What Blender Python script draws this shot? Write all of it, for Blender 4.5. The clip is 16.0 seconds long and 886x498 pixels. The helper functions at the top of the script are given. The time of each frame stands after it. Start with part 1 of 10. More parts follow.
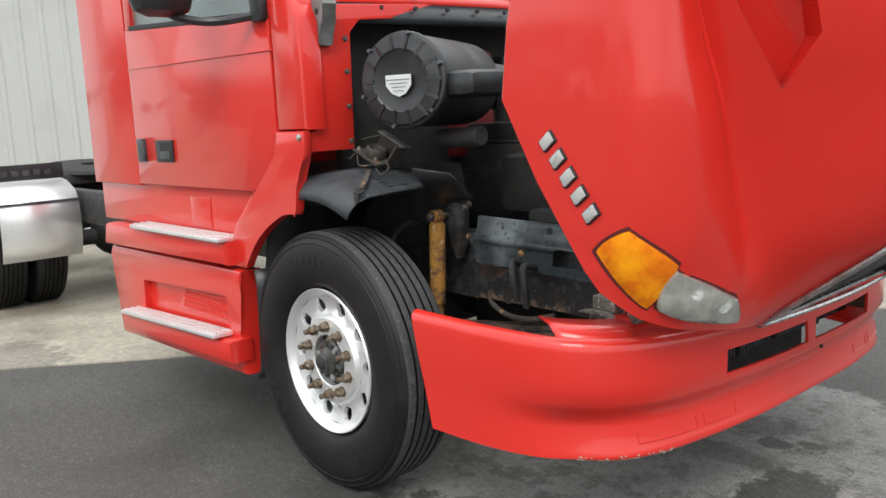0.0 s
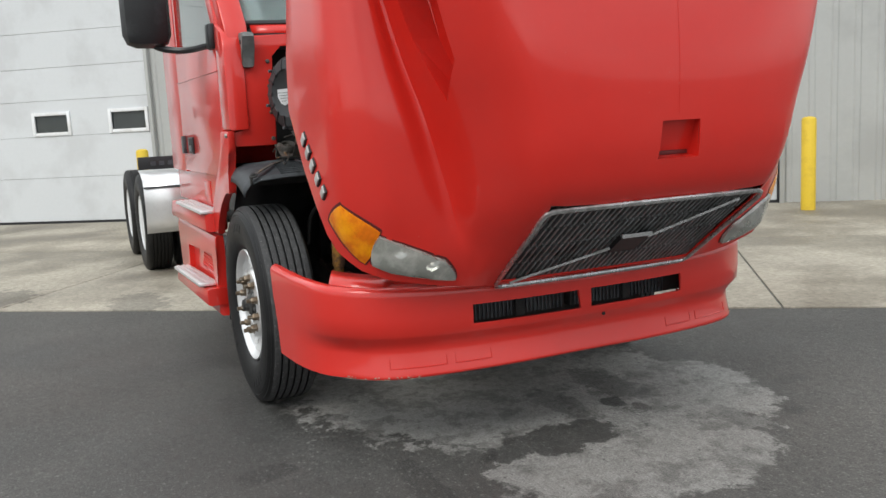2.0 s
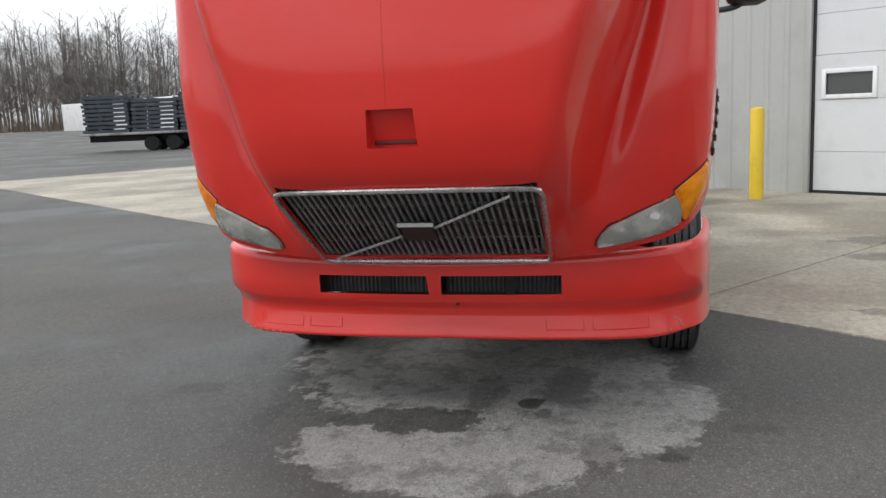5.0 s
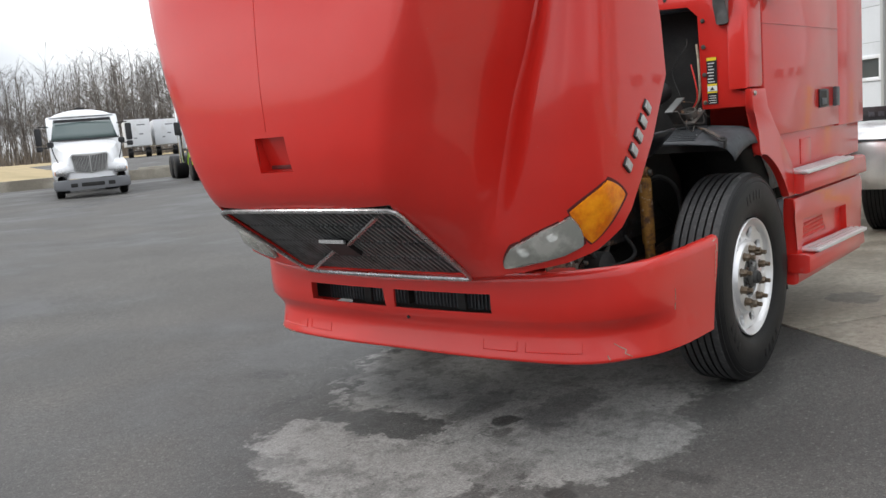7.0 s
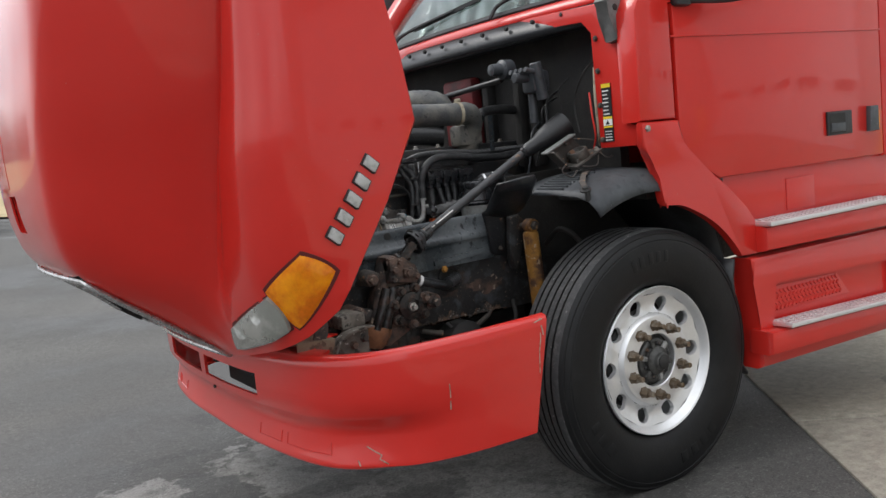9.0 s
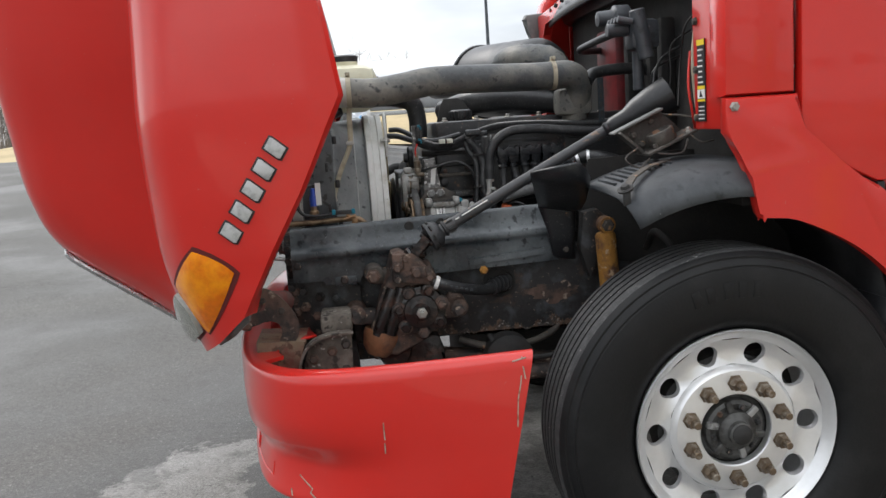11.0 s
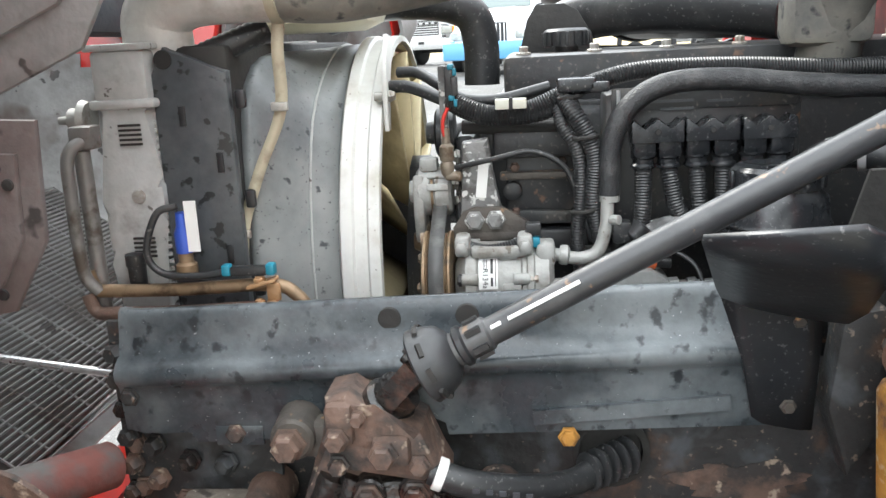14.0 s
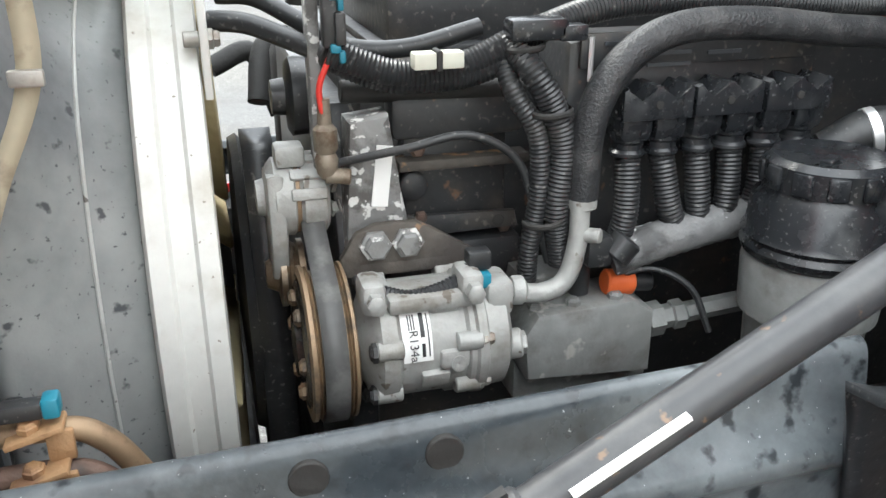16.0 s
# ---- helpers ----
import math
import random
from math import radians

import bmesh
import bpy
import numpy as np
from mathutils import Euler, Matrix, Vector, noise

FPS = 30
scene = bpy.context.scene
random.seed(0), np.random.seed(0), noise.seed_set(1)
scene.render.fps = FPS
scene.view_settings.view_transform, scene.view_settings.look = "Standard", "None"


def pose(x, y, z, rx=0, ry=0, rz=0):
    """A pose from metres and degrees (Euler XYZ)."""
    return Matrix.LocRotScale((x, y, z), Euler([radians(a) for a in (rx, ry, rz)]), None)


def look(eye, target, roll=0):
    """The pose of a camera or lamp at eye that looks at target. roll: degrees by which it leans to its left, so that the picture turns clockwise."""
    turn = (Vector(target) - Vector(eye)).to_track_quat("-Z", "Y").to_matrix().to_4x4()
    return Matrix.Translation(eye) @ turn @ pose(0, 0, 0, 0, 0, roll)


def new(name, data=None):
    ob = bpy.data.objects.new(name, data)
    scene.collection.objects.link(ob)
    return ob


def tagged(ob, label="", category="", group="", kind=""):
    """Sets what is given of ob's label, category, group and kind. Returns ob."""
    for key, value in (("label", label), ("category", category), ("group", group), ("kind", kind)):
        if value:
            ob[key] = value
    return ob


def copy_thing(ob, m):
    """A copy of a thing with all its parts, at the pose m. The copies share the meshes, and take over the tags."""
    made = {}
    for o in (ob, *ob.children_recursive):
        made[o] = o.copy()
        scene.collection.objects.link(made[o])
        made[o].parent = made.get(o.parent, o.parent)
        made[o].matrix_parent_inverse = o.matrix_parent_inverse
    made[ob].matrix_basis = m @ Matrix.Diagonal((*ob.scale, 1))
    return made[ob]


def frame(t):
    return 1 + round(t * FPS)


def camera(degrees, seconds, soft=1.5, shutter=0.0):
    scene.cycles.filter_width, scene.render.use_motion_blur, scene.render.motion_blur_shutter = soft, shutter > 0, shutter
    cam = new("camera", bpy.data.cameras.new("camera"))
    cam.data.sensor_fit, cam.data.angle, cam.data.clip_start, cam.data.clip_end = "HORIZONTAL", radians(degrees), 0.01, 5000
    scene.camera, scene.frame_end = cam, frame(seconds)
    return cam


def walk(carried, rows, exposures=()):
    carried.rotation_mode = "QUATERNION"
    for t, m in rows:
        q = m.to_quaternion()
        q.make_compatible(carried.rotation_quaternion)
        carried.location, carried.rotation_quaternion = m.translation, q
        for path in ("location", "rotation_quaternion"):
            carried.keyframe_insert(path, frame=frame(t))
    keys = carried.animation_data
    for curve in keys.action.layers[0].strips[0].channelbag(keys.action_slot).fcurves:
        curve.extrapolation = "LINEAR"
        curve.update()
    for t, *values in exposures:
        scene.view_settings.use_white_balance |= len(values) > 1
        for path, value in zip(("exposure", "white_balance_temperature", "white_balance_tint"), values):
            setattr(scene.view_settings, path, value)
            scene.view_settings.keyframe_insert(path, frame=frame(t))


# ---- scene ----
cam = camera(54.7, 16.0)
PATH = [
    (0, (2.919, -3.064, 1.521), (1.438, -1.758, 1.204), -2.8),
    (0.5, (3.415, -3.02, 1.525), (1.873, -1.782, 1.225), -2.7),
    (1, (3.888, -2.781, 1.511), (2.244, -1.677, 1.233), -2.5),
    (1.5, (4.319, -2.517, 1.473), (2.623, -1.493, 1.201), -2.7),
    (2, (4.65, -2.124, 1.467), (2.852, -1.3, 1.171), -3.0),
    (2.5, (4.914, -1.696, 1.468), (3.072, -0.977, 1.169), -1.7),
    (3, (5.088, -1.254, 1.467), (3.158, -0.824, 1.166), -1.8),
    (3.5, (5.159, -0.681, 1.466), (3.183, -0.568, 1.183), -2.4),
    (4, (5.235, -0.177, 1.429), (3.258, -0.147, 1.129), -1.2),
    (4.2, (5.22, 0.055, 1.441), (3.246, -0.005, 1.129), -1.4),
    (6.3, (4.765, 2.132, 1.355), (3.016, 1.205, 1.066), -2.6),
    (6.5, (4.688, 2.301, 1.381), (2.969, 1.32, 1.094), -2.7),
    (7, (4.36, 2.687, 1.415), (2.822, 1.439, 1.131), -4.8),
    (7.5, (3.947, 2.933, 1.409), (2.476, 1.605, 1.14), -5.0),
    (8, (3.481, 3.196, 1.407), (2.125, 1.748, 1.157), -5.2),
    (8.5, (3.013, 3.473, 1.401), (1.868, 1.848, 1.177), -5.9),
    (9, (2.51, 3.597, 1.434), (1.444, 1.92, 1.21), -5.6),
    (9.5, (2.04, 3.769, 1.421), (1.3, 1.923, 1.206), -5.2),
    (9.7, (1.861, 3.785, 1.432), (1.23, 1.902, 1.191), -5.5),
    (11.8, (0.772, 2.995, 1.461), (0.718, 1.021, 1.146), -2.4),
    (12, (0.712, 2.86, 1.458), (0.693, 0.887, 1.129), -2.4),
    (12.5, (0.613, 2.552, 1.472), (0.659, 0.586, 1.109), -1.9),
    (13, (0.593, 2.275, 1.464), (0.728, 0.32, 1.066), -2.3),
    (13.5, (0.64, 1.984, 1.489), (0.852, 0.04, 1.072), -3.0),
    (14, (0.676, 1.724, 1.485), (0.881, -0.21, 1.018), -3.0),
    (14.5, (0.699, 1.498, 1.507), (0.872, -0.424, 0.982), -2.8),
    (15, (0.775, 1.342, 1.517), (0.819, -0.563, 0.91), -2.9),
    (15.5, (0.887, 1.215, 1.54), (0.544, -0.628, 0.843), -1.8),
    (16, (0.918, 1.161, 1.529), (0.418, -0.621, 0.772), -0.2),
]
EXPOSURES = [(0, 1.22, 6600, 7), (1.5, 0.86, 6580, 7), (3.5, 0.84, 6540, 8), (6.5, 0.90, 6500, 10), (7, 0.92, 6500, 10), (8, 0.72, 6500, 10), (8.5, 0.74, 6500, 10), (9.0, 0.9, 6500, 10), (9.7, 1.0, 6500, 10), (11.8, 1.34, 6500, 9), (12.5, 1.80, 6480, 8), (13.5, 2.64, 6450, 7), (14.5, 2.67, 6470, 6), (16, 2.69, 6490, 6)]
walk(cam, [(t, look(eye, target, roll)) for t, eye, target, roll in PATH], exposures=EXPOSURES)

# ---- world, sun, exposure ----
world = bpy.data.worlds.new("overcast_sky")
scene.world = world
world.use_nodes = True
wn, wl = world.node_tree.nodes, world.node_tree.links
wn.clear()
w_out, w_bg, w_sky, w_mix = wn.new("ShaderNodeOutputWorld"), wn.new("ShaderNodeBackground"), wn.new("ShaderNodeTexSky"), wn.new("ShaderNodeMixRGB")
w_tc, w_map, w_noise, w_ramp, w_gain = wn.new("ShaderNodeTexCoord"), wn.new("ShaderNodeMapping"), wn.new("ShaderNodeTexNoise"), wn.new("ShaderNodeValToRGB"), wn.new("ShaderNodeMixRGB")
w_sky.sky_type, w_sky.sun_disc, w_sky.sun_elevation, w_sky.sun_rotation = "NISHITA", False, radians(42), radians(150)
w_map.inputs["Scale"].default_value = (1.2, 1.2, 4.0)
w_noise.inputs["Scale"].default_value, w_noise.inputs["Detail"].default_value = 1.6, 5.0
w_ramp.color_ramp.elements[0].position, w_ramp.color_ramp.elements[0].color = 0.36, (5.0, 5.25, 5.7, 1)
w_ramp.color_ramp.elements[1].position, w_ramp.color_ramp.elements[1].color = 0.64, (10.6, 10.8, 11.0, 1)
w_mix.inputs[0].default_value = 0.88
w_bg.inputs["Strength"].default_value = 0.10
wl.new(w_tc.outputs["Generated"], w_map.inputs["Vector"])
wl.new(w_map.outputs[0], w_noise.inputs["Vector"])
wl.new(w_noise.outputs["Fac"], w_ramp.inputs[0])
wl.new(w_sky.outputs[0], w_mix.inputs[1])
wl.new(w_ramp.outputs[0], w_mix.inputs[2])
w_sep, w_up = wn.new("ShaderNodeSeparateXYZ"), wn.new("ShaderNodeMapRange")
w_up.inputs["From Max"].default_value, w_up.inputs["To Min"].default_value, w_up.inputs["To Max"].default_value = 0.6, 0.66, 1.16
w_gain.blend_type = "MULTIPLY"
w_gain.inputs[0].default_value = 1
wl.new(w_tc.outputs["Generated"], w_sep.inputs[0])
wl.new(w_sep.outputs["Z"], w_up.inputs["Value"])
wl.new(w_mix.outputs[0], w_gain.inputs[1])
wl.new(w_up.outputs[0], w_gain.inputs[2])
wl.new(w_gain.outputs[0], w_bg.inputs["Color"])
wl.new(w_bg.outputs[0], w_out.inputs[0])
sun_data = bpy.data.lights.new("sun", "SUN")
sun_data.energy, sun_data.angle, sun_data.color = 0.7, radians(25), (1.0, 0.97, 0.93)
sun = new("sun", sun_data)
sun.matrix_world = look((10, -14, 18), (0, 0, 0))

# ---- materials ----


def mat(name, color, rough=0.6, metal=0.0, spot=None, spot_scale=6.0, spot_at=(0.5, 0.62), grain=0.12, grain_scale=60.0, bump=0.0, bump_scale=80.0,
        coat=0.0, rough_var=0.12, transmission=0.0, per_object=0.0, space="Object", fleck=None, fleck_scale=45.0, fleck_at=(0.63, 0.68), speck=None, speck_scale=120.0, speck_at=(0.70, 0.73)):
    """Two-scale procedural surface: grain, and stains or wear in a second colour."""
    m = bpy.data.materials.new(name)
    m.use_nodes = True
    n, l = m.node_tree.nodes, m.node_tree.links
    b = n["Principled BSDF"]
    tc = n.new("ShaderNodeTexCoord")
    vec = tc.outputs["Object"]
    if space == "World":
        vec = n.new("ShaderNodeNewGeometry").outputs["Position"]
    g = n.new("ShaderNodeTexNoise")
    g.inputs["Scale"].default_value, g.inputs["Detail"].default_value = grain_scale, 6
    l.new(vec, g.inputs["Vector"])
    gr = n.new("ShaderNodeMapRange")
    gr.inputs["To Min"].default_value, gr.inputs["To Max"].default_value = 1 - grain, 1 + grain
    l.new(g.outputs["Fac"], gr.inputs["Value"])
    base = n.new("ShaderNodeMixRGB")
    base.blend_type = "MULTIPLY"
    base.inputs[0].default_value = 1
    base.inputs[1].default_value = (*color, 1)
    l.new(gr.outputs[0], base.inputs[2])
    col = base.outputs[0]
    big = n.new("ShaderNodeTexNoise")
    big.inputs["Scale"].default_value, big.inputs["Detail"].default_value, big.inputs["Roughness"].default_value = spot_scale, 8, 0.62
    l.new(vec, big.inputs["Vector"])
    if spot is not None:
        r = n.new("ShaderNodeMapRange")
        r.inputs["From Min"].default_value, r.inputs["From Max"].default_value = spot_at
        l.new(big.outputs["Fac"], r.inputs["Value"])
        mx = n.new("ShaderNodeMixRGB")
        l.new(r.outputs[0], mx.inputs[0])
        l.new(col, mx.inputs[1])
        mx.inputs[2].default_value = (*spot, 1)
        col = mx.outputs[0]
    for shade, size, span in ((fleck, fleck_scale, fleck_at), (speck, speck_scale, speck_at)):
        if shade is None:
            continue
        fk = n.new("ShaderNodeTexNoise")
        fk.inputs["Scale"].default_value, fk.inputs["Detail"].default_value = size, 3
        l.new(vec, fk.inputs["Vector"])
        fr = n.new("ShaderNodeMapRange")
        fr.inputs["From Min"].default_value, fr.inputs["From Max"].default_value = span
        l.new(fk.outputs["Fac"], fr.inputs["Value"])
        fm = n.new("ShaderNodeMixRGB")
        l.new(fr.outputs[0], fm.inputs[0])
        l.new(col, fm.inputs[1])
        fm.inputs[2].default_value = (*shade, 1)
        col = fm.outputs[0]
    if per_object:
        oi = n.new("ShaderNodeObjectInfo")
        pr = n.new("ShaderNodeMapRange")
        pr.inputs["To Min"].default_value, pr.inputs["To Max"].default_value = 1 - per_object, 1 + per_object
        l.new(oi.outputs["Random"], pr.inputs["Value"])
        pm = n.new("ShaderNodeMixRGB")
        pm.blend_type = "MULTIPLY"
        pm.inputs[0].default_value = 1
        l.new(col, pm.inputs[1])
        l.new(pr.outputs[0], pm.inputs[2])
        col = pm.outputs[0]
    l.new(col, b.inputs["Base Color"])
    rr = n.new("ShaderNodeMapRange")
    rr.inputs["To Min"].default_value, rr.inputs["To Max"].default_value = max(0.03, rough - rough_var), min(1, rough + rough_var)
    l.new(big.outputs["Fac"], rr.inputs["Value"])
    l.new(rr.outputs[0], b.inputs["Roughness"])
    b.inputs["Metallic"].default_value = metal
    b.inputs["Coat Weight"].default_value = coat
    b.inputs["Coat Roughness"].default_value = 0.08
    if transmission:
        b.inputs["Transmission Weight"].default_value = transmission
    if bump:
        bn = n.new("ShaderNodeTexNoise")
        bn.inputs["Scale"].default_value, bn.inputs["Detail"].default_value = bump_scale, 5
        l.new(vec, bn.inputs["Vector"])
        bp = n.new("ShaderNodeBump")
        bp.inputs["Strength"].default_value, bp.inputs["Distance"].default_value = bump, 0.01
        l.new(bn.outputs["Fac"], bp.inputs["Height"])
        l.new(bp.outputs[0], b.inputs["Normal"])
    return m


RED = mat("red_paint", (0.60, 0.021, 0.014), 0.36, spot=(0.61, 0.030, 0.022), spot_scale=1.3, spot_at=(0.42, 0.75), grain=0.05, grain_scale=9, coat=0.72, rough_var=0.10, fleck=(0.55, 0.09, 0.075), fleck_scale=90, fleck_at=(0.745, 0.76))
RED.node_tree.nodes["Principled BSDF"].inputs["Specular IOR Level"].default_value = 0.28
RED.node_tree.nodes["Principled BSDF"].inputs["Coat Roughness"].default_value = 0.08
RED_IN = mat("dull_red_underside", (0.16, 0.055, 0.045), 0.75, spot=(0.10, 0.095, 0.09), spot_scale=5, grain=0.2, bump=0.15)
LINER = mat("grey_fibre_underside", (0.21, 0.207, 0.203), 0.55, spot=(0.31, 0.305, 0.30), spot_scale=3, grain=0.25, bump=0.2, fleck=(0.05, 0.048, 0.046), fleck_scale=20, fleck_at=(0.66, 0.69), speck=(0.11, 0.085, 0.075), speck_scale=7, speck_at=(0.56, 0.70))
SKIRT = mat("black_skirt_plastic", (0.013, 0.0145, 0.017), 0.36, spot=(0.034, 0.037, 0.042), spot_scale=4, spot_at=(0.45, 0.8), grain=0.2, bump=0.08, speck=(0.10, 0.10, 0.10), speck_scale=160, speck_at=(0.63, 0.72))
FENDM = mat("matte_grey_fender_plastic", (0.036, 0.040, 0.045), 0.58, spot=(0.088, 0.096, 0.103), spot_scale=4, spot_at=(0.46, 0.74), grain=0.28, grain_scale=35, bump=0.08, fleck=(0.32, 0.33, 0.34), fleck_scale=34, fleck_at=(0.735, 0.75), speck=(0.024, 0.027, 0.030), speck_scale=22, speck_at=(0.58, 0.70), rough_var=0.14)
BLACK = mat("black_plastic", (0.018, 0.0185, 0.020), 0.40, spot=(0.070, 0.073, 0.077), spot_scale=5, spot_at=(0.50, 0.85), grain=0.2, bump=0.08)
FADED = mat("faded_grey_plastic", (0.048, 0.053, 0.060), 0.40, spot=(0.105, 0.112, 0.120), spot_scale=5, spot_at=(0.46, 0.78), grain=0.22, bump=0.06, fleck=(0.24, 0.25, 0.26), fleck_scale=70, fleck_at=(0.735, 0.75), speck=(0.026, 0.029, 0.032), speck_scale=34, speck_at=(0.60, 0.68), rough_var=0.18)
PLATE = mat("dusty_black_steel", (0.036, 0.044, 0.050), 0.30, spot=(0.19, 0.21, 0.22), spot_scale=4.0, spot_at=(0.47, 0.76), grain=0.35, grain_scale=120, bump=0.08, fleck=(0.022, 0.026, 0.030), fleck_scale=44, fleck_at=(0.58, 0.68), rough_var=0.22, speck=(0.34, 0.36, 0.37), speck_scale=230, speck_at=(0.72, 0.74))
FRAME = mat("grimy_frame_steel", (0.023, 0.0225, 0.0225), 0.58, spot=(0.105, 0.055, 0.032), spot_scale=8, spot_at=(0.57, 0.72), grain=0.35, bump=0.4, bump_scale=45, fleck=(0.17, 0.13, 0.10), fleck_scale=85, fleck_at=(0.63, 0.70), speck=(0.060, 0.066, 0.072), speck_scale=18, speck_at=(0.52, 0.68))
GRIME = mat("dark_grime", (0.017, 0.0165, 0.016), 0.75, spot=(0.045, 0.042, 0.038), spot_at=(0.45, 0.75), grain=0.25, bump=0.2)
RUST = mat("rusty_iron", (0.128, 0.080, 0.060), 0.68, spot=(0.036, 0.031, 0.029), spot_scale=11, spot_at=(0.45, 0.58), grain=0.4, grain_scale=40, bump=0.5, bump_scale=55, fleck=(0.33, 0.26, 0.20), fleck_scale=38, fleck_at=(0.62, 0.68))
RUST_OR = mat("orange_rust", (0.36, 0.17, 0.030), 0.78, spot=(0.10, 0.050, 0.030), spot_scale=12, spot_at=(0.48, 0.60), grain=0.35, bump=0.45, fleck=(0.45, 0.32, 0.20), fleck_scale=30)
ENGINE = mat("dark_engine_paint", (0.032, 0.033, 0.035), 0.42, spot=(0.095, 0.08, 0.065), spot_scale=9, spot_at=(0.52, 0.75), grain=0.25, bump=0.1, fleck=(0.15, 0.09, 0.055), fleck_scale=28, fleck_at=(0.68, 0.72), speck=(0.13, 0.12, 0.105), speck_scale=120, speck_at=(0.62, 0.72))
RUBBER = mat("tyre_rubber", (0.0082, 0.0082, 0.0086), 0.50, spot=(0.022, 0.0215, 0.021), spot_scale=7, spot_at=(0.5, 0.88), grain=0.2, bump=0.1, bump_scale=120)
RUBBER.node_tree.nodes["Principled BSDF"].inputs["Specular IOR Level"].default_value = 0.28
TREAD = mat("worn_tread_rubber", (0.046, 0.046, 0.047), 0.75, spot=(0.095, 0.094, 0.092), spot_scale=40, spot_at=(0.52, 0.7), grain=0.4, bump=0.4, fleck=(0.33, 0.325, 0.32), fleck_scale=85, fleck_at=(0.70, 0.73))
HOSE = mat("black_hose", (0.022, 0.023, 0.0245), 0.38, spot=(0.07, 0.069, 0.067), spot_scale=12, spot_at=(0.53, 0.8), grain=0.2, bump=0.08, speck=(0.12, 0.118, 0.112), speck_scale=150, speck_at=(0.62, 0.72))
DUCT = mat("dusty_duct", (0.066, 0.071, 0.074), 0.55, spot=(0.235, 0.222, 0.19), spot_scale=5, spot_at=(0.46, 0.68), grain=0.3, bump=0.14, fleck=(0.038, 0.04, 0.042), fleck_scale=40, fleck_at=(0.6, 0.7), speck=(0.22, 0.215, 0.20), speck_scale=150, speck_at=(0.68, 0.76))
ALU = mat("polished_aluminium", (0.80, 0.80, 0.80), 0.34, metal=0.65, spot=(0.72, 0.72, 0.71), spot_scale=8, spot_at=(0.5, 0.8), grain=0.05, rough_var=0.10)
CAST = mat("cast_aluminium", (0.52, 0.52, 0.50), 0.48, metal=0.4, spot=(0.20, 0.18, 0.15), spot_scale=16, spot_at=(0.56, 0.74), grain=0.2, bump=0.25, fleck=(0.12, 0.10, 0.08), fleck_scale=40, fleck_at=(0.66, 0.70), speck=(0.72, 0.72, 0.70), speck_scale=80, speck_at=(0.64, 0.68))
WET = mat("oil_wet_iron", (0.018, 0.016, 0.015), 0.22, spot=(0.07, 0.04, 0.03), spot_scale=22, spot_at=(0.5, 0.65), grain=0.3, bump=0.4, bump_scale=50)
DIRTY = mat("dusty_corroded_steel", (0.078, 0.068, 0.058), 0.7, spot=(0.045, 0.039, 0.035), spot_scale=9, spot_at=(0.46, 0.6), grain=0.35, bump=0.4, bump_scale=50, fleck=(0.28, 0.16, 0.08), fleck_scale=30, fleck_at=(0.62, 0.67))
FLAKE = mat("flaking_grey_paint", (0.20, 0.20, 0.195), 0.5, spot=(0.09, 0.085, 0.08), spot_scale=16, spot_at=(0.52, 0.6), grain=0.2, bump=0.3, fleck=(0.62, 0.62, 0.60), fleck_scale=70, fleck_at=(0.57, 0.61))
PLUGM = mat("black_moulded_plug", (0.015, 0.0165, 0.019), 0.27, spot=(0.07, 0.072, 0.075), spot_scale=20, spot_at=(0.55, 0.75), grain=0.15, speck=(0.12, 0.12, 0.12), speck_scale=190, speck_at=(0.62, 0.72))
TAPE = mat("frayed_grey_tape", (0.16, 0.16, 0.16), 0.6, spot=(0.07, 0.07, 0.07), spot_scale=20, spot_at=(0.5, 0.6), grain=0.3, bump=0.4, fleck=(0.7, 0.7, 0.7), fleck_scale=38, fleck_at=(0.64, 0.67))
BELT = mat("worn_belt_rubber", (0.075, 0.075, 0.074), 0.6, spot=(0.13, 0.13, 0.125), spot_scale=20, grain=0.25, bump=0.1)
SILVER = mat("dull_silver", (0.50, 0.50, 0.49), 0.42, metal=0.35, spot=(0.36, 0.36, 0.35), spot_scale=30, grain=0.12)
CHROME = mat("chrome", (0.82, 0.82, 0.83), 0.14, metal=1.0, grain=0.03, rough_var=0.06)
DULLCHROME = mat("dull_chrome", (0.50, 0.50, 0.50), 0.28, metal=0.9, spot=(0.32, 0.32, 0.31), spot_scale=18, grain=0.1)
STEEL = mat("brown_nut_steel", (0.17, 0.125, 0.085), 0.42, metal=0.7, spot=(0.30, 0.26, 0.21), spot_scale=40, grain=0.25, bump=0.1)
ZINC = mat("zinc_steel", (0.42, 0.41, 0.38), 0.5, metal=0.6, spot=(0.16, 0.10, 0.06), spot_scale=25, spot_at=(0.52, 0.7), grain=0.2, bump=0.1)
GREYTANK = mat("grey_radiator_metal", (0.43, 0.435, 0.425), 0.5, metal=0.1, spot=(0.23, 0.222, 0.205), spot_scale=14, spot_at=(0.56, 0.78), grain=0.2, bump=0.12, fleck=(0.12, 0.11, 0.10), fleck_scale=55, fleck_at=(0.68, 0.72))
SHROUDM = mat("dusty_grey_shroud", (0.150, 0.160, 0.166), 0.42, spot=(0.30, 0.31, 0.305), spot_scale=3.5, spot_at=(0.44, 0.72), grain=0.22, grain_scale=70, bump=0.06, fleck=(0.055, 0.060, 0.065), fleck_scale=42, fleck_at=(0.64, 0.70), rough_var=0.18, speck=(0.075, 0.08, 0.085), speck_scale=150, speck_at=(0.66, 0.72))
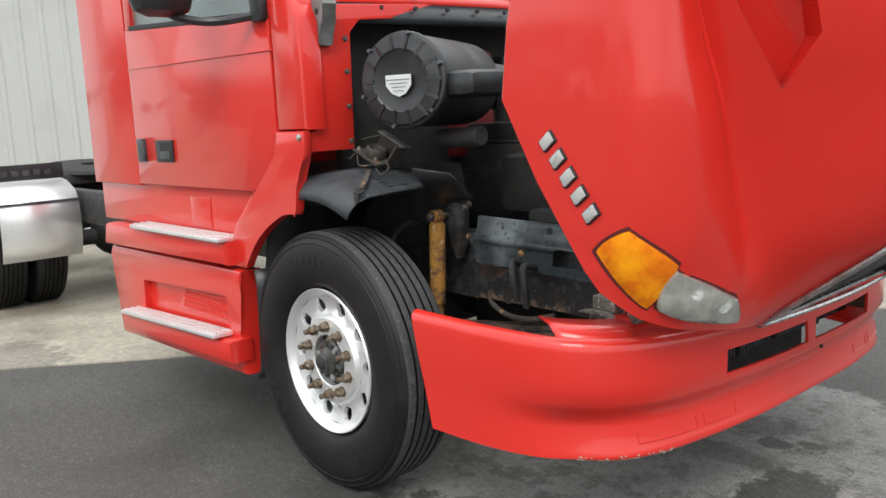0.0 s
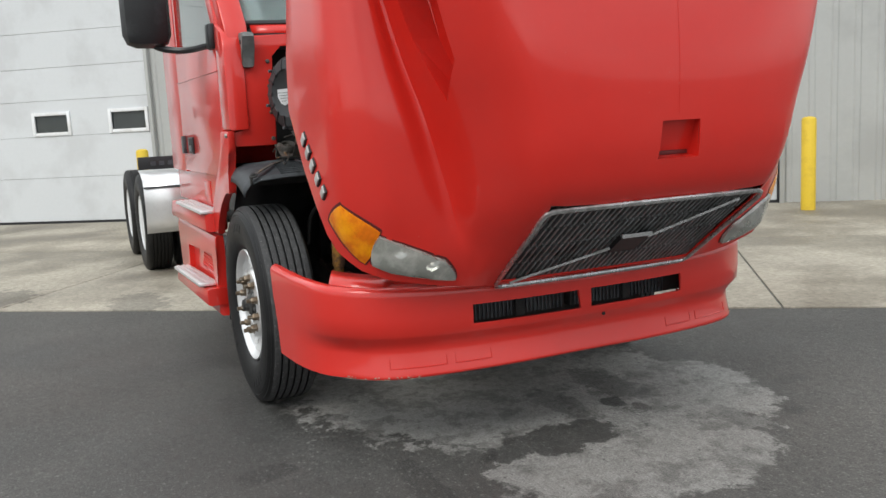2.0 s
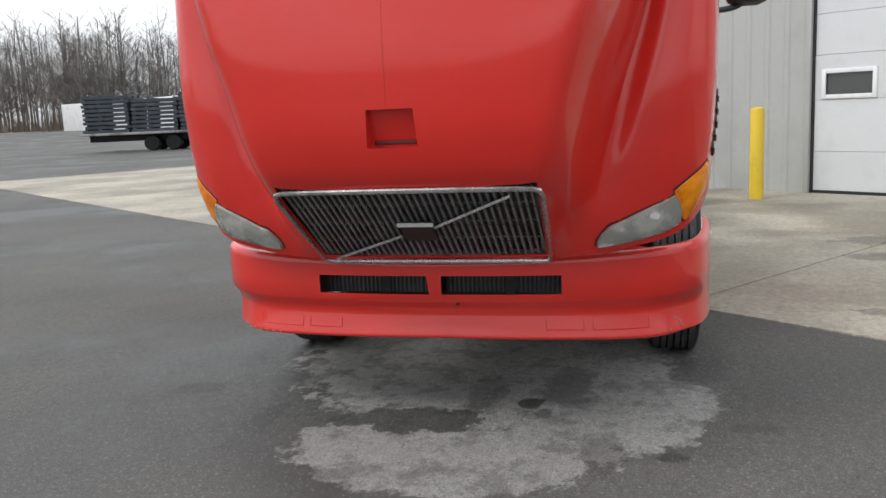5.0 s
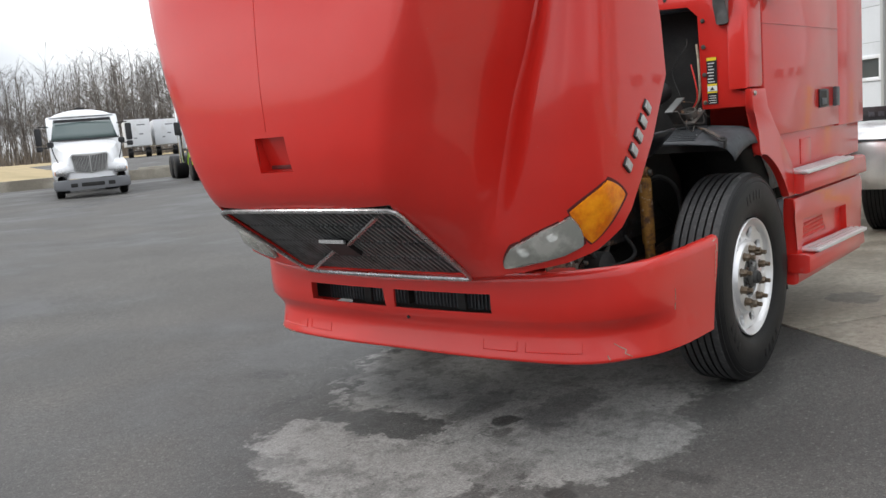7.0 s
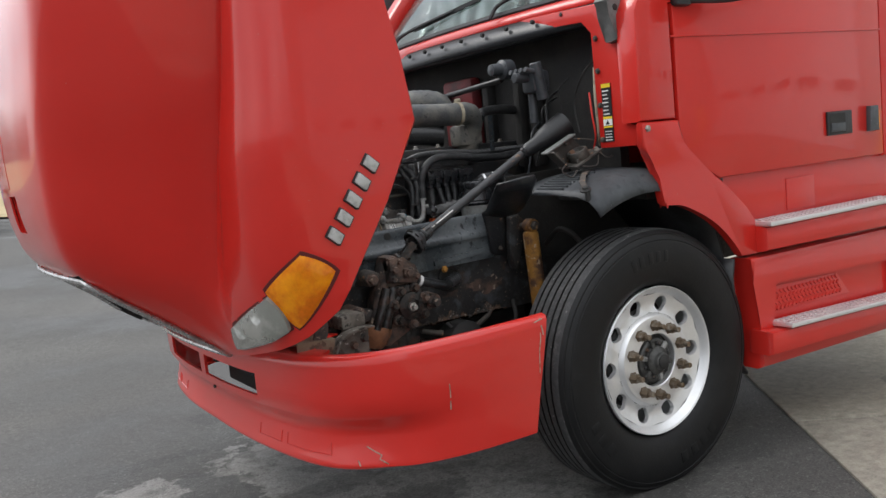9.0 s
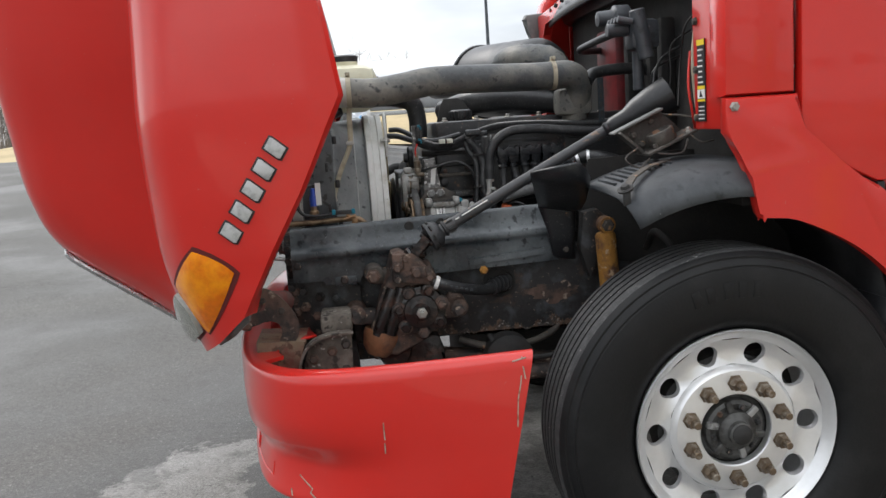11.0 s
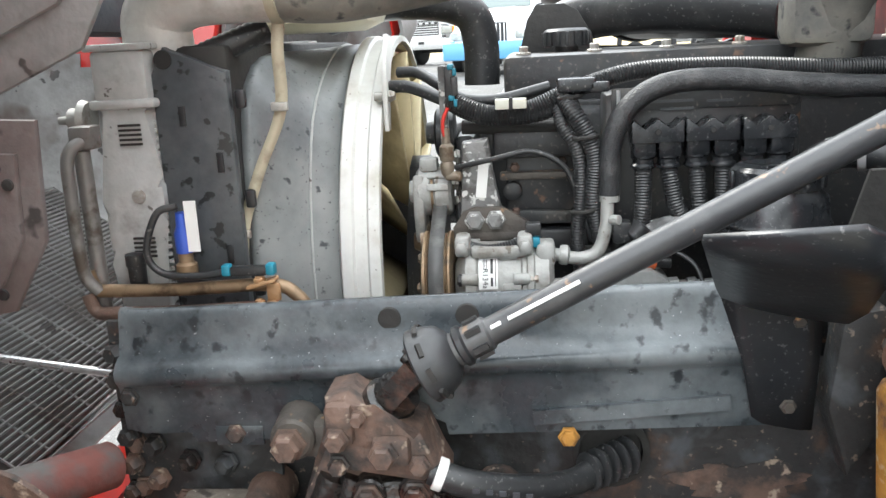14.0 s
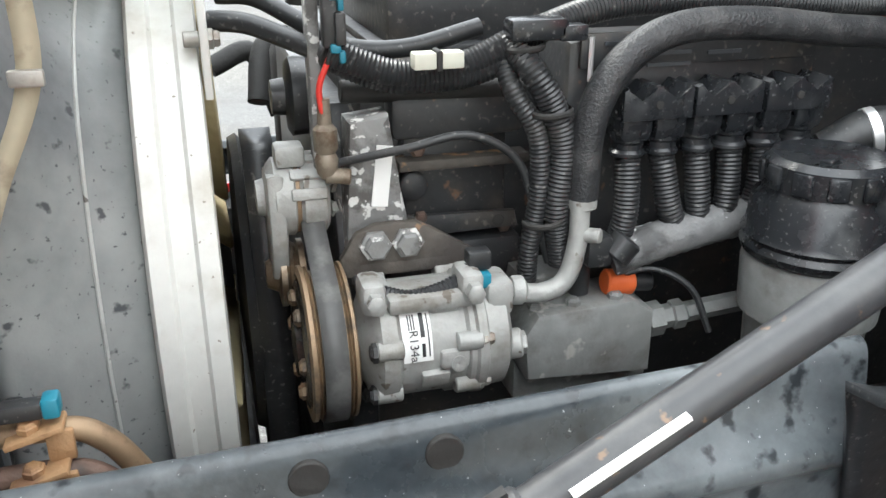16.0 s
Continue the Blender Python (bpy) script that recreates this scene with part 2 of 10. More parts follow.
WHITERING = mat("white_metal_ring", (0.66, 0.66, 0.63), 0.42, spot=(0.42, 0.39, 0.32), spot_scale=9, spot_at=(0.52, 0.8), grain=0.08, bump=0.05, speck=(0.25, 0.22, 0.18), speck_scale=120, speck_at=(0.70, 0.74))
FANTAN = mat("yellowed_plastic", (0.60, 0.51, 0.31), 0.45, spot=(0.42, 0.34, 0.20), spot_scale=7, grain=0.12)
TANK = mat("milky_tank_plastic", (0.70, 0.67, 0.50), 0.42, spot=(0.52, 0.46, 0.30), spot_scale=9, spot_at=(0.5, 0.8), grain=0.08)
AMBER = mat("amber_lens", (0.70, 0.155, 0.0), 0.18, spot=(0.95, 0.36, 0.002), spot_scale=9, spot_at=(0.42, 0.66), grain=0.25, grain_scale=60, coat=0.2, rough_var=0.04)
GASKET = mat("dark_red_lamp_recess", (0.10, 0.008, 0.007), 0.6, grain=0.1)
LENS = mat("hazed_headlight_lens", (0.50, 0.51, 0.46), 0.14, spot=(0.74, 0.74, 0.68), spot_scale=9, spot_at=(0.48, 0.62), grain=0.08, grain_scale=140, coat=0.6, rough_var=0.06, transmission=0.62)
LAMP_IN = mat("lamp_reflector", (0.85, 0.85, 0.83), 0.12, metal=0.9, grain=0.02)
WHITE = mat("white_paint", (0.78, 0.79, 0.80), 0.42, spot=(0.68, 0.68, 0.67), spot_scale=2.0, grain=0.04)
WHITE_FAR = mat("white_vehicle_paint", (0.80, 0.81, 0.82), 0.35, spot=(0.62, 0.61, 0.59), spot_scale=1.2, spot_at=(0.5, 0.8), grain=0.04, coat=0.3)
DOORWHITE = mat("white_sectional_door", (0.62, 0.638, 0.65), 0.5, spot=(0.56, 0.573, 0.582), spot_scale=0.9, grain=0.03, grain_scale=20, bump=0.05, per_object=0.02)
SIDING = mat("grey_metal_siding", (0.42, 0.425, 0.41), 0.5, metal=0.1, spot=(0.375, 0.378, 0.366), spot_scale=0.7, grain=0.04, grain_scale=15)
DARKTRIM = mat("dark_gasket", (0.02, 0.02, 0.022), 0.7, grain=0.1)
YELLOW = mat("yellow_bollard_paint", (0.72, 0.50, 0.035), 0.5, spot=(0.55, 0.36, 0.03), spot_scale=5, spot_at=(0.5, 0.8), grain=0.08, bump=0.05)
DECAL_BLACK = mat("black_print", (0.015, 0.015, 0.016), 0.5, grain=0.05)
DECAL_YEL = mat("yellow_print", (0.85, 0.62, 0.03), 0.5, grain=0.05)
DECAL_WHITE = mat("white_print", (0.78, 0.78, 0.76), 0.5, grain=0.04)
CYAN = mat("blue_green_connector", (0.015, 0.19, 0.27), 0.4, grain=0.08)
BLUE = mat("blue_plastic", (0.03, 0.08, 0.42), 0.4, grain=0.08)
REDWIRE = mat("red_wire", (0.6, 0.03, 0.02), 0.4, grain=0.05)
BEIGE = mat("beige_strap", (0.42, 0.375, 0.275), 0.6, spot=(0.26, 0.22, 0.16), spot_scale=14, grain=0.12)
COPPER = mat("tarnished_pipe", (0.26, 0.18, 0.11), 0.5, metal=0.5, spot=(0.12, 0.08, 0.05), spot_scale=22, grain=0.2, bump=0.08)
WOODP = mat("raw_pallet_wood", (0.38, 0.27, 0.15), 0.8, spot=(0.28, 0.19, 0.1), spot_scale=6, grain=0.15)
DARKSTEEL = mat("dark_blue_grey_steel", (0.032, 0.042, 0.053), 0.5, spot=(0.060, 0.070, 0.082), spot_scale=2, grain=0.15)
LIME = mat("lime_green_paint", (0.42, 0.66, 0.03), 0.35, grain=0.05, coat=0.3)
BARK = mat("grey_bark", (0.125, 0.113, 0.105), 0.9, spot=(0.22, 0.20, 0.19), spot_scale=0.3, grain=0.2, space="World")
BRUSH = mat("brown_brush", (0.15, 0.128, 0.108), 0.95, spot=(0.21, 0.18, 0.15), spot_scale=0.3, grain=0.3, grain_scale=2, space="World")
FIELD = mat("dry_grass", (0.40, 0.31, 0.17), 0.95, spot=(0.28, 0.23, 0.12), spot_scale=0.15, spot_at=(0.45, 0.7), grain=0.25, grain_scale=3, space="World")


def glass_mat(name, color, rough=0.03):
    m = bpy.data.materials.new(name)
    m.use_nodes = True
    b = m.node_tree.nodes["Principled BSDF"]
    b.inputs["Base Color"].default_value = (*color, 1)
    b.inputs["Roughness"].default_value = rough
    b.inputs["Transmission Weight"].default_value = 0.85
    b.inputs["IOR"].default_value = 1.45
    return m


GLASS = glass_mat("tinted_glass", (0.55, 0.66, 0.64))
DARKGLASS = mat("dark_window_glass", (0.02, 0.022, 0.024), 0.08, grain=0.02, rough_var=0.03)


def ground_mat(name, dry, damp, wet_scale, dusty=(), spills=(), coarse=1.0):
    """Weathered paving: stone grain, pale dusty areas and dark spills with ragged edges; smoother where damp."""
    m = bpy.data.materials.new(name)
    m.use_nodes = True
    n, l = m.node_tree.nodes, m.node_tree.links
    b = n["Principled BSDF"]
    pos = n.new("ShaderNodeNewGeometry").outputs["Position"]

    def tex(scale, detail=8, rough=0.6):
        t = n.new("ShaderNodeTexNoise")
        t.inputs["Scale"].default_value, t.inputs["Detail"].default_value, t.inputs["Roughness"].default_value = scale, detail, rough
        l.new(pos, t.inputs["Vector"])
        return t.outputs["Fac"]

    def rng(v, a, c, lo=0.0, hi=1.0):
        r = n.new("ShaderNodeMapRange")
        for k, x in (("From Min", a), ("From Max", c), ("To Min", lo), ("To Max", hi)):
            r.inputs[k].default_value = x
        l.new(v, r.inputs["Value"])
        return r.outputs[0]

    def mix(f, a, c, mode="MIX"):
        x = n.new("ShaderNodeMixRGB")
        x.blend_type = mode
        for i, v in ((0, f), (1, a), (2, c)):
            if isinstance(v, tuple):
                x.inputs[i].default_value = (*v, 1)
            elif isinstance(v, (int, float)):
                x.inputs[i].default_value = v
            else:
                l.new(v, x.inputs[i])
        return x.outputs[0]

    def math_(op, a, c):
        x = n.new("ShaderNodeMath")
        x.operation = op
        for i, v in enumerate((a, c)):
            if isinstance(v, (int, float)):
                x.inputs[i].default_value = v
            else:
                l.new(v, x.inputs[i])
        return x.outputs[0]
    wet = rng(tex(wet_scale, 6), 0.44, 0.60)
    col = mix(wet, dry, damp)

    def field(cx, cy, ax, ay):
        """Distance from an oval's middle, 1 at its rim."""
        sub, mul, ln = n.new("ShaderNodeVectorMath"), n.new("ShaderNodeVectorMath"), n.new("ShaderNodeVectorMath")
        sub.operation, mul.operation, ln.operation = "SUBTRACT", "MULTIPLY", "LENGTH"
        l.new(pos, sub.inputs[0])
        sub.inputs[1].default_value = (cx, cy, 0)
        l.new(sub.outputs[0], mul.inputs[0])
        mul.inputs[1].default_value = (1 / ax, 1 / ay, 0)
        l.new(mul.outputs[0], ln.inputs[0])
        return ln.outputs["Value"]
    if dusty:
        ragged = math_("ADD", rng(tex(2.6, 10, 0.72), 0.3, 0.7, -0.17, 0.17), rng(tex(9.0, 8, 0.7), 0.3, 0.7, -0.15, 0.15))
        near = None
        for o in dusty:
            d = field(*o)
            near = d if near is None else math_("MINIMUM", near, d)
        dust = rng(math_("ADD", near, ragged), 0.93, 1.0, 1.0, 0.0)
        worn = rng(tex(4.2, 9, 0.72), 0.50, 0.57, 1.0, 0.45)
        col = mix(math_("MULTIPLY", math_("MULTIPLY", dust, worn), 0.9), col, (0.235, 0.23, 0.217))
    for cx, cy, ax, ay, dark in spills:
        k = math_("ADD", field(cx, cy, ax, ay), rng(tex(7.0, 9, 0.7), 0.3, 0.7, -0.5, 0.5))
        spill = rng(k, 0.86, 1.0, 1.0, 0.0)
        col = mix(math_("MULTIPLY", spill, dark), col, (0.036, 0.035, 0.033))
        wet = math_("MAXIMUM", wet, math_("MULTIPLY", spill, dark))
    grain = rng(tex(95, 4, 0.9), 0.32, 0.68, 1 - 0.55 * coarse, 1 + 0.62 * coarse)
    col = mix(1.0, col, grain, "MULTIPLY")
    mid = rng(tex(22, 6, 0.75), 0.3, 0.7, 0.72, 1.28)
    stone = rng(tex(58, 3, 0.6), 0.60, 0.66)
    col = mix(math_("MULTIPLY", stone, 0.48 * coarse), col, (0.25, 0.245, 0.232))
    pit = rng(tex(37, 2, 0.5), 0.34, 0.29)
    col = mix(math_("MULTIPLY", pit, 0.6 * coarse), col, (0.03, 0.03, 0.03))
    col = mix(1.0, col, mid, "MULTIPLY")
    blotch = rng(tex(0.55, 7), 0.3, 0.7, 0.82, 1.18)
    col = mix(1.0, col, blotch, "MULTIPLY")
    l.new(col, b.inputs["Base Color"])
    l.new(rng(wet, 0, 1, 0.85, 0.5), b.inputs["Roughness"])
    b.inputs["Specular IOR Level"].default_value = 0.35
    bp = n.new("ShaderNodeBump")
    bp.inputs["Strength"].default_value, bp.inputs["Distance"].default_value = 0.5 * coarse, 0.006
    l.new(tex(130, 4, 0.7), bp.inputs["Height"])
    l.new(bp.outputs[0], b.inputs["Normal"])
    return m


ASPHALT = ground_mat("asphalt", (0.091, 0.0875, 0.0815), (0.052, 0.0507, 0.0477), 0.35, [(0.25, 0.0, 1.25, 1.14), (1.74, 0.10, 0.50, 0.72), (1.15, 0.85, 0.55, 0.42)],
                     [(1.44, -0.12, 0.17, 0.40, 0.85), (1.17, 0.39, 0.075, 0.075, 0.9), (1.74, 1.03, 0.06, 0.06, 0.8), (1.38, 1.39, 0.05, 0.12, 0.6), (1.12, -1.40, 0.10, 0.14, 0.7), (1.62, -0.85, 0.34, 0.07, 0.5), (0.9, 0.55, 0.35, 0.13, 0.55), (1.05, 0.15, 0.30, 0.10, 0.45), (1.75, 0.75, 0.20, 0.09, 0.45), (0.3, 1.2, 0.55, 0.16, 0.6), (-0.6, 1.15, 0.5, 0.14, 0.6), (0.3, -1.25, 0.5, 0.16, 0.6)])
CONCRETE = ground_mat("concrete", (0.365, 0.335, 0.275), (0.195, 0.172, 0.134), 0.5, spills=[(-1.87, 1.22, 0.20, 0.17, 0.5), (-2.78, 2.94, 0.20, 0.35, 0.45), (-2.61, 3.50, 0.18, 0.5, 0.4), (-0.75, 2.49, 0.10, 0.28, 0.4), (-3.7, 3.2, 0.3, 0.5, 0.4), (-3.2, -1.5, 0.6, 0.25, 0.4), (-4.4, -2.6, 0.5, 0.3, 0.45), (-1.0, 2.9, 0.12, 0.3, 0.35)], coarse=0.30)

# ---- mesh helpers ----


def crom(pts, n):
    """Smooth curve through control points, n samples a span."""
    p = np.array(pts, float)
    p = np.vstack([2 * p[0] - p[1], p, 2 * p[-1] - p[-2]])
    out = []
    for i in range(1, len(p) - 2):
        for k in range(n):
            t = k / n
            out.append(0.5 * (2 * p[i] + (p[i + 1] - p[i - 1]) * t + (2 * p[i - 1] - 5 * p[i] + 4 * p[i + 1] - p[i + 2]) * t * t + (3 * p[i] - p[i - 1] - 3 * p[i + 1] + p[i + 2]) * t ** 3))
    out.append(p[-2])
    return np.array(out)


def grid(bm, rows, close=False):
    vs = [[bm.verts.new(Vector(p)) for p in r] for r in rows]
    for a, b in zip(vs, vs[1:]):
        m = len(a)
        for i in range(m if close else m - 1):
            j = (i + 1) % m
            bm.faces.new((a[i], a[j], b[j], b[i]))
    return vs


def box(bm, c, s, bevel=0.0, m=None):
    """A box of centre c and size s, bevelled, turned by m."""
    r = bmesh.ops.create_cube(bm, size=1.0)
    vs = r["verts"]
    t = Matrix.Translation(c) @ (m if m is not None else Matrix()) @ Matrix.Diagonal((*s, 1))
    bmesh.ops.transform(bm, matrix=t, verts=vs)
    if bevel:
        es = list({e for v in vs for e in v.link_edges})
        bmesh.ops.bevel(bm, geom=es, offset=bevel, segments=2, profile=0.5, affect="EDGES")


def basis(d):
    d = np.array(d, float)
    d /= np.linalg.norm(d)
    a = np.cross(d, (0, 0, 1) if abs(d[2]) < 0.9 else (1, 0, 0))
    a /= np.linalg.norm(a)
    return d, a, np.cross(d, a)


def lathe(bm, o, d, prof, seg=32, cap=True):
    """A turned shape round the axis d from o; prof: (radius, along)."""
    d, a, b = basis(d)
    o = np.array(o, float)
    rows = []
    for r, h in prof:
        rows.append([o + d * h + max(r, 1e-4) * (a * math.cos(2 * math.pi * k / seg) + b * math.sin(2 * math.pi * k / seg)) for k in range(seg)])
    vs = grid(bm, rows, True)
    if cap:
        for r, e in ((vs[0], prof[0][0]), (vs[-1], prof[-1][0])):
            if e > 2e-4:
                bm.faces.new(r)


def cyl(bm, p0, p1, r0, r1=None, seg=16):
    p0, p1 = np.array(p0, float), np.array(p1, float)
    h = np.linalg.norm(p1 - p0)
    r1 = r0 if r1 is None else r1
    e = min(0.15 * min(r0, r1), 0.1 * h)
    lathe(bm, p0, p1 - p0, [(r0 - e, 0), (r0, e), (r1, h - e), (r1 - e, h)], seg)


def tube(bm, pts, r, seg=10, n=6, ribs=0.0, pitch=0.012, smooth=True):
    """A hose along a smooth curve, ribbed where ribs is given."""
    c = crom(pts, n) if smooth else np.array(pts, float)
    if ribs:
        ln = np.concatenate([[0], np.cumsum(np.linalg.norm(np.diff(c, axis=0), axis=1))])
        k = max(4, int(ln[-1] / pitch * 2))
        s = np.linspace(0, ln[-1], k)
        c = np.stack([np.interp(s, ln, c[:, i]) for i in range(3)], 1)
    d, a, b = basis(c[1] - c[0])
    rows = []
    for i, p in enumerate(c):
        t = c[min(i + 1, len(c) - 1)] - c[max(i - 1, 0)]
        t = t / (np.linalg.norm(t) + 1e-9)
        a = a - t * (a @ t)
        a /= np.linalg.norm(a)
        b = np.cross(t, a)
        rr = (r[min(len(r) - 1, int(i * len(r) / len(c)))] if isinstance(r, (list, tuple)) else r) * (1 + (ribs if i % 2 else 0))
        rows.append([p + rr * (a * math.cos(2 * math.pi * k / seg) + b * math.sin(2 * math.pi * k / seg)) for k in range(seg)])
    vs = grid(bm, rows, True)
    bm.faces.new(vs[0])
    bm.faces.new(vs[-1])


def prism(bm, outline, y0, y1, axis="y", bevel=0.0):
    """A flat plate: an outline in the two other axes, from y0 to y1 along the axis."""
    put = {"y": lambda a, b, h: (a, h, b), "x": lambda a, b, h: (h, a, b), "z": lambda a, b, h: (a, b, h)}[axis]
    lo = [bm.verts.new(put(a, b, y0)) for a, b in outline]
    hi = [bm.verts.new(put(a, b, y1)) for a, b in outline]
    fs = [bm.faces.new(lo), bm.faces.new(hi)]
    k = len(lo)
    for i in range(k):
        fs.append(bm.faces.new((lo[i], lo[(i + 1) % k], hi[(i + 1) % k], hi[i])))
    if bevel:
        es = list({e for f in fs[:2] for e in f.edges})
        bmesh.ops.bevel(bm, geom=es, offset=bevel, segments=2, profile=0.5, affect="EDGES")


def finish(bm, material, smooth=40):
    bmesh.ops.recalc_face_normals(bm, faces=bm.faces)
    me = bpy.data.meshes.new("mesh")
    bm.to_mesh(me)
    bm.free()
    for mm in (material if isinstance(material, (list, tuple)) else [material]):
        me.materials.append(mm)
    if smooth:
        me.shade_smooth()
        me.set_sharp_from_angle(angle=radians(smooth))
    return me


def part(name, bm, material, parent=None, label="", smooth=40):
    ob = new(name, finish(bm, material, smooth))
    if parent is not None:
        ob.parent = parent
    return tagged(ob, label)


def thing(name, label, category, at=(0, 0, 0), turn=0.0, group="", kind=""):
    ob = new(name)
    ob.empty_display_size = 0.2
    ob.matrix_world = pose(*at, 0, 0, turn)
    return tagged(ob, label, category, group, kind)


def solo(name, bm, material, label, category, kind="", group="", smooth=40):
    return tagged(part(name, bm, material, None, "", smooth), label, category, group, kind)


def made(fn, *a, **k):
    bm = bmesh.new()
    fn(bm, *a, **k)
    return bm


# ---- ground, apron, building ----
U, N = Vector((0.602, 0.799, 0)), Vector((0.799, -0.602, 0))
UA = math.degrees(math.atan2(0.799, 0.602))


def wallpt(s, d, z=0.0):
    """A place by its run along the building's front and its distance before it."""
    return U * s + N * (d - 8.4) + Vector((0, 0, z))


def smooth(v):
    v = max(0.0, min(1.0, v))
    return v * v * (3 - 2 * v)


def yard_rise(x, y):
    """How far the yard climbs beyond the level stretch that the tractor stands on."""
    return 0.76 * smooth((-4.0 - y) / 22.0) * smooth((x + 5.0) / 8.0) + 0.78 * smooth((-38.0 - y) / 24.0) * smooth((-26.0 - x) / 8.0)


bm = bmesh.new()
gx = [-900, -500, -250, -120, -80, -60, -50, -44, -40, -37, -34, -31, -28, -26, -20, -12, -6, -4, -2, 0, 2, 4, 8, 20, 60, 200, 900]
gy = [-900, -400, -200, -110, -80, -66, -60, -55, -50, -46, -42, -38, -34, -31, -28, -25, -22, -19, -16, -13, -10, -7, -4, 0, 20, 100, 900]
grid(bm, [[(x, y, yard_rise(x, y)) for y in gy] for x in gx])
bmesh.ops.recalc_face_normals(bm, faces=bm.faces)
if bm.faces[0].normal.z < 0:
    bmesh.ops.reverse_faces(bm, faces=bm.faces)
solo("ground", bm, ASPHALT, "damp grey asphalt yard with pale dusty patches", "ground", "structure")
# a dry grass bank that rises behind the yard
bm = bmesh.new()
rows = []
for v in (0.0, 3.0, 8.0, 14.0, 22.0, 30.0, 60.0, 150.0, 320.0):
    row = []
    for x in (-420, -260, -160, -90, -60, -45, -36, -30, -26, -22, -16, -8, 0, 6, 12, 20, 34, 60, 120, 240, 420):
        u = max(0.0, min(1.0, (x + 40.0) / 16.0)) * max(0.0, min(1.0, (40.0 - x) / 24.0))
        k = min(1.0, v / 30.0)
        front = -46.0 - (42.0 if x < 0 else 12.0) * (1 - u)
        row.append((x, front - v, yard_rise(x, front - v) - 0.05 + 0.08 * min(1.0, v / 3.0) + 2.6 * u * k * k * (3 - 2 * k)))
    rows.append(row)
grid(bm, rows)
solo("ground_field", bm, FIELD, "dry straw-coloured grass bank beyond the yard", "field", "structure")

apron = thing("pavement", "pale concrete apron in slabs before the workshop", "pavement", kind="structure")
slabs = [-22.0, -17.6, -13.2, -8.8, -4.4, 0.35, 2.18, 6.4, 10.8, 15.2]
for a, b in zip(slabs, slabs[1:]):
    for d0, d1 in ((0.0, 3.45), (3.45, 6.98)):
        bm = bmesh.new()
        c = [wallpt(a + 0.008, d0 + 0.008), wallpt(b - 0.008, d0 + 0.008), wallpt(b - 0.008, d1 - 0.008), wallpt(a + 0.008, d1 - 0.008)]
        prism(bm, [(p.x, p.y) for p in c], -0.1, 0.012, "z", 0.006)
        part("slab", bm, CONCRETE, apron)

DOORS = [(-12.45, -6.72), (-2.35, 3.35), (4.95, 10.6)]
DOOR_H = 4.3
DOORGLASS = mat("grey_door_glass", (0.06, 0.068, 0.068), 0.12, grain=0.1, grain_scale=6, rough_var=0.03, coat=0.6)
wallm = pose(0, 0, 0) @ Matrix.Translation(wallpt(0, 0)) @ pose(0, 0, 0, 0, 0, UA)   # x along the front, -y towards the yard


def wall_thing(name, label, category, kind="structure", group=""):
    ob = new(name)
    ob.matrix_world = wallm
    return tagged(ob, label, category, group, kind)


def corrugated(bm, x0, x1, z0, z1, step=0.305):
    """Ribbed siding with a return, thick behind."""
    xs, x = [(x0, -0.0)], x0
    while x < x1 - 0.02:
        for dx, dy in ((0.02, -0.0), (0.045, -0.016), (0.10, -0.016), (0.125, -0.0), (step, -0.0)):
            if x + dx < x1:
                xs.append((x + dx, dy))
        x += step
    xs.append((x1, 0.0))
    prism(bm, xs + [(x1, 0.25), (x0, 0.25)], z0, z1, "z")


edges = [-15.5] + [e for d in DOORS for e in d] + [16.0]
bm = bmesh.new()
for a, b in zip(edges[::2], edges[1::2]):
    corrugated(bm, a, b, -0.05, 7.0)
for a, b in DOORS:
    corrugated(bm, a, b, DOOR_H, 7.0)
wall = solo("wall_front", bm, SIDING, "grey ribbed metal siding of the workshop front", "wall", "structure", smooth=0)
wall.matrix_world = wallm
bm = bmesh.new()
box(bm, (-15.45, 8.2, 3.5), (0.25, 16.0, 7.0))
box(bm, (16.1, 8.2, 3.5), (0.25, 16.0, 7.0))
box(bm, (0.3, 16.1, 3.5), (31.8, 0.25, 7.0))
w2 = solo("wall_rear", bm, SIDING, "plain grey metal side and rear walls of the workshop", "wall", "structure", smooth=0)
w2.matrix_world = wallm
bm = bmesh.new()
prism(bm, [(-0.4, 7.0), (8.1, 8.4), (16.6, 7.0), (16.6, 7.2), (8.1, 8.6), (-0.4, 7.2)], -15.8, 16.4, "x")
rf = solo("roof", bm, SIDING, "low pitched grey metal workshop roof", "roof", "structure")
rf.matrix_world = wallm
bm = bmesh.new()
box(bm, (-15.46, -0.03, 3.5), (0.16, 0.1, 7.06), 0.01)
box(bm, (-15.59, 0.06, 3.5), (0.06, 0.14, 7.06), 0.01)
tr = solo("trim", bm, SIDING, "grey folded corner trim of the workshop", "trim", "structure")
tr.matrix_world = wallm

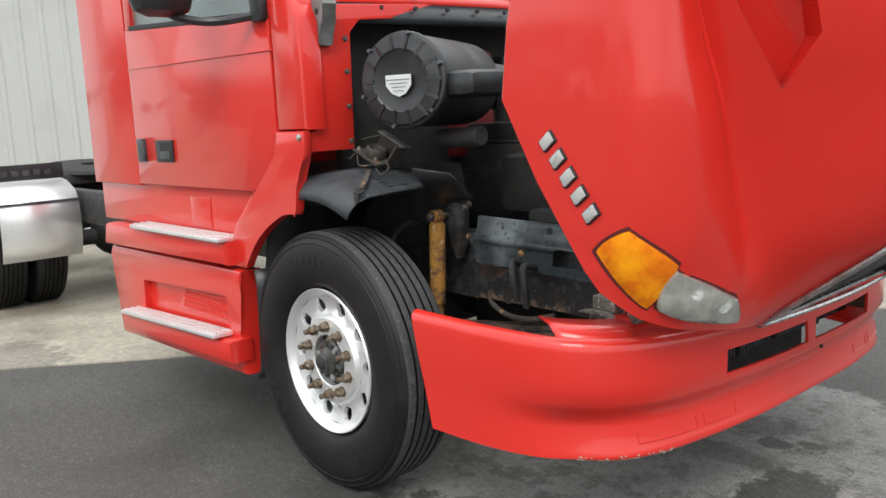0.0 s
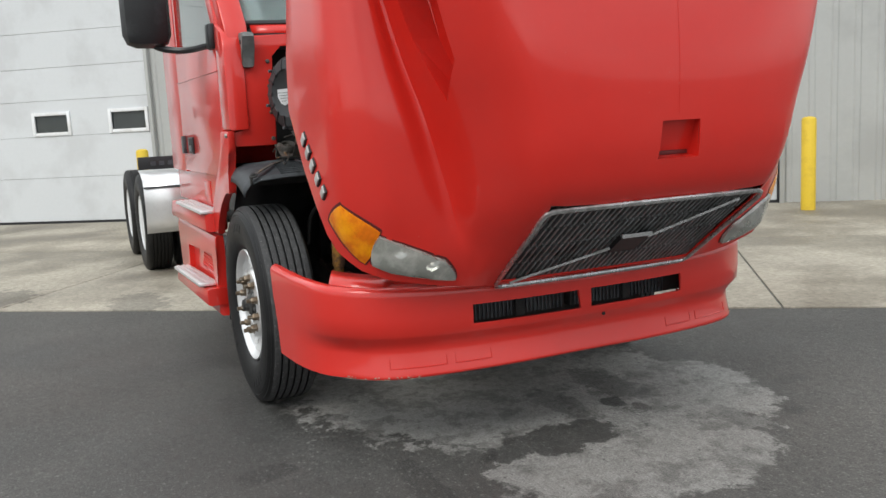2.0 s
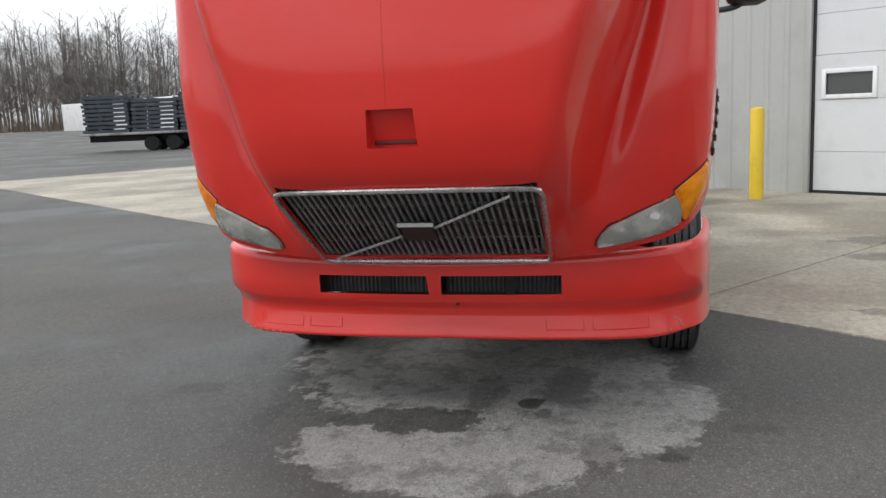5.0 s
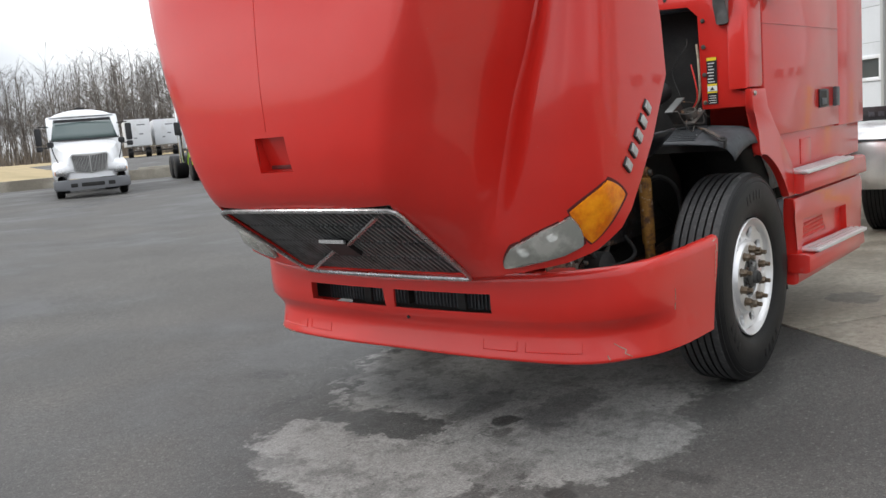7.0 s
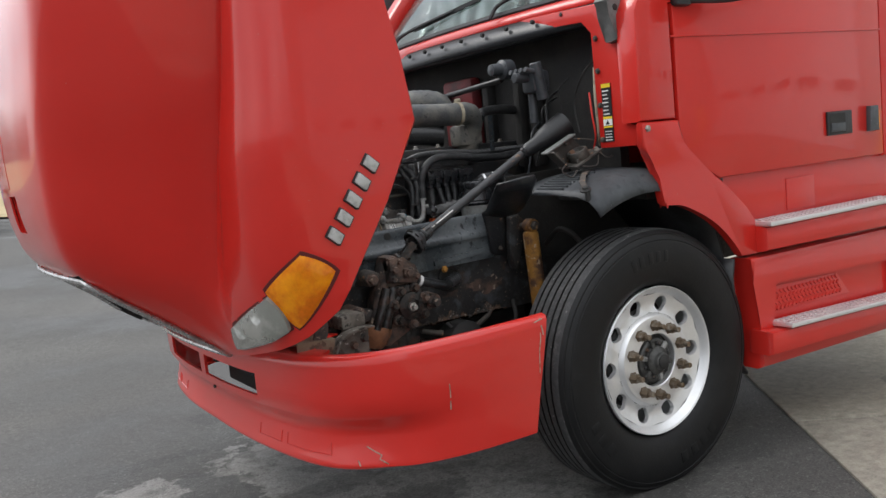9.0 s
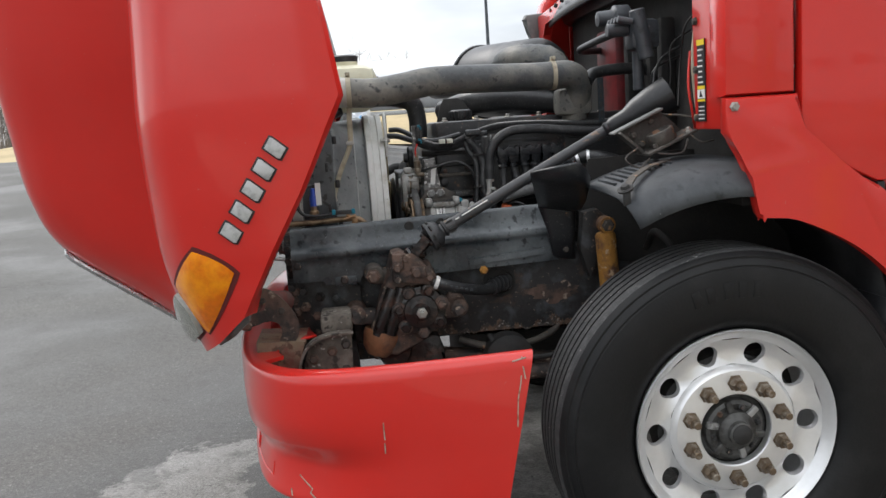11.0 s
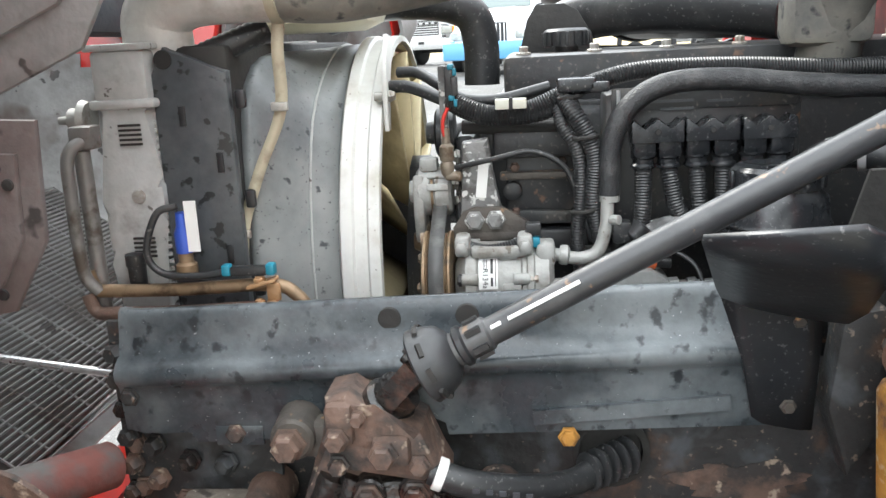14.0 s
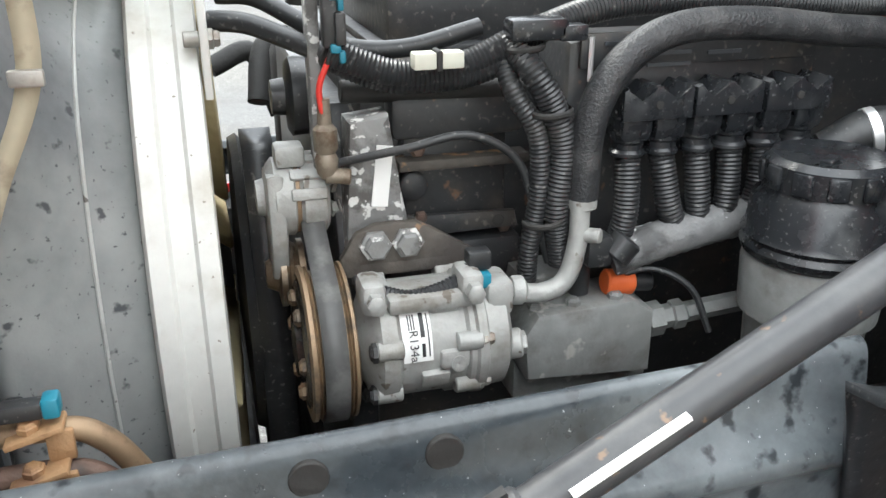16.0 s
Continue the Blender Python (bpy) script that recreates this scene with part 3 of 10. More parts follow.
for di, (a, b) in enumerate(DOORS):
    dr = wall_thing(f"door_{di + 1}", "white sectional overhead door with a row of small windows, closed", "overhead door", "structure", "workshop doors")
    bm = bmesh.new()
    for x in (a + 0.03, b - 0.03):
        box(bm, (x, -0.035, DOOR_H / 2), (0.06, 0.10, DOOR_H), 0.004)
    box(bm, ((a + b) / 2, -0.035, DOOR_H + 0.03), (b - a, 0.1, 0.06), 0.004)
    part("frame", bm, SIDING, dr, "grey jamb trim")
    bm = bmesh.new()
    for x in (a + 0.075, b - 0.075):
        box(bm, (x, 0.0, DOOR_H / 2), (0.03, 0.05, DOOR_H))
    box(bm, ((a + b) / 2, 0.02, 0.03), (b - a, 0.05, 0.03))
    part("seal", bm, DARKTRIM, dr, "black rubber seal")
    zs = [0.05, 0.82, 1.545, 2.16, 2.72, 3.32, 3.92, DOOR_H]
    zoff = (0.0, -0.22, -0.22)[di]
    zs = [zs[0]] + [z + zoff for z in zs[1:-1]] + [zs[-1]]
    wins = {0: [-12.07, -10.62, -9.10, -7.60], 1: [-2.16, -1.11, -0.04, 1.19, 2.39], 2: [5.06, 6.34, 7.64, 8.94]}[di]
    for i, (z0, z1) in enumerate(zip(zs, zs[1:])):
        if i == 2:
            wz0, wz1, ww = z0 + 0.01, z0 + 0.42, 0.76
            xs = [a + 0.09] + [v for w in wins for v in (w, w + ww)] + [b - 0.09]
            bm = bmesh.new()
            for x0, x1 in zip(xs[::2], xs[1::2]):
                box(bm, ((x0 + x1) / 2, 0.03, (z0 + z1) / 2), (x1 - x0, 0.045, z1 - z0 - 0.004))
            for w in wins:
                box(bm, (w + ww / 2, 0.03, (z0 + wz0) / 2), (ww, 0.045, wz0 - z0))
                box(bm, (w + ww / 2, 0.03, (wz1 + z1) / 2), (ww, 0.045, z1 - wz1 - 0.002))
            part("panel", bm, DOORWHITE, dr, smooth=0)
            for w in wins:
                win = part("window", made(box, (w + ww / 2, 0.035, (wz0 + wz1) / 2), (ww - 0.1, 0.008, wz1 - wz0 - 0.1)), DOORGLASS, dr, "small grey door window")
                bm = bmesh.new()
                for sx in (-1, 1):
                    box(bm, (w + ww / 2 + sx * (ww / 2 - 0.03), -0.0, (wz0 + wz1) / 2), (0.06, 0.03, wz1 - wz0), 0.006)
                for zz in (wz0 + 0.03, wz1 - 0.03):
                    box(bm, (w + ww / 2, -0.0, zz), (ww - 0.12, 0.03, 0.06), 0.006)
                part("window_frame", bm, WHITE, win)
        else:
            part("panel", made(box, ((a + b) / 2, 0.03, (z0 + z1) / 2), (b - a - 0.18, 0.045, z1 - z0 - 0.004), 0.006), DOORWHITE, dr, smooth=0)

bol = solo("bollard", made(lathe, (0, 0, -0.02), (0, 0, 1), [(0.095, 0), (0.095, 1.24), (0.085, 1.27), (0.05, 1.285), (0.0, 1.29)], 28), YELLOW, "yellow painted steel bollard beside a workshop door", "bollard", group="yellow bollards")
spots = [(-12.5, 1.0), (-6.42, 1.0), (3.5, 1.0), (4.85, 1.0), (-2.55, 1.0)]
bol.matrix_world = Matrix.Translation(wallpt(*spots[0]))
for s in spots[1:]:
    copy_thing(bol, Matrix.Translation(wallpt(*s)))

# ---- the red tractor ----
truck = thing("tractor_truck", "red day-cab tractor truck with its hood tilted open", "truck")
HY = 0.035   # the open hood sits a little to one side


HOOD_ROWS = [
    [(1.545, 0, .772), (1.545, .30, .772), (1.545, .48, .776), (1.545, .56, .782), (1.545, .62, .788), (1.543, .69, .797), (1.535, .78, .812), (1.505, .95, .848), (1.45, 1.055, .893), (1.368, 1.125, .972), (1.34, 1.06, .972)],
    [(1.79, 0, .95), (1.79, .30, .95), (1.775, .50, .95), (1.70, .575, .95), (1.635, .625, .948), (1.600, .685, .945), (1.592, .79, .945), (1.548, .965, .962), (1.47, 1.08, .985), (1.335, 1.15, 1.035), (1.32, 1.06, 1.035)],
    [(2.025, 0, 1.128), (2.02, .32, 1.128), (2.0, .52, 1.128), (1.90, .60, 1.125), (1.75, .662, 1.12), (1.61, .715, 1.115), (1.612, .82, 1.115), (1.588, .99, 1.12), (1.49, 1.125, 1.14), (1.275, 1.17, 1.15), (1.265, 1.07, 1.14)],
    [(2.10, 0, 1.29), (2.095, .34, 1.29), (2.07, .56, 1.29), (1.98, .638, 1.29), (1.79, .70, 1.285), (1.605, .755, 1.28), (1.62, .865, 1.28), (1.602, 1.015, 1.28), (1.50, 1.145, 1.285), (1.188, 1.185, 1.30), (1.195, 1.08, 1.29)],
    [(2.125, 0, 1.50), (2.118, .38, 1.50), (2.09, .61, 1.50), (1.995, .692, 1.50), (1.80, .758, 1.50), (1.595, .815, 1.50), (1.622, .915, 1.50), (1.605, 1.05, 1.50), (1.505, 1.162, 1.50), (1.068, 1.198, 1.545), (1.09, 1.088, 1.52)],
    [(2.125, 0, 1.75), (2.118, .44, 1.75), (2.09, .69, 1.75), (1.995, .768, 1.75), (1.81, .835, 1.75), (1.565, .890, 1.75), (1.60, .965, 1.75), (1.588, 1.075, 1.75), (1.49, 1.168, 1.75), (1.10, 1.2, 1.76), (1.125, 1.09, 1.76)],
    [(2.10, 0, 2.10), (2.09, .50, 2.10), (2.06, .78, 2.10), (1.965, .848, 2.10), (1.80, .912, 2.10), (1.545, .968, 2.10), (1.58, 1.022, 2.10), (1.565, 1.095, 2.10), (1.48, 1.163, 2.10), (1.17, 1.19, 2.10), (1.19, 1.09, 2.10)],
    [(2.04, 0, 2.42), (2.03, .52, 2.42), (1.995, .82, 2.42), (1.905, .885, 2.42), (1.77, .942, 2.42), (1.58, .992, 2.42), (1.58, 1.04, 2.42), (1.555, 1.09, 2.42), (1.48, 1.14, 2.42), (1.28, 1.17, 2.42), (1.25, 1.10, 2.42)],
    [(1.96, 0, 2.60), (1.95, .50, 2.60), (1.92, .80, 2.60), (1.85, .87, 2.60), (1.77, .93, 2.60), (1.68, .98, 2.60), (1.64, 1.02, 2.59), (1.57, 1.07, 2.59), (1.49, 1.10, 2.58), (1.37, 1.14, 2.57), (1.34, 1.07, 2.57)],
]


def both_sides(row):
    return [(x, HY - y, z) for x, y, z in row[:0:-1]] + [(x, HY + y, z) for x, y, z in row]


def straight(pts, n):
    """Straight runs between control points, n samples a span."""
    p = np.array(pts, float)
    return np.array([p[i] + (p[i + 1] - p[i]) * k / n for i in range(len(p) - 1) for k in range(n)] + [p[-1]])


across = [0.6 * crom(r, 5) + 0.4 * straight(r, 5) for r in map(both_sides, HOOD_ROWS)]
cols = []
for i in range(len(across[0])):
    c = [r[i] for r in across]
    edge = min(i, len(across[0]) - 1 - i)
    f = max(0.0, min(1.0, (14 - edge) / 6))   # straight, sharp-cornered rear edge
    cols.append(crom(c, 6) * (1 - f) + straight(c, 6) * f)
hood_pts = np.array(cols).transpose(1, 0, 2)


def in_grille(p):
    return 0.80 < p[2] < 1.115 and abs(p[1] - HY) < 0.475 + 0.03 * (p[2] - 0.78) / 0.35


def hood_shell(bm, push):
    vs = [[None] * hood_pts.shape[1] for _ in range(hood_pts.shape[0])]
    for i in range(hood_pts.shape[0]):
        for j in range(hood_pts.shape[1]):
            p = hood_pts[i, j]
            q = p.copy()
            if push:
                q = p + (np.array((-1.0, -np.sign(p[1] - HY) * min(1, abs(p[1] - HY)), 0.15))) * push
            vs[i][j] = bm.verts.new(q)
    for i in range(len(vs) - 1):
        for j in range(len(vs[0]) - 1):
            c = (hood_pts[i, j] + hood_pts[i + 1, j + 1]) / 2
            strip = j < 7 or j > len(vs[0]) - 9
            if push and (in_grille(c) or (strip and c[1] > HY) or (1.48 < c[2] < 2.28 and c[0] > 1.56 and 0.70 + 0.2 * (c[2] - 1.5) < HY - c[1] < 0.92 + 0.26 * (c[2] - 1.5))):
                continue
            bm.faces.new((vs[i][j], vs[i][j + 1], vs[i + 1][j + 1], vs[i + 1][j]))
    for v in [v for v in bm.verts if not v.link_faces]:
        bm.verts.remove(v)


bm = bmesh.new()
hood_shell(bm, 0.0)
hood = part("hood", bm, RED, truck, "red hood tilted forward, open", smooth=60)
sol = hood.modifiers.new("skin", "SOLIDIFY")
sol.thickness, sol.offset = 0.008, -1


def hood_ray(o, d):
    """Where a ray first meets the hood's skin."""
    best = None
    d = np.array(d, float) / np.linalg.norm(d)
    P = hood_pts
    for a, b, c in ((P[:-1, :-1], P[:-1, 1:], P[1:, 1:]), (P[:-1, :-1], P[1:, 1:], P[1:, :-1])):
        e1, e2 = b - a, c - a
        h = np.cross(d, e2)
        det = (e1 * h).sum(-1)
        det = np.where(abs(det) < 1e-9, 1e-9, det)
        s = np.array(o) - a
        u = (s * h).sum(-1) / det
        q = np.cross(s, e1)
        v = (q @ d) / det
        t = (e2 * q).sum(-1) / det
        ok = (u >= -1e-3) & (v >= -1e-3) & (u + v <= 1.001) & (t > 0)
        if ok.any():
            tt = t[ok].min()
            best = tt if best is None else min(best, tt)
    return None if best is None else np.array(o) + d * best



def cut(ob, cutters, smooth=60):
    """Cuts real openings through a part and bakes its modifiers."""
    tools = []
    for bmc in cutters:
        c = new("cutter", finish(bmc, RED, 0))
        tools.append(c)
        b = ob.modifiers.new("opening", "BOOLEAN")
        b.operation, b.object, b.solver = "DIFFERENCE", c, "EXACT"
    bpy.context.view_layer.update()
    dg = bpy.context.evaluated_depsgraph_get()
    me = bpy.data.meshes.new_from_object(ob.evaluated_get(dg))
    ob.modifiers.clear()
    ob.data = me
    me.shade_smooth()
    me.set_sharp_from_angle(angle=radians(smooth))
    for c in tools:
        bpy.data.objects.remove(c)


def wedge(pts, d):
    """A solid from a polygon swept along d."""
    bm = bmesh.new()
    lo = [bm.verts.new(p) for p in pts]
    hi = [bm.verts.new(Vector(p) + Vector(d)) for p in pts]
    bm.faces.new(lo)
    bm.faces.new(hi)
    for k in range(len(lo)):
        bm.faces.new((lo[k], lo[(k + 1) % len(lo)], hi[(k + 1) % len(lo)], hi[k]))
    bmesh.ops.recalc_face_normals(bm, faces=bm.faces)
    return bm


GX = np.array((0.585, 0, -0.811))
SCOOP = [(1.755, 0.800, 1.535), (1.862, 0.795, 1.68), (1.855, 0.865, 1.92), (1.835, 0.92, 2.15), (1.62, 1.0, 2.15), (1.645, 0.935, 1.92), (1.665, 0.885, 1.78)]
SN = (0.36, 0.93)
cuts = [wedge([np.array(p) - GX * 0.08 for p in ((1.566, HY - 0.492, 0.795), (1.566, HY + 0.492, 0.795), (2.026, HY + 0.512, 1.126), (2.026, HY - 0.512, 1.126))], GX * 0.25)]
cuts.append(wedge([(2.05, HY + y, z) for y, z in ((-0.096, 1.285), (0.096, 1.285), (0.088, 1.425), (-0.088, 1.425))], (0.2, 0, 0)))


def scoop_cuts(depth):
    return [wedge([(x - SN[0] * depth, HY + sy * (y - SN[1] * depth), z) for x, y, z in SCOOP], (SN[0] * (depth + 0.22), sy * SN[1] * (depth + 0.22), 0)) for sy in (-1,)]


cut(hood, cuts + scoop_cuts(0.07), 38)
for sy in (-1,):
    bm = bmesh.new()
    out = []
    for x, y, z in SCOOP:
        r = hood_ray((x + SN[0] * 0.3, HY + sy * (y + SN[1] * 0.3), z), (-SN[0], -sy * SN[1], 0))
        out.append(r if r is not None else np.array((x, HY + sy * y, z)))
    c_ = sum(out) / len(out)
    out = [r + (r - c_) * 0.04 - np.array((SN[0], sy * SN[1], 0)) * 0.007 for r in out]
    inn = [r + (c_ - r) * np.array((0.22, 0.22, 0.04)) + np.array((-0.155 * SN[0] - 0.03, -sy * 0.155 * SN[1], 0.0)) for r in out]
    a_ = [bm.verts.new(r) for r in out]
    b_ = [bm.verts.new(r) for r in inn]
    for k in range(len(a_)):
        bm.faces.new((a_[k], a_[(k + 1) % len(a_)], b_[(k + 1) % len(a_)], b_[k]))
    bm.faces.new(b_)
    part("air_slot", bm, RED, hood, "deep red air slot in the hood side", smooth=0)
    bm = bmesh.new()
    step = np.array((-SN[0], -sy * SN[1], 0))
    a_ = [bm.verts.new(r + (r - c_) * 0.22 + step * 0.02) for r in out]
    b_ = [bm.verts.new(r + (r - c_) * 0.12 + step * 0.21) for r in out]
    for k in range(len(a_)):
        bm.faces.new((a_[k], a_[(k + 1) % len(a_)], b_[(k + 1) % len(a_)], b_[k]))
    bm.faces.new(b_)
    part("slot_box", bm, LINER, hood, "grey moulded back of the air slot", smooth=0)
bm = bmesh.new()
hood_shell(bm, 0.035)
liner = part("hood_liner", bm, LINER, hood, "grey dusty underside of the hood", smooth=60)
sol = liner.modifiers.new("skin", "SOLIDIFY")
sol.thickness, sol.offset = 0.012, -1
cut(liner, scoop_cuts(0.2) + [wedge([(2.0, HY + y, z) for y, z in ((-0.115, 1.27), (0.115, 1.27), (0.115, 1.45), (-0.115, 1.45))], (0.2, 0, 0))])


def hood_at(y, z):
    """The place on the hood's outer skin nearest to a width and height, and the outward normal."""
    d = (hood_pts[..., 1] - y) ** 2 + (hood_pts[..., 2] - z) ** 2
    d[:, :5], d[:, -5:] = 9, 9
    i, j = np.unravel_index(np.argmin(d), d.shape)
    i, j = min(max(i, 1), d.shape[0] - 2), min(max(j, 1), d.shape[1] - 2)
    n = np.cross(hood_pts[i, j + 1] - hood_pts[i, j - 1], hood_pts[i + 1, j] - hood_pts[i - 1, j])
    n /= np.linalg.norm(n)
    return hood_pts[i, j], n


# inner stiffeners of the hood
for sy in (-1, 1):
    bm = bmesh.new()
    tube(bm, [(1.42, HY + sy * 1.05, 1.02), (1.40, HY + sy * 1.08, 1.3), (1.42, HY + sy * 1.08, 1.75), (1.46, HY + sy * 1.04, 2.3)], 0.028, 8)
    part("stiffener", bm, LINER, hood)
bm = bmesh.new()
box(bm, (1.66, HY, 1.62), (0.10, 1.3, 0.16), 0.03)
part("cross_brace", bm, FADED, hood, "dark brace on the underside of the hood")

# grille
GB, GT = np.array((1.556, 0, 0.788)), np.array((2.030, 0, 1.130))
GN = np.array((GT - GB)[[2, 1, 0]]) * (1, 1, -1)
GN = GN / np.linalg.norm(GN)


def gp(y, v, h=0.0):
    p = GB + (GT - GB) * v + GN * h
    bow = -0.045 * abs(y / 0.5) ** 2.2
    return (p[0] + bow * 0.8, HY + y, p[2] + bow * 0.1)


def bar(bm, a, b, w, h):
    """A square bar from a to b."""
    a, b = np.array(a, float), np.array(b, float)
    d, s, n = basis(b - a)
    vs = [[bm.verts.new(p + s * sx * w / 2 + n * sn * h / 2) for sx, sn in ((-1, -1), (1, -1), (1, 1), (-1, 1))] for p in (a, b)]
    for k in range(4):
        bm.faces.new((vs[0][k], vs[0][(k + 1) % 4], vs[1][(k + 1) % 4], vs[1][k]))
    bm.faces.new(vs[0])
    bm.faces.new(vs[1])


GBACK = mat("dusty_grille_back", (0.085, 0.078, 0.072), 0.8, spot=(0.10, 0.09, 0.08), grain=0.3)
grille = part("grille", made(lambda b: grid(b, [[gp(y * (0.495 + 0.02 * v), v, -0.035) for y in np.linspace(-1, 1, 13)] for v in (0.02, 0.5, 0.98)])), GBACK, hood, "dark grille with upright slats in a chrome frame")
sol = grille.modifiers.new("skin", "SOLIDIFY")
sol.thickness = 0.006
bm = bmesh.new()
rim = [gp(y, -0.012, 0.018) for y in np.linspace(-0.47, 0.47, 12)] + [gp(0.494, 0.004, 0.019), gp(0.506, 0.05, 0.020)] + [gp(0.506 + 0.022 * v, v, 0.020) for v in np.linspace(0.2, 0.8, 4)] + [gp(0.527, 0.94, 0.018), gp(0.518, 0.985, 0.014)]
rim += [gp(y, 1.0, 0.010) for y in np.linspace(0.49, -0.49, 12)] + [gp(-0.518, 0.985, 0.014), gp(-0.527, 0.94, 0.018)] + [gp(-0.506 - 0.022 * v, v, 0.020) for v in np.linspace(0.8, 0.2, 4)] + [gp(-0.506, 0.05, 0.020), gp(-0.494, 0.004, 0.019)]
tube(bm, rim + [rim[0]], 0.0105, 8, smooth=False)
part("grille_frame", bm, DULLCHROME, hood, "chrome grille surround")
# fine insect screen behind the grille
bm = bmesh.new()
for v in np.linspace(0.02, 0.98, 46):
    bar(bm, gp(-0.49, v, -0.050), gp(0.49, v, -0.050), 0.0035, 0.004)
for y in np.linspace(-0.49, 0.49, 12):
    bar(bm, gp(y, 0.02, -0.052), gp(y, 0.98, -0.052), 0.003, 0.004)
tagged(part("insect_screen", bm, LINER, hood, "dusty grey insect screen behind the grille", smooth=0), "dusty grey insect screen behind the grille", kind="stuff")
SLAT = mat("grey_chrome_slat", (0.20, 0.205, 0.21), 0.4, metal=0.25, spot=(0.08, 0.08, 0.08), spot_scale=12, spot_at=(0.45, 0.7), grain=0.15)
for k in range(36):
    y = -0.485 + 0.97 * k / 35
    bm = bmesh.new()
    for v0, v1 in ((0.03, 0.255), (0.275, 0.50), (0.52, 0.745), (0.765, 0.97)):
        bar(bm, gp(y, v0, -0.008), gp(y, v1, -0.008), 0.010, 0.022)
    part("slat", bm, SLAT, hood, smooth=0)
bm = bmesh.new()
for v in (0.265, 0.51, 0.755):
    tube(bm, [gp(y, v, -0.018) for y in np.linspace(-0.5, 0.5, 9)], 0.005, 6, smooth=False)
part("slat_rail", bm, SLAT, hood)
bm = bmesh.new()
bar(bm, gp(-0.44, 0.03, 0.016), gp(-0.075, 0.40, 0.018), 0.016, 0.010)
bar(bm, gp(0.075, 0.52, 0.018), gp(0.41, 0.93, 0.016), 0.016, 0.010)
part("diagonal_bar", bm, DULLCHROME, hood, "chrome diagonal bar across the grille")
bm = bmesh.new()
bar(bm, gp(0, 0.35, 0.012), gp(0, 0.55, 0.012), 0.135, 0.022)
part("emblem_plate", bm, DECAL_BLACK, hood, "black emblem plate")
bm = bmesh.new()
bar(bm, gp(-0.075, 0.57, 0.02), gp(0.075, 0.57, 0.02), 0.014, 0.016)
part("emblem_trim", bm, CHROME, hood)

# latch pocket in the nose
bm, seam = bmesh.new(), bmesh.new()
# lip at the foot, slanting back wall, two flat cheeks and a shallow head
back = [(2.110, 1.436), (2.090, 1.432), (2.046, 1.312), (2.044, 1.292), (2.090, 1.283)]
cheeks = [[bm.verts.new((x, HY + sy * (0.0905 + 0.05 * (1.436 - z)), z)) for x, z in back] for sy in (-1, 1)]
for k in range(len(back) - 1):
    bm.faces.new((cheeks[0][k], cheeks[1][k], cheeks[1][k + 1], cheeks[0][k + 1]))
for ch in cheeks:
    bm.faces.new(ch)
lp = part("latch_pocket", bm, RED, hood, "hand pocket moulded in the nose", smooth=0)
part("pocket_slot", made(box, (2.048, HY, 1.304), (0.008, 0.165, 0.016), 0.003), GASKET, lp)
# raised seam that runs up the middle of the nose
for z in np.arange(1.45, 2.08, 0.03):
    pa, pb = hood_ray(np.array((2.6, HY - 0.012, z)), np.array((-1.0, 0, 0))), hood_ray(np.array((2.6, HY - 0.012, z + 0.032)), np.array((-1.0, 0, 0)))
    if pa is not None and pb is not None:
        bar(seam, pa, pb, 0.005, 0.003)
part("nose_seam", seam, RED, hood, "faint raised seam up the nose")


def skin_patch(bm, corners, off, n=8, bulge=0.012, thick=0.03):
    """A lens: a patch between four corners, laid over the hood's skin and bulged."""
    a, b, c, d = [np.array(p, float) for p in corners]
    nrm = np.cross(b - a, d - a)
    nrm /= np.linalg.norm(nrm)
    if nrm[0] < 0:
        nrm = -nrm
    rows = []
    for i in range(n + 1):
        v = i / n
        row = []
        for j in range(n + 1):
            u = j / n
            q_ = 1 / (1 + 0.10 * (2 * u - 1) ** 2 * (2 * i / n - 1) ** 2)
            u, v = 0.5 + (u - 0.5) * q_, 0.5 + (i / n - 0.5) * q_
            p = (a * (1 - u) + b * u) * (1 - v) + (d * (1 - u) + c * u) * v
            h = hood_ray(p + nrm * 0.4, -nrm)
            q = h if h is not None and np.linalg.norm(h - p) < 0.12 else p
            row.append(q + nrm * (off + bulge * (1 - (2 * u - 1) ** 4) * (1 - (2 * v - 1) ** 4)))
        rows.append(row)
    vs = grid(bm, rows)
    rim = vs[0][:] + [r[-1] for r in vs[1:]] + vs[-1][-2::-1] + [r[0] for r in vs[-2:0:-1]]
    low = [bm.verts.new(v.co - Vector(nrm) * thick) for v in rim]
    for k in range(len(rim)):
        bm.faces.new((rim[k], rim[(k + 1) % len(rim)], low[(k + 1) % len(rim)], low[k]))


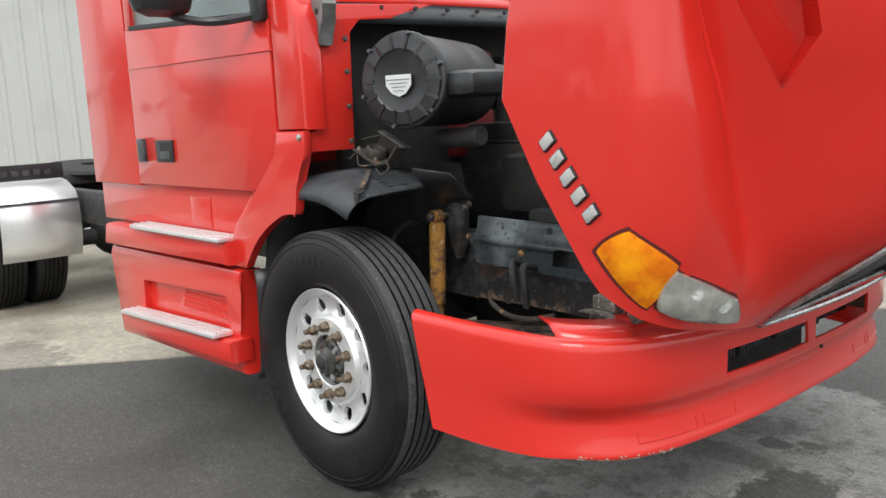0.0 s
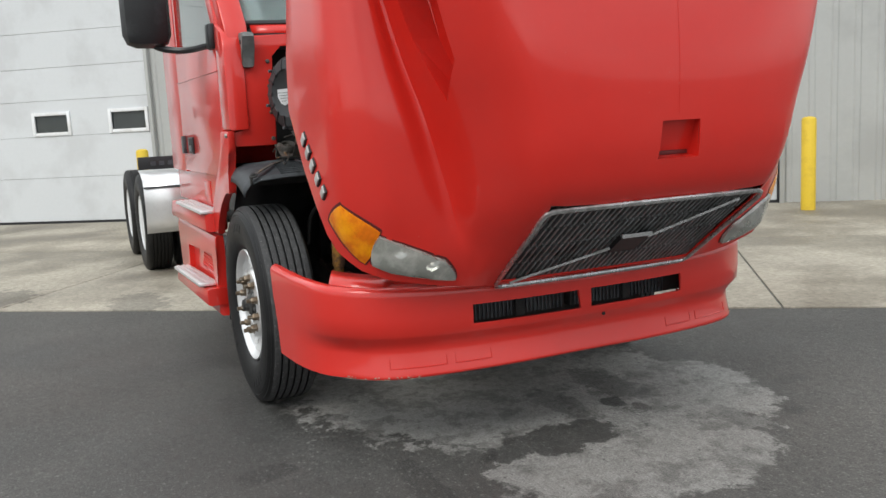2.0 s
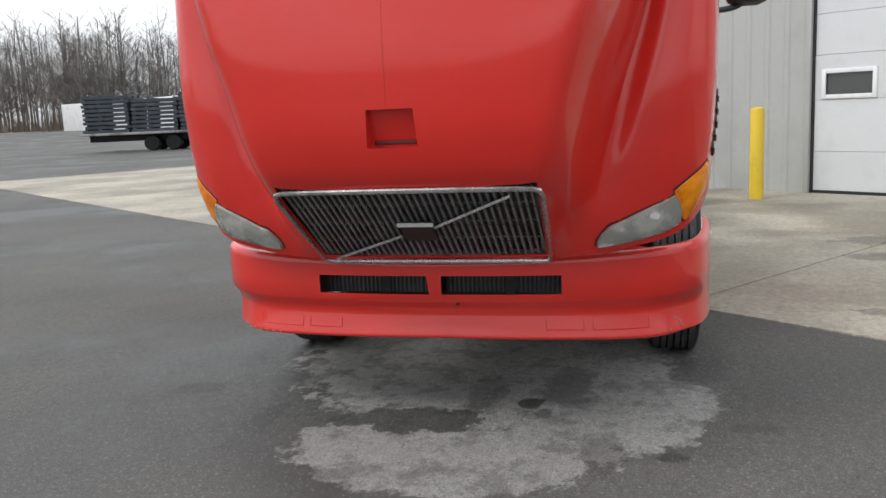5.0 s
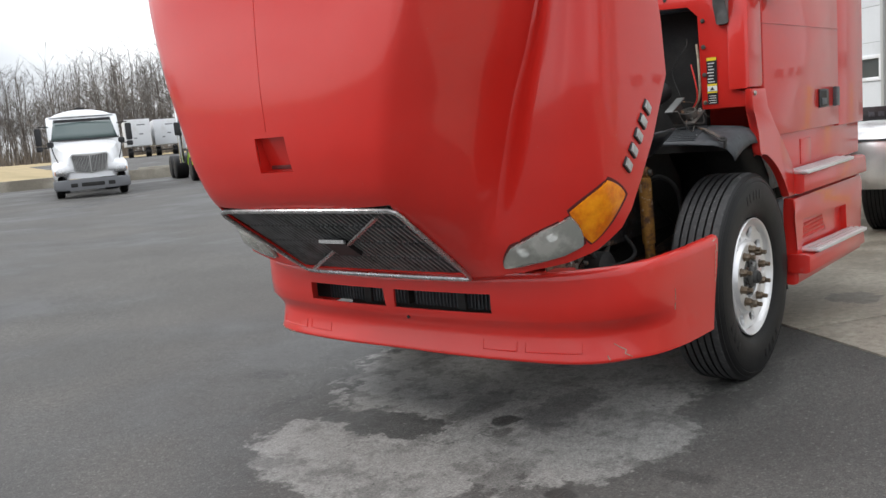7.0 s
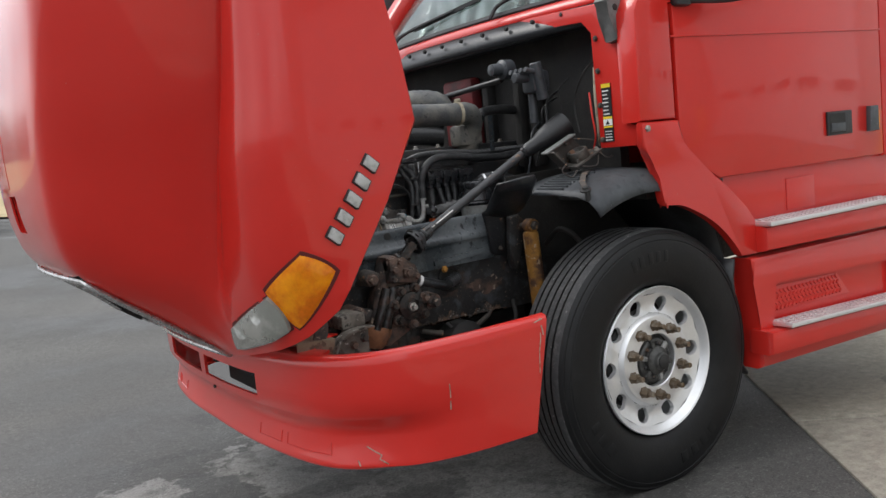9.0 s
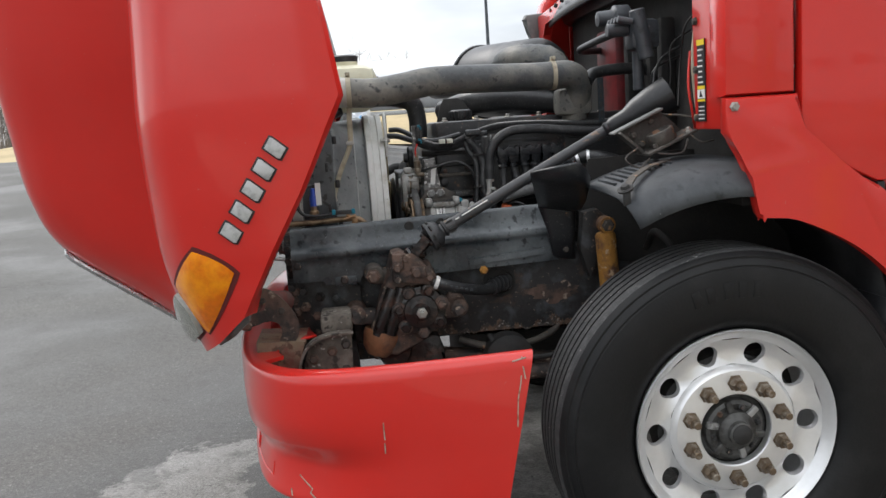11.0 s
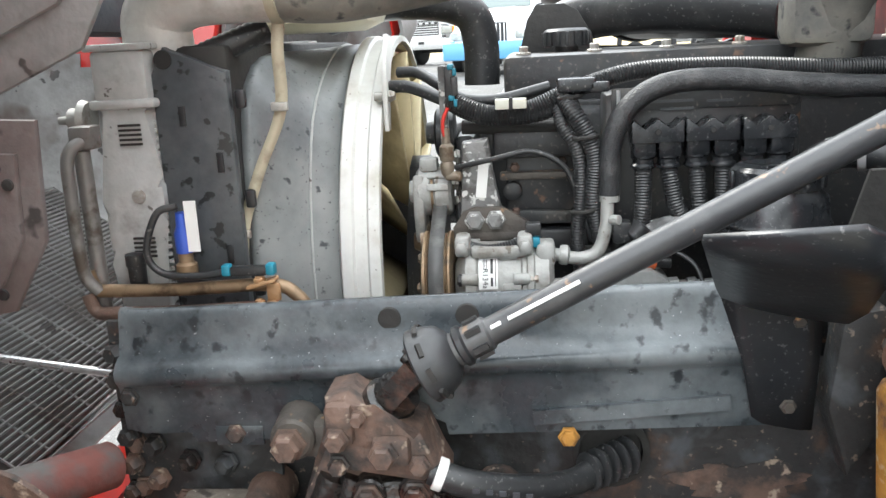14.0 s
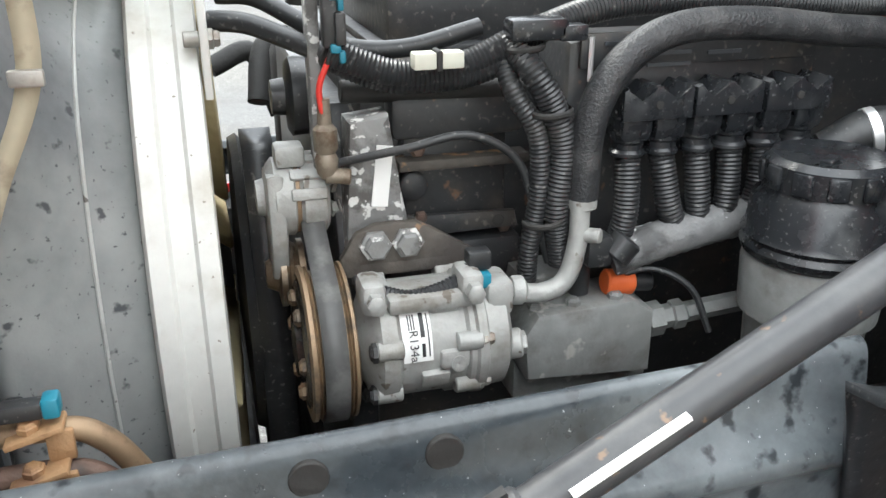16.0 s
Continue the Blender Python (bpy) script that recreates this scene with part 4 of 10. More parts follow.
for sy in (-1, 1):
    S = lambda x, y, z: (x, HY + sy * y, z)
    bm = bmesh.new()
    skin_patch(bm, [S(1.475, 1.035, .932), S(1.560, 1.022, 1.048), S(1.585, .735, .925), S(1.560, .675, .826)], 0.016, bulge=0.010, thick=0.014)
    for off, quad in ((0.0005, [(1.470, 1.042, .926), (1.558, 1.029, 1.056), (1.589, .731, .932), (1.558, .667, .820)]), (0.0025, [(1.352, 1.160, 1.104), (1.482, 1.138, 1.188), (1.582, 1.010, 1.056), (1.476, 1.040, .900)])):
        bg = bmesh.new()
        skin_patch(bg, [S(*q) for q in quad], off, bulge=0.001, thick=0.006)
        part("lamp_gasket", bg, GASKET, hood, "dark recess round the lamp")
    hl = part("headlight", bm, LENS, hood, "hazed clear headlight")
    bm = bmesh.new()
    skin_patch(bm, [S(1.477, 1.030, .936), S(1.557, 1.018, 1.043), S(1.580, .742, .922), S(1.557, .684, .832)], 0.003, n=14, bulge=0.004, thick=0.002)
    for v in bm.verts:
        v.co.x += 0.004 * math.sin(v.co.y * 55) * math.sin(v.co.z * 40)
    part("reflector", bm, LAMP_IN, hl, "silvered reflector behind the lens")
    for fy, fz, r_ in ((0.80, 0.905, 0.034), (0.93, 0.965, 0.03)):
        h_ = hood_ray(S(2.2, fy + 0.25, fz), (-0.9, -sy * 0.36, 0))
        if h_ is not None:
            bm = bmesh.new()
            lathe(bm, h_ + np.array((0.006, sy * 0.004, 0)), (0.9, sy * 0.4, 0.1), [(r_, 0.0), (r_ * 0.9, 0.002), (r_ * 0.5, -0.004), (0.012, -0.004), (0.010, 0.004), (0, 0.005)], 22)
            part("bulb_bowl", bm, CHROME, hl)
    bm = bmesh.new()
    lathe(bm, S(1.565, .77, .895), (1, sy * 0.5, 0.0), [(0.045, 0.0), (0.04, 0.008), (0.02, 0.018), (0, 0.02)], 20)
    bm2 = bmesh.new()
    skin_patch(bm2, [S(1.366, 1.150, 1.108), S(1.482, 1.130, 1.176), S(1.574, 1.012, 1.048), S(1.474, 1.035, .912)], 0.004)
    part("turn_signal", bm2, AMBER, hood, "amber turn signal lens")
    bm.free()
    # lettering strip on the hood's edge, as plain chrome bars
    for k in range(5):
        f = (k + 0.5) / 5
        zc, xc = 1.446 - 0.262 * f, 1.222 + 0.168 * f
        hp = hood_ray((xc, HY + sy * 1.6, zc), (0, -sy, 0))
        yb = hp[1] if hp is not None else HY + sy * 1.16
        ax, cr = np.array((0.55, 0, -0.835)), np.array((0.835, 0, 0.55))
        bm = bmesh.new()
        w, h = 0.047, 0.030
        q = [np.array((xc, 0, zc)) + ax * a + cr * b for a, b in ((-w / 2 + 0.006, -h), (w / 2 - 0.004, -h), (w / 2, -h * 0.7), (w / 2 - 0.006, h), (-w / 2 + 0.002, h), (-w / 2, h * 0.7))]
        prism(bm, [(p[0], p[2]) for p in q], yb - sy * 0.004, yb + sy * 0.006, "y", 0.003)
        bb = part("badge_bar", bm, DECAL_BLACK, hood, "chrome badge bar with a dark edge")
        bm = bmesh.new()
        prism(bm, [(xc + (p[0] - xc) * 0.8, zc + (p[2] - zc) * 0.82) for p in q], yb + sy * 0.004, yb + sy * 0.011, "y", 0.002)
        part("badge_face", bm, SILVER, bb)

# bumper
PLAN = crom([(1.490, 0.0), (1.484, 0.30), (1.462, 0.56), (1.425, 0.79), (1.372, 0.95), (1.290, 1.072), (1.17, 1.150), (0.97, 1.188), (0.78, 1.204), (0.60, 1.214)], 6)
PROF = [(0.0, -0.10), (0.0, -0.026), (0.012, -0.010), (0.045, 0.0), (0.10, 0.002), (0.34, 0.003), (0.515, 0.0), (0.555, -0.010), (0.61, -0.026), (0.655, -0.035), (0.70, -0.038), (0.73, -0.037), (0.93, -0.022), (0.962, -0.017), (0.985, -0.017), (1.0, -0.023), (1.0, -0.045)]
BY = 0.026   # the bumper's middle


def bumper_rows(side):
    rows = []
    n = len(PLAN)
    for i, (x, y) in enumerate(PLAN):
        t = PLAN[min(i + 1, n - 1)] - PLAN[max(i - 1, 0)]
        t = t / np.linalg.norm(t)
        nx, ny = t[1], -t[0]
        s = i / (n - 1)
        top = 0.766 + 0.060 * s
        bot = 0.402 - 0.010 * math.sin(math.pi * s)
        k = max(0.0, min(1.0, (s - 0.50) / 0.30))
        w = 1 - 0.96 * k * k * (3 - 2 * k)
        tuck = 0.032 * math.exp(-((s - 0.60) / 0.11) ** 2)
        row = []
        for f, o in PROF:
            o = max(o, -0.035) if f == 0.0 and s > 0.42 else o
            oo = o * (w if 0.5 < f < 0.999 else 1) - tuck * max(0.0, min(1.0, (f - 0.5) / 0.2))
            lean = 0.09 * f * max(0, (s - 0.80) / 0.20)
            row.append((x + nx * oo + lean, side * (y + ny * oo), top + (bot - top) * f))
        rows.append(row)
    return rows


left = bumper_rows(1)
right = [[(x, -y, z) for x, y, z in r] for r in left]
brows = [[(x, y + BY, z) for x, y, z in r] for r in right[:0:-1] + left]
MID = len(PLAN) - 1


def bumper_skin(side, x, z):
    """The place on the bumper's flank at a length and height, a hair outside."""
    pts = []
    for i in range(18, len(PLAN)):
        r = brows[MID + side * i]
        zs_ = [p[2] for p in r[1:16]][::-1]
        pts.append([np.interp(z, zs_, [p[k] for p in r[1:16]][::-1]) for k in (0, 1)])
    pts = np.array(pts)[::-1]
    return np.array((x, np.interp(x, pts[:, 0], pts[:, 1]) + side * 0.0015, z))


bm = bmesh.new()
grid(bm, brows)
bumper = part("bumper", bm, RED, truck, "red moulded front bumper with chipped lower lip", smooth=50)
sol = bumper.modifiers.new("skin", "SOLIDIFY")
sol.thickness, sol.offset = 0.012, -1
cut(bumper, [wedge([(1.3, y, z) for y, z in ((y0, 0.606), (y1, 0.606), (y1 - 0.01 * (y1 < 0), 0.690), (y0 + 0.01 * (y0 > 0.2), 0.690))], (0.5, 0, 0)) for y0, y1 in ((-0.538, -0.012), (0.044, 0.574))], 50)
for y0, y1 in ((-0.538, -0.012), (0.044, 0.574)):
    bm = bmesh.new()
    lo, hi = (y0 - 0.10, y1 + 0.01) if y0 < 0 else (y0 - 0.01, y1 + 0.10)
    # Core box deepened so that no bright ground shows past it.
    box(bm, (1.276, (lo + hi) / 2, 0.648), (0.12, hi - lo, 0.13), 0.0)
    bk = part("vent_core", bm, GRIME, bumper, "dark cooler core behind the bumper vent")
    for k in range(26):
        y = y0 + (y1 - y0) * (k + 0.5) / 26
        part("core_fin", made(box, (1.338, y, 0.648), (0.012, 0.007, 0.12)), FADED, bk)
    part("core_post", made(box, (1.352, y0 + (y1 - y0) * 0.55, 0.648), (0.02, 0.045, 0.13), 0.004), GRIME, bk)
bm = bmesh.new()
cyl(bm, (1.478, 0.115, 0.562), (1.487, 0.115, 0.562), 0.008, seg=10)
part("tow_hole", bm, GRIME, bumper)
for sgn in (-1, 1):
    bm = bmesh.new()
    rows = []
    for i in range(14, 36 if sgn < 0 else 20):
        r = brows[MID + sgn * i]
        k = (i - 14) / 20
        rows.append([(r[0][0] + 0.01, r[0][1], r[0][2] - 0.002), (r[0][0] - 0.05, r[0][1] - sgn * 0.03, r[0][2] + 0.018 + 0.012 * k), (r[0][0] - 0.12, r[0][1] - sgn * 0.06, r[0][2] + 0.022 + 0.015 * k)])
    grid(bm, rows)
    tp = part("bumper_return", bm, RED, bumper, "red top return of the bumper", smooth=50)
    sol = tp.modifiers.new("skin", "SOLIDIFY")
    sol.thickness = 0.006
CHIP = mat("exposed_pale_fibre", (0.40, 0.35, 0.28), 0.8, spot=(0.16, 0.13, 0.08), spot_scale=60, grain=0.3)
# pressed outlines on the lower lip
for sgn in (-1, 1):
    for y0, y1 in ((0.44, 0.655), (0.675, 0.93)):
        ids = [i for i in range(len(PLAN)) if y0 <= PLAN[i][1] <= y1 and PLAN[i][0] > 1.2]
        top_ = [np.array(brows[MID + sgn * i][11]) * 0.75 + np.array(brows[MID + sgn * i][12]) * 0.25 for i in ids]
        low_ = [np.array(brows[MID + sgn * i][11]) * 0.22 + np.array(brows[MID + sgn * i][12]) * 0.78 for i in ids]
        bm = bmesh.new()
        tube(bm, [top_[0]] + low_ + [top_[-1]], 0.0026, 6, smooth=False)
        part("lip_groove", bm, RED, bumper, "pressed outline on the bumper lip")
bm = bmesh.new()
rng = random.Random(4)
for k in range(90):
    i = 18 + 14 * rng.random() ** 0.8
    r0, r1 = brows[MID - int(i)], brows[MID - 1 - int(i)]
    f, u = i - int(i), rng.random() ** 0.6
    p = (np.array(r0[13]) * (1 - u) + np.array(r0[15]) * u) * (1 - f) + (np.array(r1[13]) * (1 - u) + np.array(r1[15]) * u) * f
    s_ = 0.002 + 0.005 * rng.random() ** 2.5
    box(bm, p, (s_, s_ * (1 + rng.random()), s_ * 0.7), 0.0, Matrix.Rotation(rng.random() * 3, 4, "Z"))
tagged(part("paint_chip", bm, CHIP, bumper, "chipped pale edge of the bumper lip", smooth=0), "chipped pale edge of the bumper lip", kind="stuff")
for x0, z0, x1, z1, w in ((0.632, 0.815, 0.640, 0.745, 0.0025), (0.640, 0.745, 0.650, 0.70, 0.002), (0.650, 0.70, 0.655, 0.62, 0.0015), (0.66, 0.805, 0.622, 0.812, 0.005), (0.632, 0.79, 0.627, 0.755, 0.006),
                          (1.02, 0.60, 1.02, 0.57, 0.004), (1.020, 0.66, 1.019, 0.61, 0.0015),
                          (1.270, 0.470, 1.255, 0.455, 0.004), (1.255, 0.455, 1.235, 0.438, 0.004), (1.235, 0.438, 1.242, 0.425, 0.004), (1.242, 0.425, 1.222, 0.408, 0.005), (1.300, 0.425, 1.298, 0.405, 0.005)):
    bm = bmesh.new()
    bar(bm, bumper_skin(1, x0, z0), bumper_skin(1, x1, z1), 0.65 * w, 0.003)
    part("crack", bm, CHIP, bumper, "pale crack in the bumper", smooth=0)

# wheels
TYRE = [(0.300, -0.085), (0.318, -0.112), (0.345, -0.128), (0.40, -0.140), (0.445, -0.140), (0.468, -0.138), (0.484, -0.134), (0.486, -0.1315), (0.490, -0.1310), (0.492, -0.133), (0.508, -0.125), (0.510, -0.1225), (0.514, -0.1220), (0.516, -0.123), (0.530, -0.110), (0.534, -0.100)]
TREADP = []
for k, y in enumerate((-0.073, -0.037, 0.0, 0.037, 0.073)):
    TREADP += [(0.536, y - 0.005), (0.523, y - 0.004), (0.523, y + 0.004), (0.536, y + 0.005)]
tyre_prof = TYRE + TREADP + [(r, -h) for r, h in TYRE[::-1]]


def dish(r):
    """Depth of the alloy disc by radius, outward positive."""
    return float(np.interp(r, [0.0, 0.12, 0.175, 0.185, 0.215, 0.262, 0.272], [0.098, 0.098, 0.094, 0.080, 0.066, 0.080, 0.086]))


def alloy(bm):
    seg = 60
    # rim lip and barrel
    lathe(bm, (0, 0, 0), (0, 1, 0), [(0.272, 0.086), (0.284, 0.098), (0.292, 0.112), (0.300, 0.116), (0.304, 0.110), (0.300, 0.098), (0.288, 0.08), (0.280, -0.09), (0.298, -0.112), (0.303, -0.112)], seg, cap=False)
    # hub face with a bore
    lathe(bm, (0, 0, 0), (0, 1, 0), [(0.107, 0.070), (0.107, 0.096), (0.110, 0.099), (0.14, 0.099), (0.178, 0.096), (0.186, 0.088), (0.192, 0.076)], seg, cap=False)
    # band with ten round hand holes
    r0, r1, rc, rh = 0.192, 0.272, 0.231, 0.032
    for s in range(10):
        a0 = 2 * math.pi * s / 10
        ha = math.pi / 10
        ring_o, ring_i, ring_b = [], [], []
        n = 20
        for k in range(n):
            th = 2 * math.pi * k / n + math.pi / 4
            c, sn = math.cos(th), math.sin(th)
            hw, up, dn = ha * rc, r1 - rc, rc - r0
            t = min(hw / abs(c) if abs(c) > 1e-6 else 9, (up if sn > 0 else dn) / abs(sn) if abs(sn) > 1e-6 else 9)
            ox, orr = t * c / rc, rc + t * sn
            ix, ir = rh * c / rc, rc + rh * sn
            for ring, (ang, rr, dz) in ((ring_o, (ox, orr, 0)), (ring_i, (ix, ir, 0)), (ring_b, (ix * 0.9, rc + (ir - rc) * 0.9, -0.016))):
                a = a0 + ang
                ring.append(bm.verts.new((rr * math.cos(a), dish(rr) + dz, rr * math.sin(a))))
        for k in range(n):
            j = (k + 1) % n
            bm.faces.new((ring_o[k], ring_o[j], ring_i[j], ring_i[k]))
            bm.faces.new((ring_i[k], ring_i[j], ring_b[j], ring_b[k]))


def hexnut(bm, o, d, r, h):
    lathe(bm, o, d, [(r * 1.25, 0), (r * 1.25, 0.005), (r, 0.006), (r, h * 0.8), (r * 0.8, h)], 6)


HUBM = mat("greasy_grey_hub", (0.085, 0.084, 0.080), 0.5, metal=0.3, spot=(0.030, 0.028, 0.026), spot_scale=22, spot_at=(0.48, 0.62), grain=0.3, bump=0.2)
DULLALUH = mat("bare_grey_casting", (0.36, 0.36, 0.35), 0.5, metal=0.4, spot=(0.10, 0.095, 0.09), spot_scale=30, spot_at=(0.5, 0.65), grain=0.25)


def wheel(side, at):
    hold = new("wheel")
    hold.parent = truck
    hold.matrix_local = Matrix.Translation(at) @ (pose(0, 0, 0, 0, 0, 0) if side > 0 else pose(0, 0, 0, 0, 0, 180))
    bm = bmesh.new()
    lathe(bm, (0, 0, 0), (0, 1, 0), tyre_prof, 72, cap=False)
    ty = part("tyre", bm, [RUBBER, TREAD], hold, "worn black ribbed truck tyre", smooth=35)
    for p in ty.data.polygons:
        r = math.hypot(p.center[0], p.center[2])
        if r > 0.5305:
            p.material_index = 1
    for k, (da, w) in enumerate(((-0.30, 0.035), (-0.20, 0.035), (-0.08, 0.035), (0.02, 0.035), (0.12, 0.03), (2.5, 0.05), (2.65, 0.05), (2.8, 0.05), (2.95, 0.05), (-2.3, 0.05), (-2.15, 0.05), (-2.0, 0.05))):
        a = math.pi / 2 + da
        m = Matrix.Rotation(-a + math.pi / 2, 4, "Y")
        part("raised_marking", made(box, m @ Vector((0, 0.1395, 0.425)), (w * 0.75, 0.004, 0.045), 0.0015, m), RUBBER, hold)
    part("rim", made(alloy), ALU, hold, "dull polished alloy wheel disc", smooth=35)
    part("brake_drum", made(lathe, (0, -0.06, 0), (0, 1, 0), [(0.21, 0), (0.215, 0.02), (0.215, 0.1), (0.18, 0.115), (0, 0.118)], 32), GRIME, hold)
    hub = part("hub", made(lathe, (0, 0.03, 0), (0, 1, 0), [(0.104, 0), (0.104, 0.035), (0.092, 0.040), (0.088, 0.060), (0.078, 0.066), (0.060, 0.060), (0.056, 0.078), (0.036, 0.090), (0.034, 0.104), (0.028, 0.108), (0, 0.108)], 36), HUBM, hold, "dull grey greasy hub")
    for k in range(6):
        a = 2 * math.pi * (k + 0.25) / 6
        m = Matrix.Rotation(-a, 4, "Y")
        part("hub_rib", made(box, m @ Vector((0.068, 0.094, 0)), (0.044, 0.020, 0.020), 0.005, m), HUBM if k % 2 else DULLALUH, hub)
        part("hub_bolt", made(hexnut, m @ Matrix.Rotation(0.5, 4, "Y") @ Vector((0.070, 0.092, 0)), (0, 1, 0), 0.008, 0.012), FRAME, hub)
    part("grease_cap", made(lathe, (0, 0.132, 0), (0, 1, 0), [(0.029, 0), (0.029, 0.010), (0.022, 0.016), (0, 0.018)], 24), GRIME, hub)
    for k in range(10):
        a = 2 * math.pi * (k + 0.5) / 10
        bm = bmesh.new()
        o = np.array((0.1428 * math.cos(a), 0.095, 0.1428 * math.sin(a)))
        hexnut(bm, o, (0, 1, 0), 0.0200, 0.034)
        cyl(bm, o + (0, 0.02, 0), o + (0, 0.058, 0), 0.0112, seg=10)
        part("wheel_nut", bm, STEEL, hold, "rusty wheel nut on its stud", smooth=30)
    return hold


wheel(1, (0.0, 1.075, 0.516))
wheel(-1, (0.03, -1.075, 0.531))
PALERIM = mat("white_steel_rim", (0.70, 0.71, 0.72), 0.4, spot=(0.55, 0.55, 0.55), spot_scale=5, grain=0.05)


def dual(side, x):
    hold = new("dual_wheel")
    hold.parent = truck
    hold.matrix_local = Matrix.Translation((x, 0, 0.524)) @ (pose(0, 0, 0) if side > 0 else pose(0, 0, 0, 0, 0, 180))
    for off in (1.08, 0.75):
        bm = bmesh.new()
        lathe(bm, (0, off, 0), (0, 1, 0), tyre_prof, 48, cap=False)
        part("tyre", bm, RUBBER, hold, "black drive tyre")
    bm = bmesh.new()
    lathe(bm, (0, 1.08, 0), (0, 1, 0), [(0.303, 0.11), (0.300, 0.118), (0.29, 0.112), (0.278, 0.09), (0.268, -0.02), (0.25, -0.05), (0.18, -0.07), (0.13, -0.06), (0.128, 0.02), (0.10, 0.04), (0, 0.045)], 40)
    part("rim", bm, PALERIM, hold, "white deep-dish rear rim")
    for k in range(10):
        a = 2 * math.pi * k / 10
        part("wheel_nut", made(hexnut, (0.1428 * math.cos(a), 1.02, 0.1428 * math.sin(a)), (0, 1, 0), 0.017, 0.03), STEEL, hold)


for x in (-5.3, -6.75):
    dual(1, x)
    dual(-1, x)

# cab shell
MOUNTM = mat("grimy_grey_iron", (0.050, 0.045, 0.039), 0.65, spot=(0.095, 0.083, 0.069), spot_scale=14, spot_at=(0.5, 0.7), grain=0.3, bump=0.3, fleck=(0.17, 0.09, 0.05), fleck_scale=30, fleck_at=(0.64, 0.70))
RESTM = mat("grey_moulded_block", (0.13, 0.135, 0.13), 0.5, spot=(0.19, 0.19, 0.185), spot_scale=9, grain=0.2, bump=0.1)
for sy, nm in ((-1, "right"), (1, "left")):
    Y = lambda y: sy * y
    def plate(name, outline, y0, y1, m, label="", bevel=0.008, parent=truck):
        return part(name, made(prism, outline, Y(y0), Y(y1), "y", bevel), m, parent, label)
    plate("rear_side_panel", [(-2.30, 1.205), (-1.645, 1.205), (-1.645, 1.84), (-1.66, 2.86), (-2.30, 2.86)], 1.16, 1.205, RED, "red rear cab side panel")
    door = plate("cab_door", [(-1.635, 1.215), (-0.41, 1.215), (-0.31, 1.265), (-0.185, 1.375), (-0.185, 1.93), (-1.635, 2.02)], 1.165, 1.21, RED, "red cab door", 0.010)
    plate("belt_line", [(-1.63, 1.815), (-0.16, 1.795), (-0.16, 1.803), (-1.63, 1.823)], 1.205, 1.216, RED, "", 0.003, door)
    # window frame and glass
    plate("door_frame", [(-1.635, 2.02), (-1.56, 2.015), (-1.52, 2.72), (-0.78, 2.72), (-0.22, 2.0), (-0.22, 1.934), (-0.155, 1.93), (-0.155, 2.06), (-0.74, 2.80), (-1.62, 2.80)], 1.16, 1.203, RED, "", 0.004, door)
    plate("window_glass", [(-1.56, 2.0), (-0.22, 1.93), (-0.22, 2.0), (-0.78, 2.72), (-1.52, 2.72)], 1.178, 1.184, GLASS, "greenish side window glass", 0.0, door)
    plate("window_seal", [(-1.57, 2.012), (-0.215, 1.934), (-0.215, 1.958), (-1.57, 2.036)], 1.185, 1.211, DARKTRIM, "black rubber window seal", 0.002, door)
    # door handle and side marker
    bm = bmesh.new()
    prism(bm, [(-1.36, 1.335), (-1.165, 1.335), (-1.165, 1.445), (-1.36, 1.445)], Y(1.208), Y(1.222), "y", 0.006)
    hd = part("door_handle", bm, BLACK, door, "black recessed door handle")
    plate("handle_recess", [(-1.30, 1.345), (-1.18, 1.345), (-1.18, 1.435), (-1.30, 1.435)], 1.21, 1.2235, GRIME, "", 0.0, door)
    plate("handle_flap", [(-1.295, 1.35), (-1.185, 1.35), (-1.185, 1.39), (-1.295, 1.39)], 1.215, 1.228, FADED, "", 0.004, door)
    plate("side_marker", [(-1.565, 1.335), (-1.49, 1.335), (-1.495, 1.455), (-1.565, 1.455)], 1.205, 1.235, FADED, "grey side marker housing", 0.008)
    plate("marker_lens", [(-1.578, 1.345), (-1.553, 1.345), (-1.553, 1.435), (-1.578, 1.435)], 1.207, 1.229, AMBER, "", 0.003)
    # front pillar and cowl side
    plate("cowl_side", [(-0.17, 1.4745), (0.035, 1.4745), (0.030, 1.90), (-0.02, 1.99), (-0.17, 2.05)], 1.10, 1.212, RED, "red cowl side panel", 0.02)
    bm = bmesh.new()
    prism(bm, [(-0.14, 1.99), (0.0, 1.95), (-0.02, 2.03), (-0.70, 2.84), (-0.78, 2.80)], Y(1.06), Y(1.19), "y", 0.02)
    part("windscreen_pillar", bm, RED, truck, "red windscreen pillar")
    # fender piece with the arch behind the wheel
    arch = crom([(-0.03, 1.285), (-0.055, 1.150), (-0.075, 1.138), (-0.165, 1.125), (-0.30, 1.062), (-0.40, 0.990), (-0.475, 0.910), (-0.505, 0.868)], 4)
    out = [(0.040, 1.4715), (0.042, 1.378), (0.020, 1.352), (-0.015, 1.318)] + [tuple(p) for p in arch] + [(-0.62, 0.865), (-0.645, 0.965), (-0.56, 1.075), (-0.41, 1.205), (-0.30, 1.258), (-0.175, 1.37), (-0.17, 1.4715)]
    plate("fender", out, 1.185, 1.225, RED, "red fender piece behind the wheel arch", 0.013)
    if sy > 0:
        plate("hinge_tab", [(-0.435, 1.168), (-0.412, 1.168), (-0.412, 1.212), (-0.435, 1.212)], 1.17, 1.205, DARKTRIM, "black rubber tab at the door corner", 0.004)
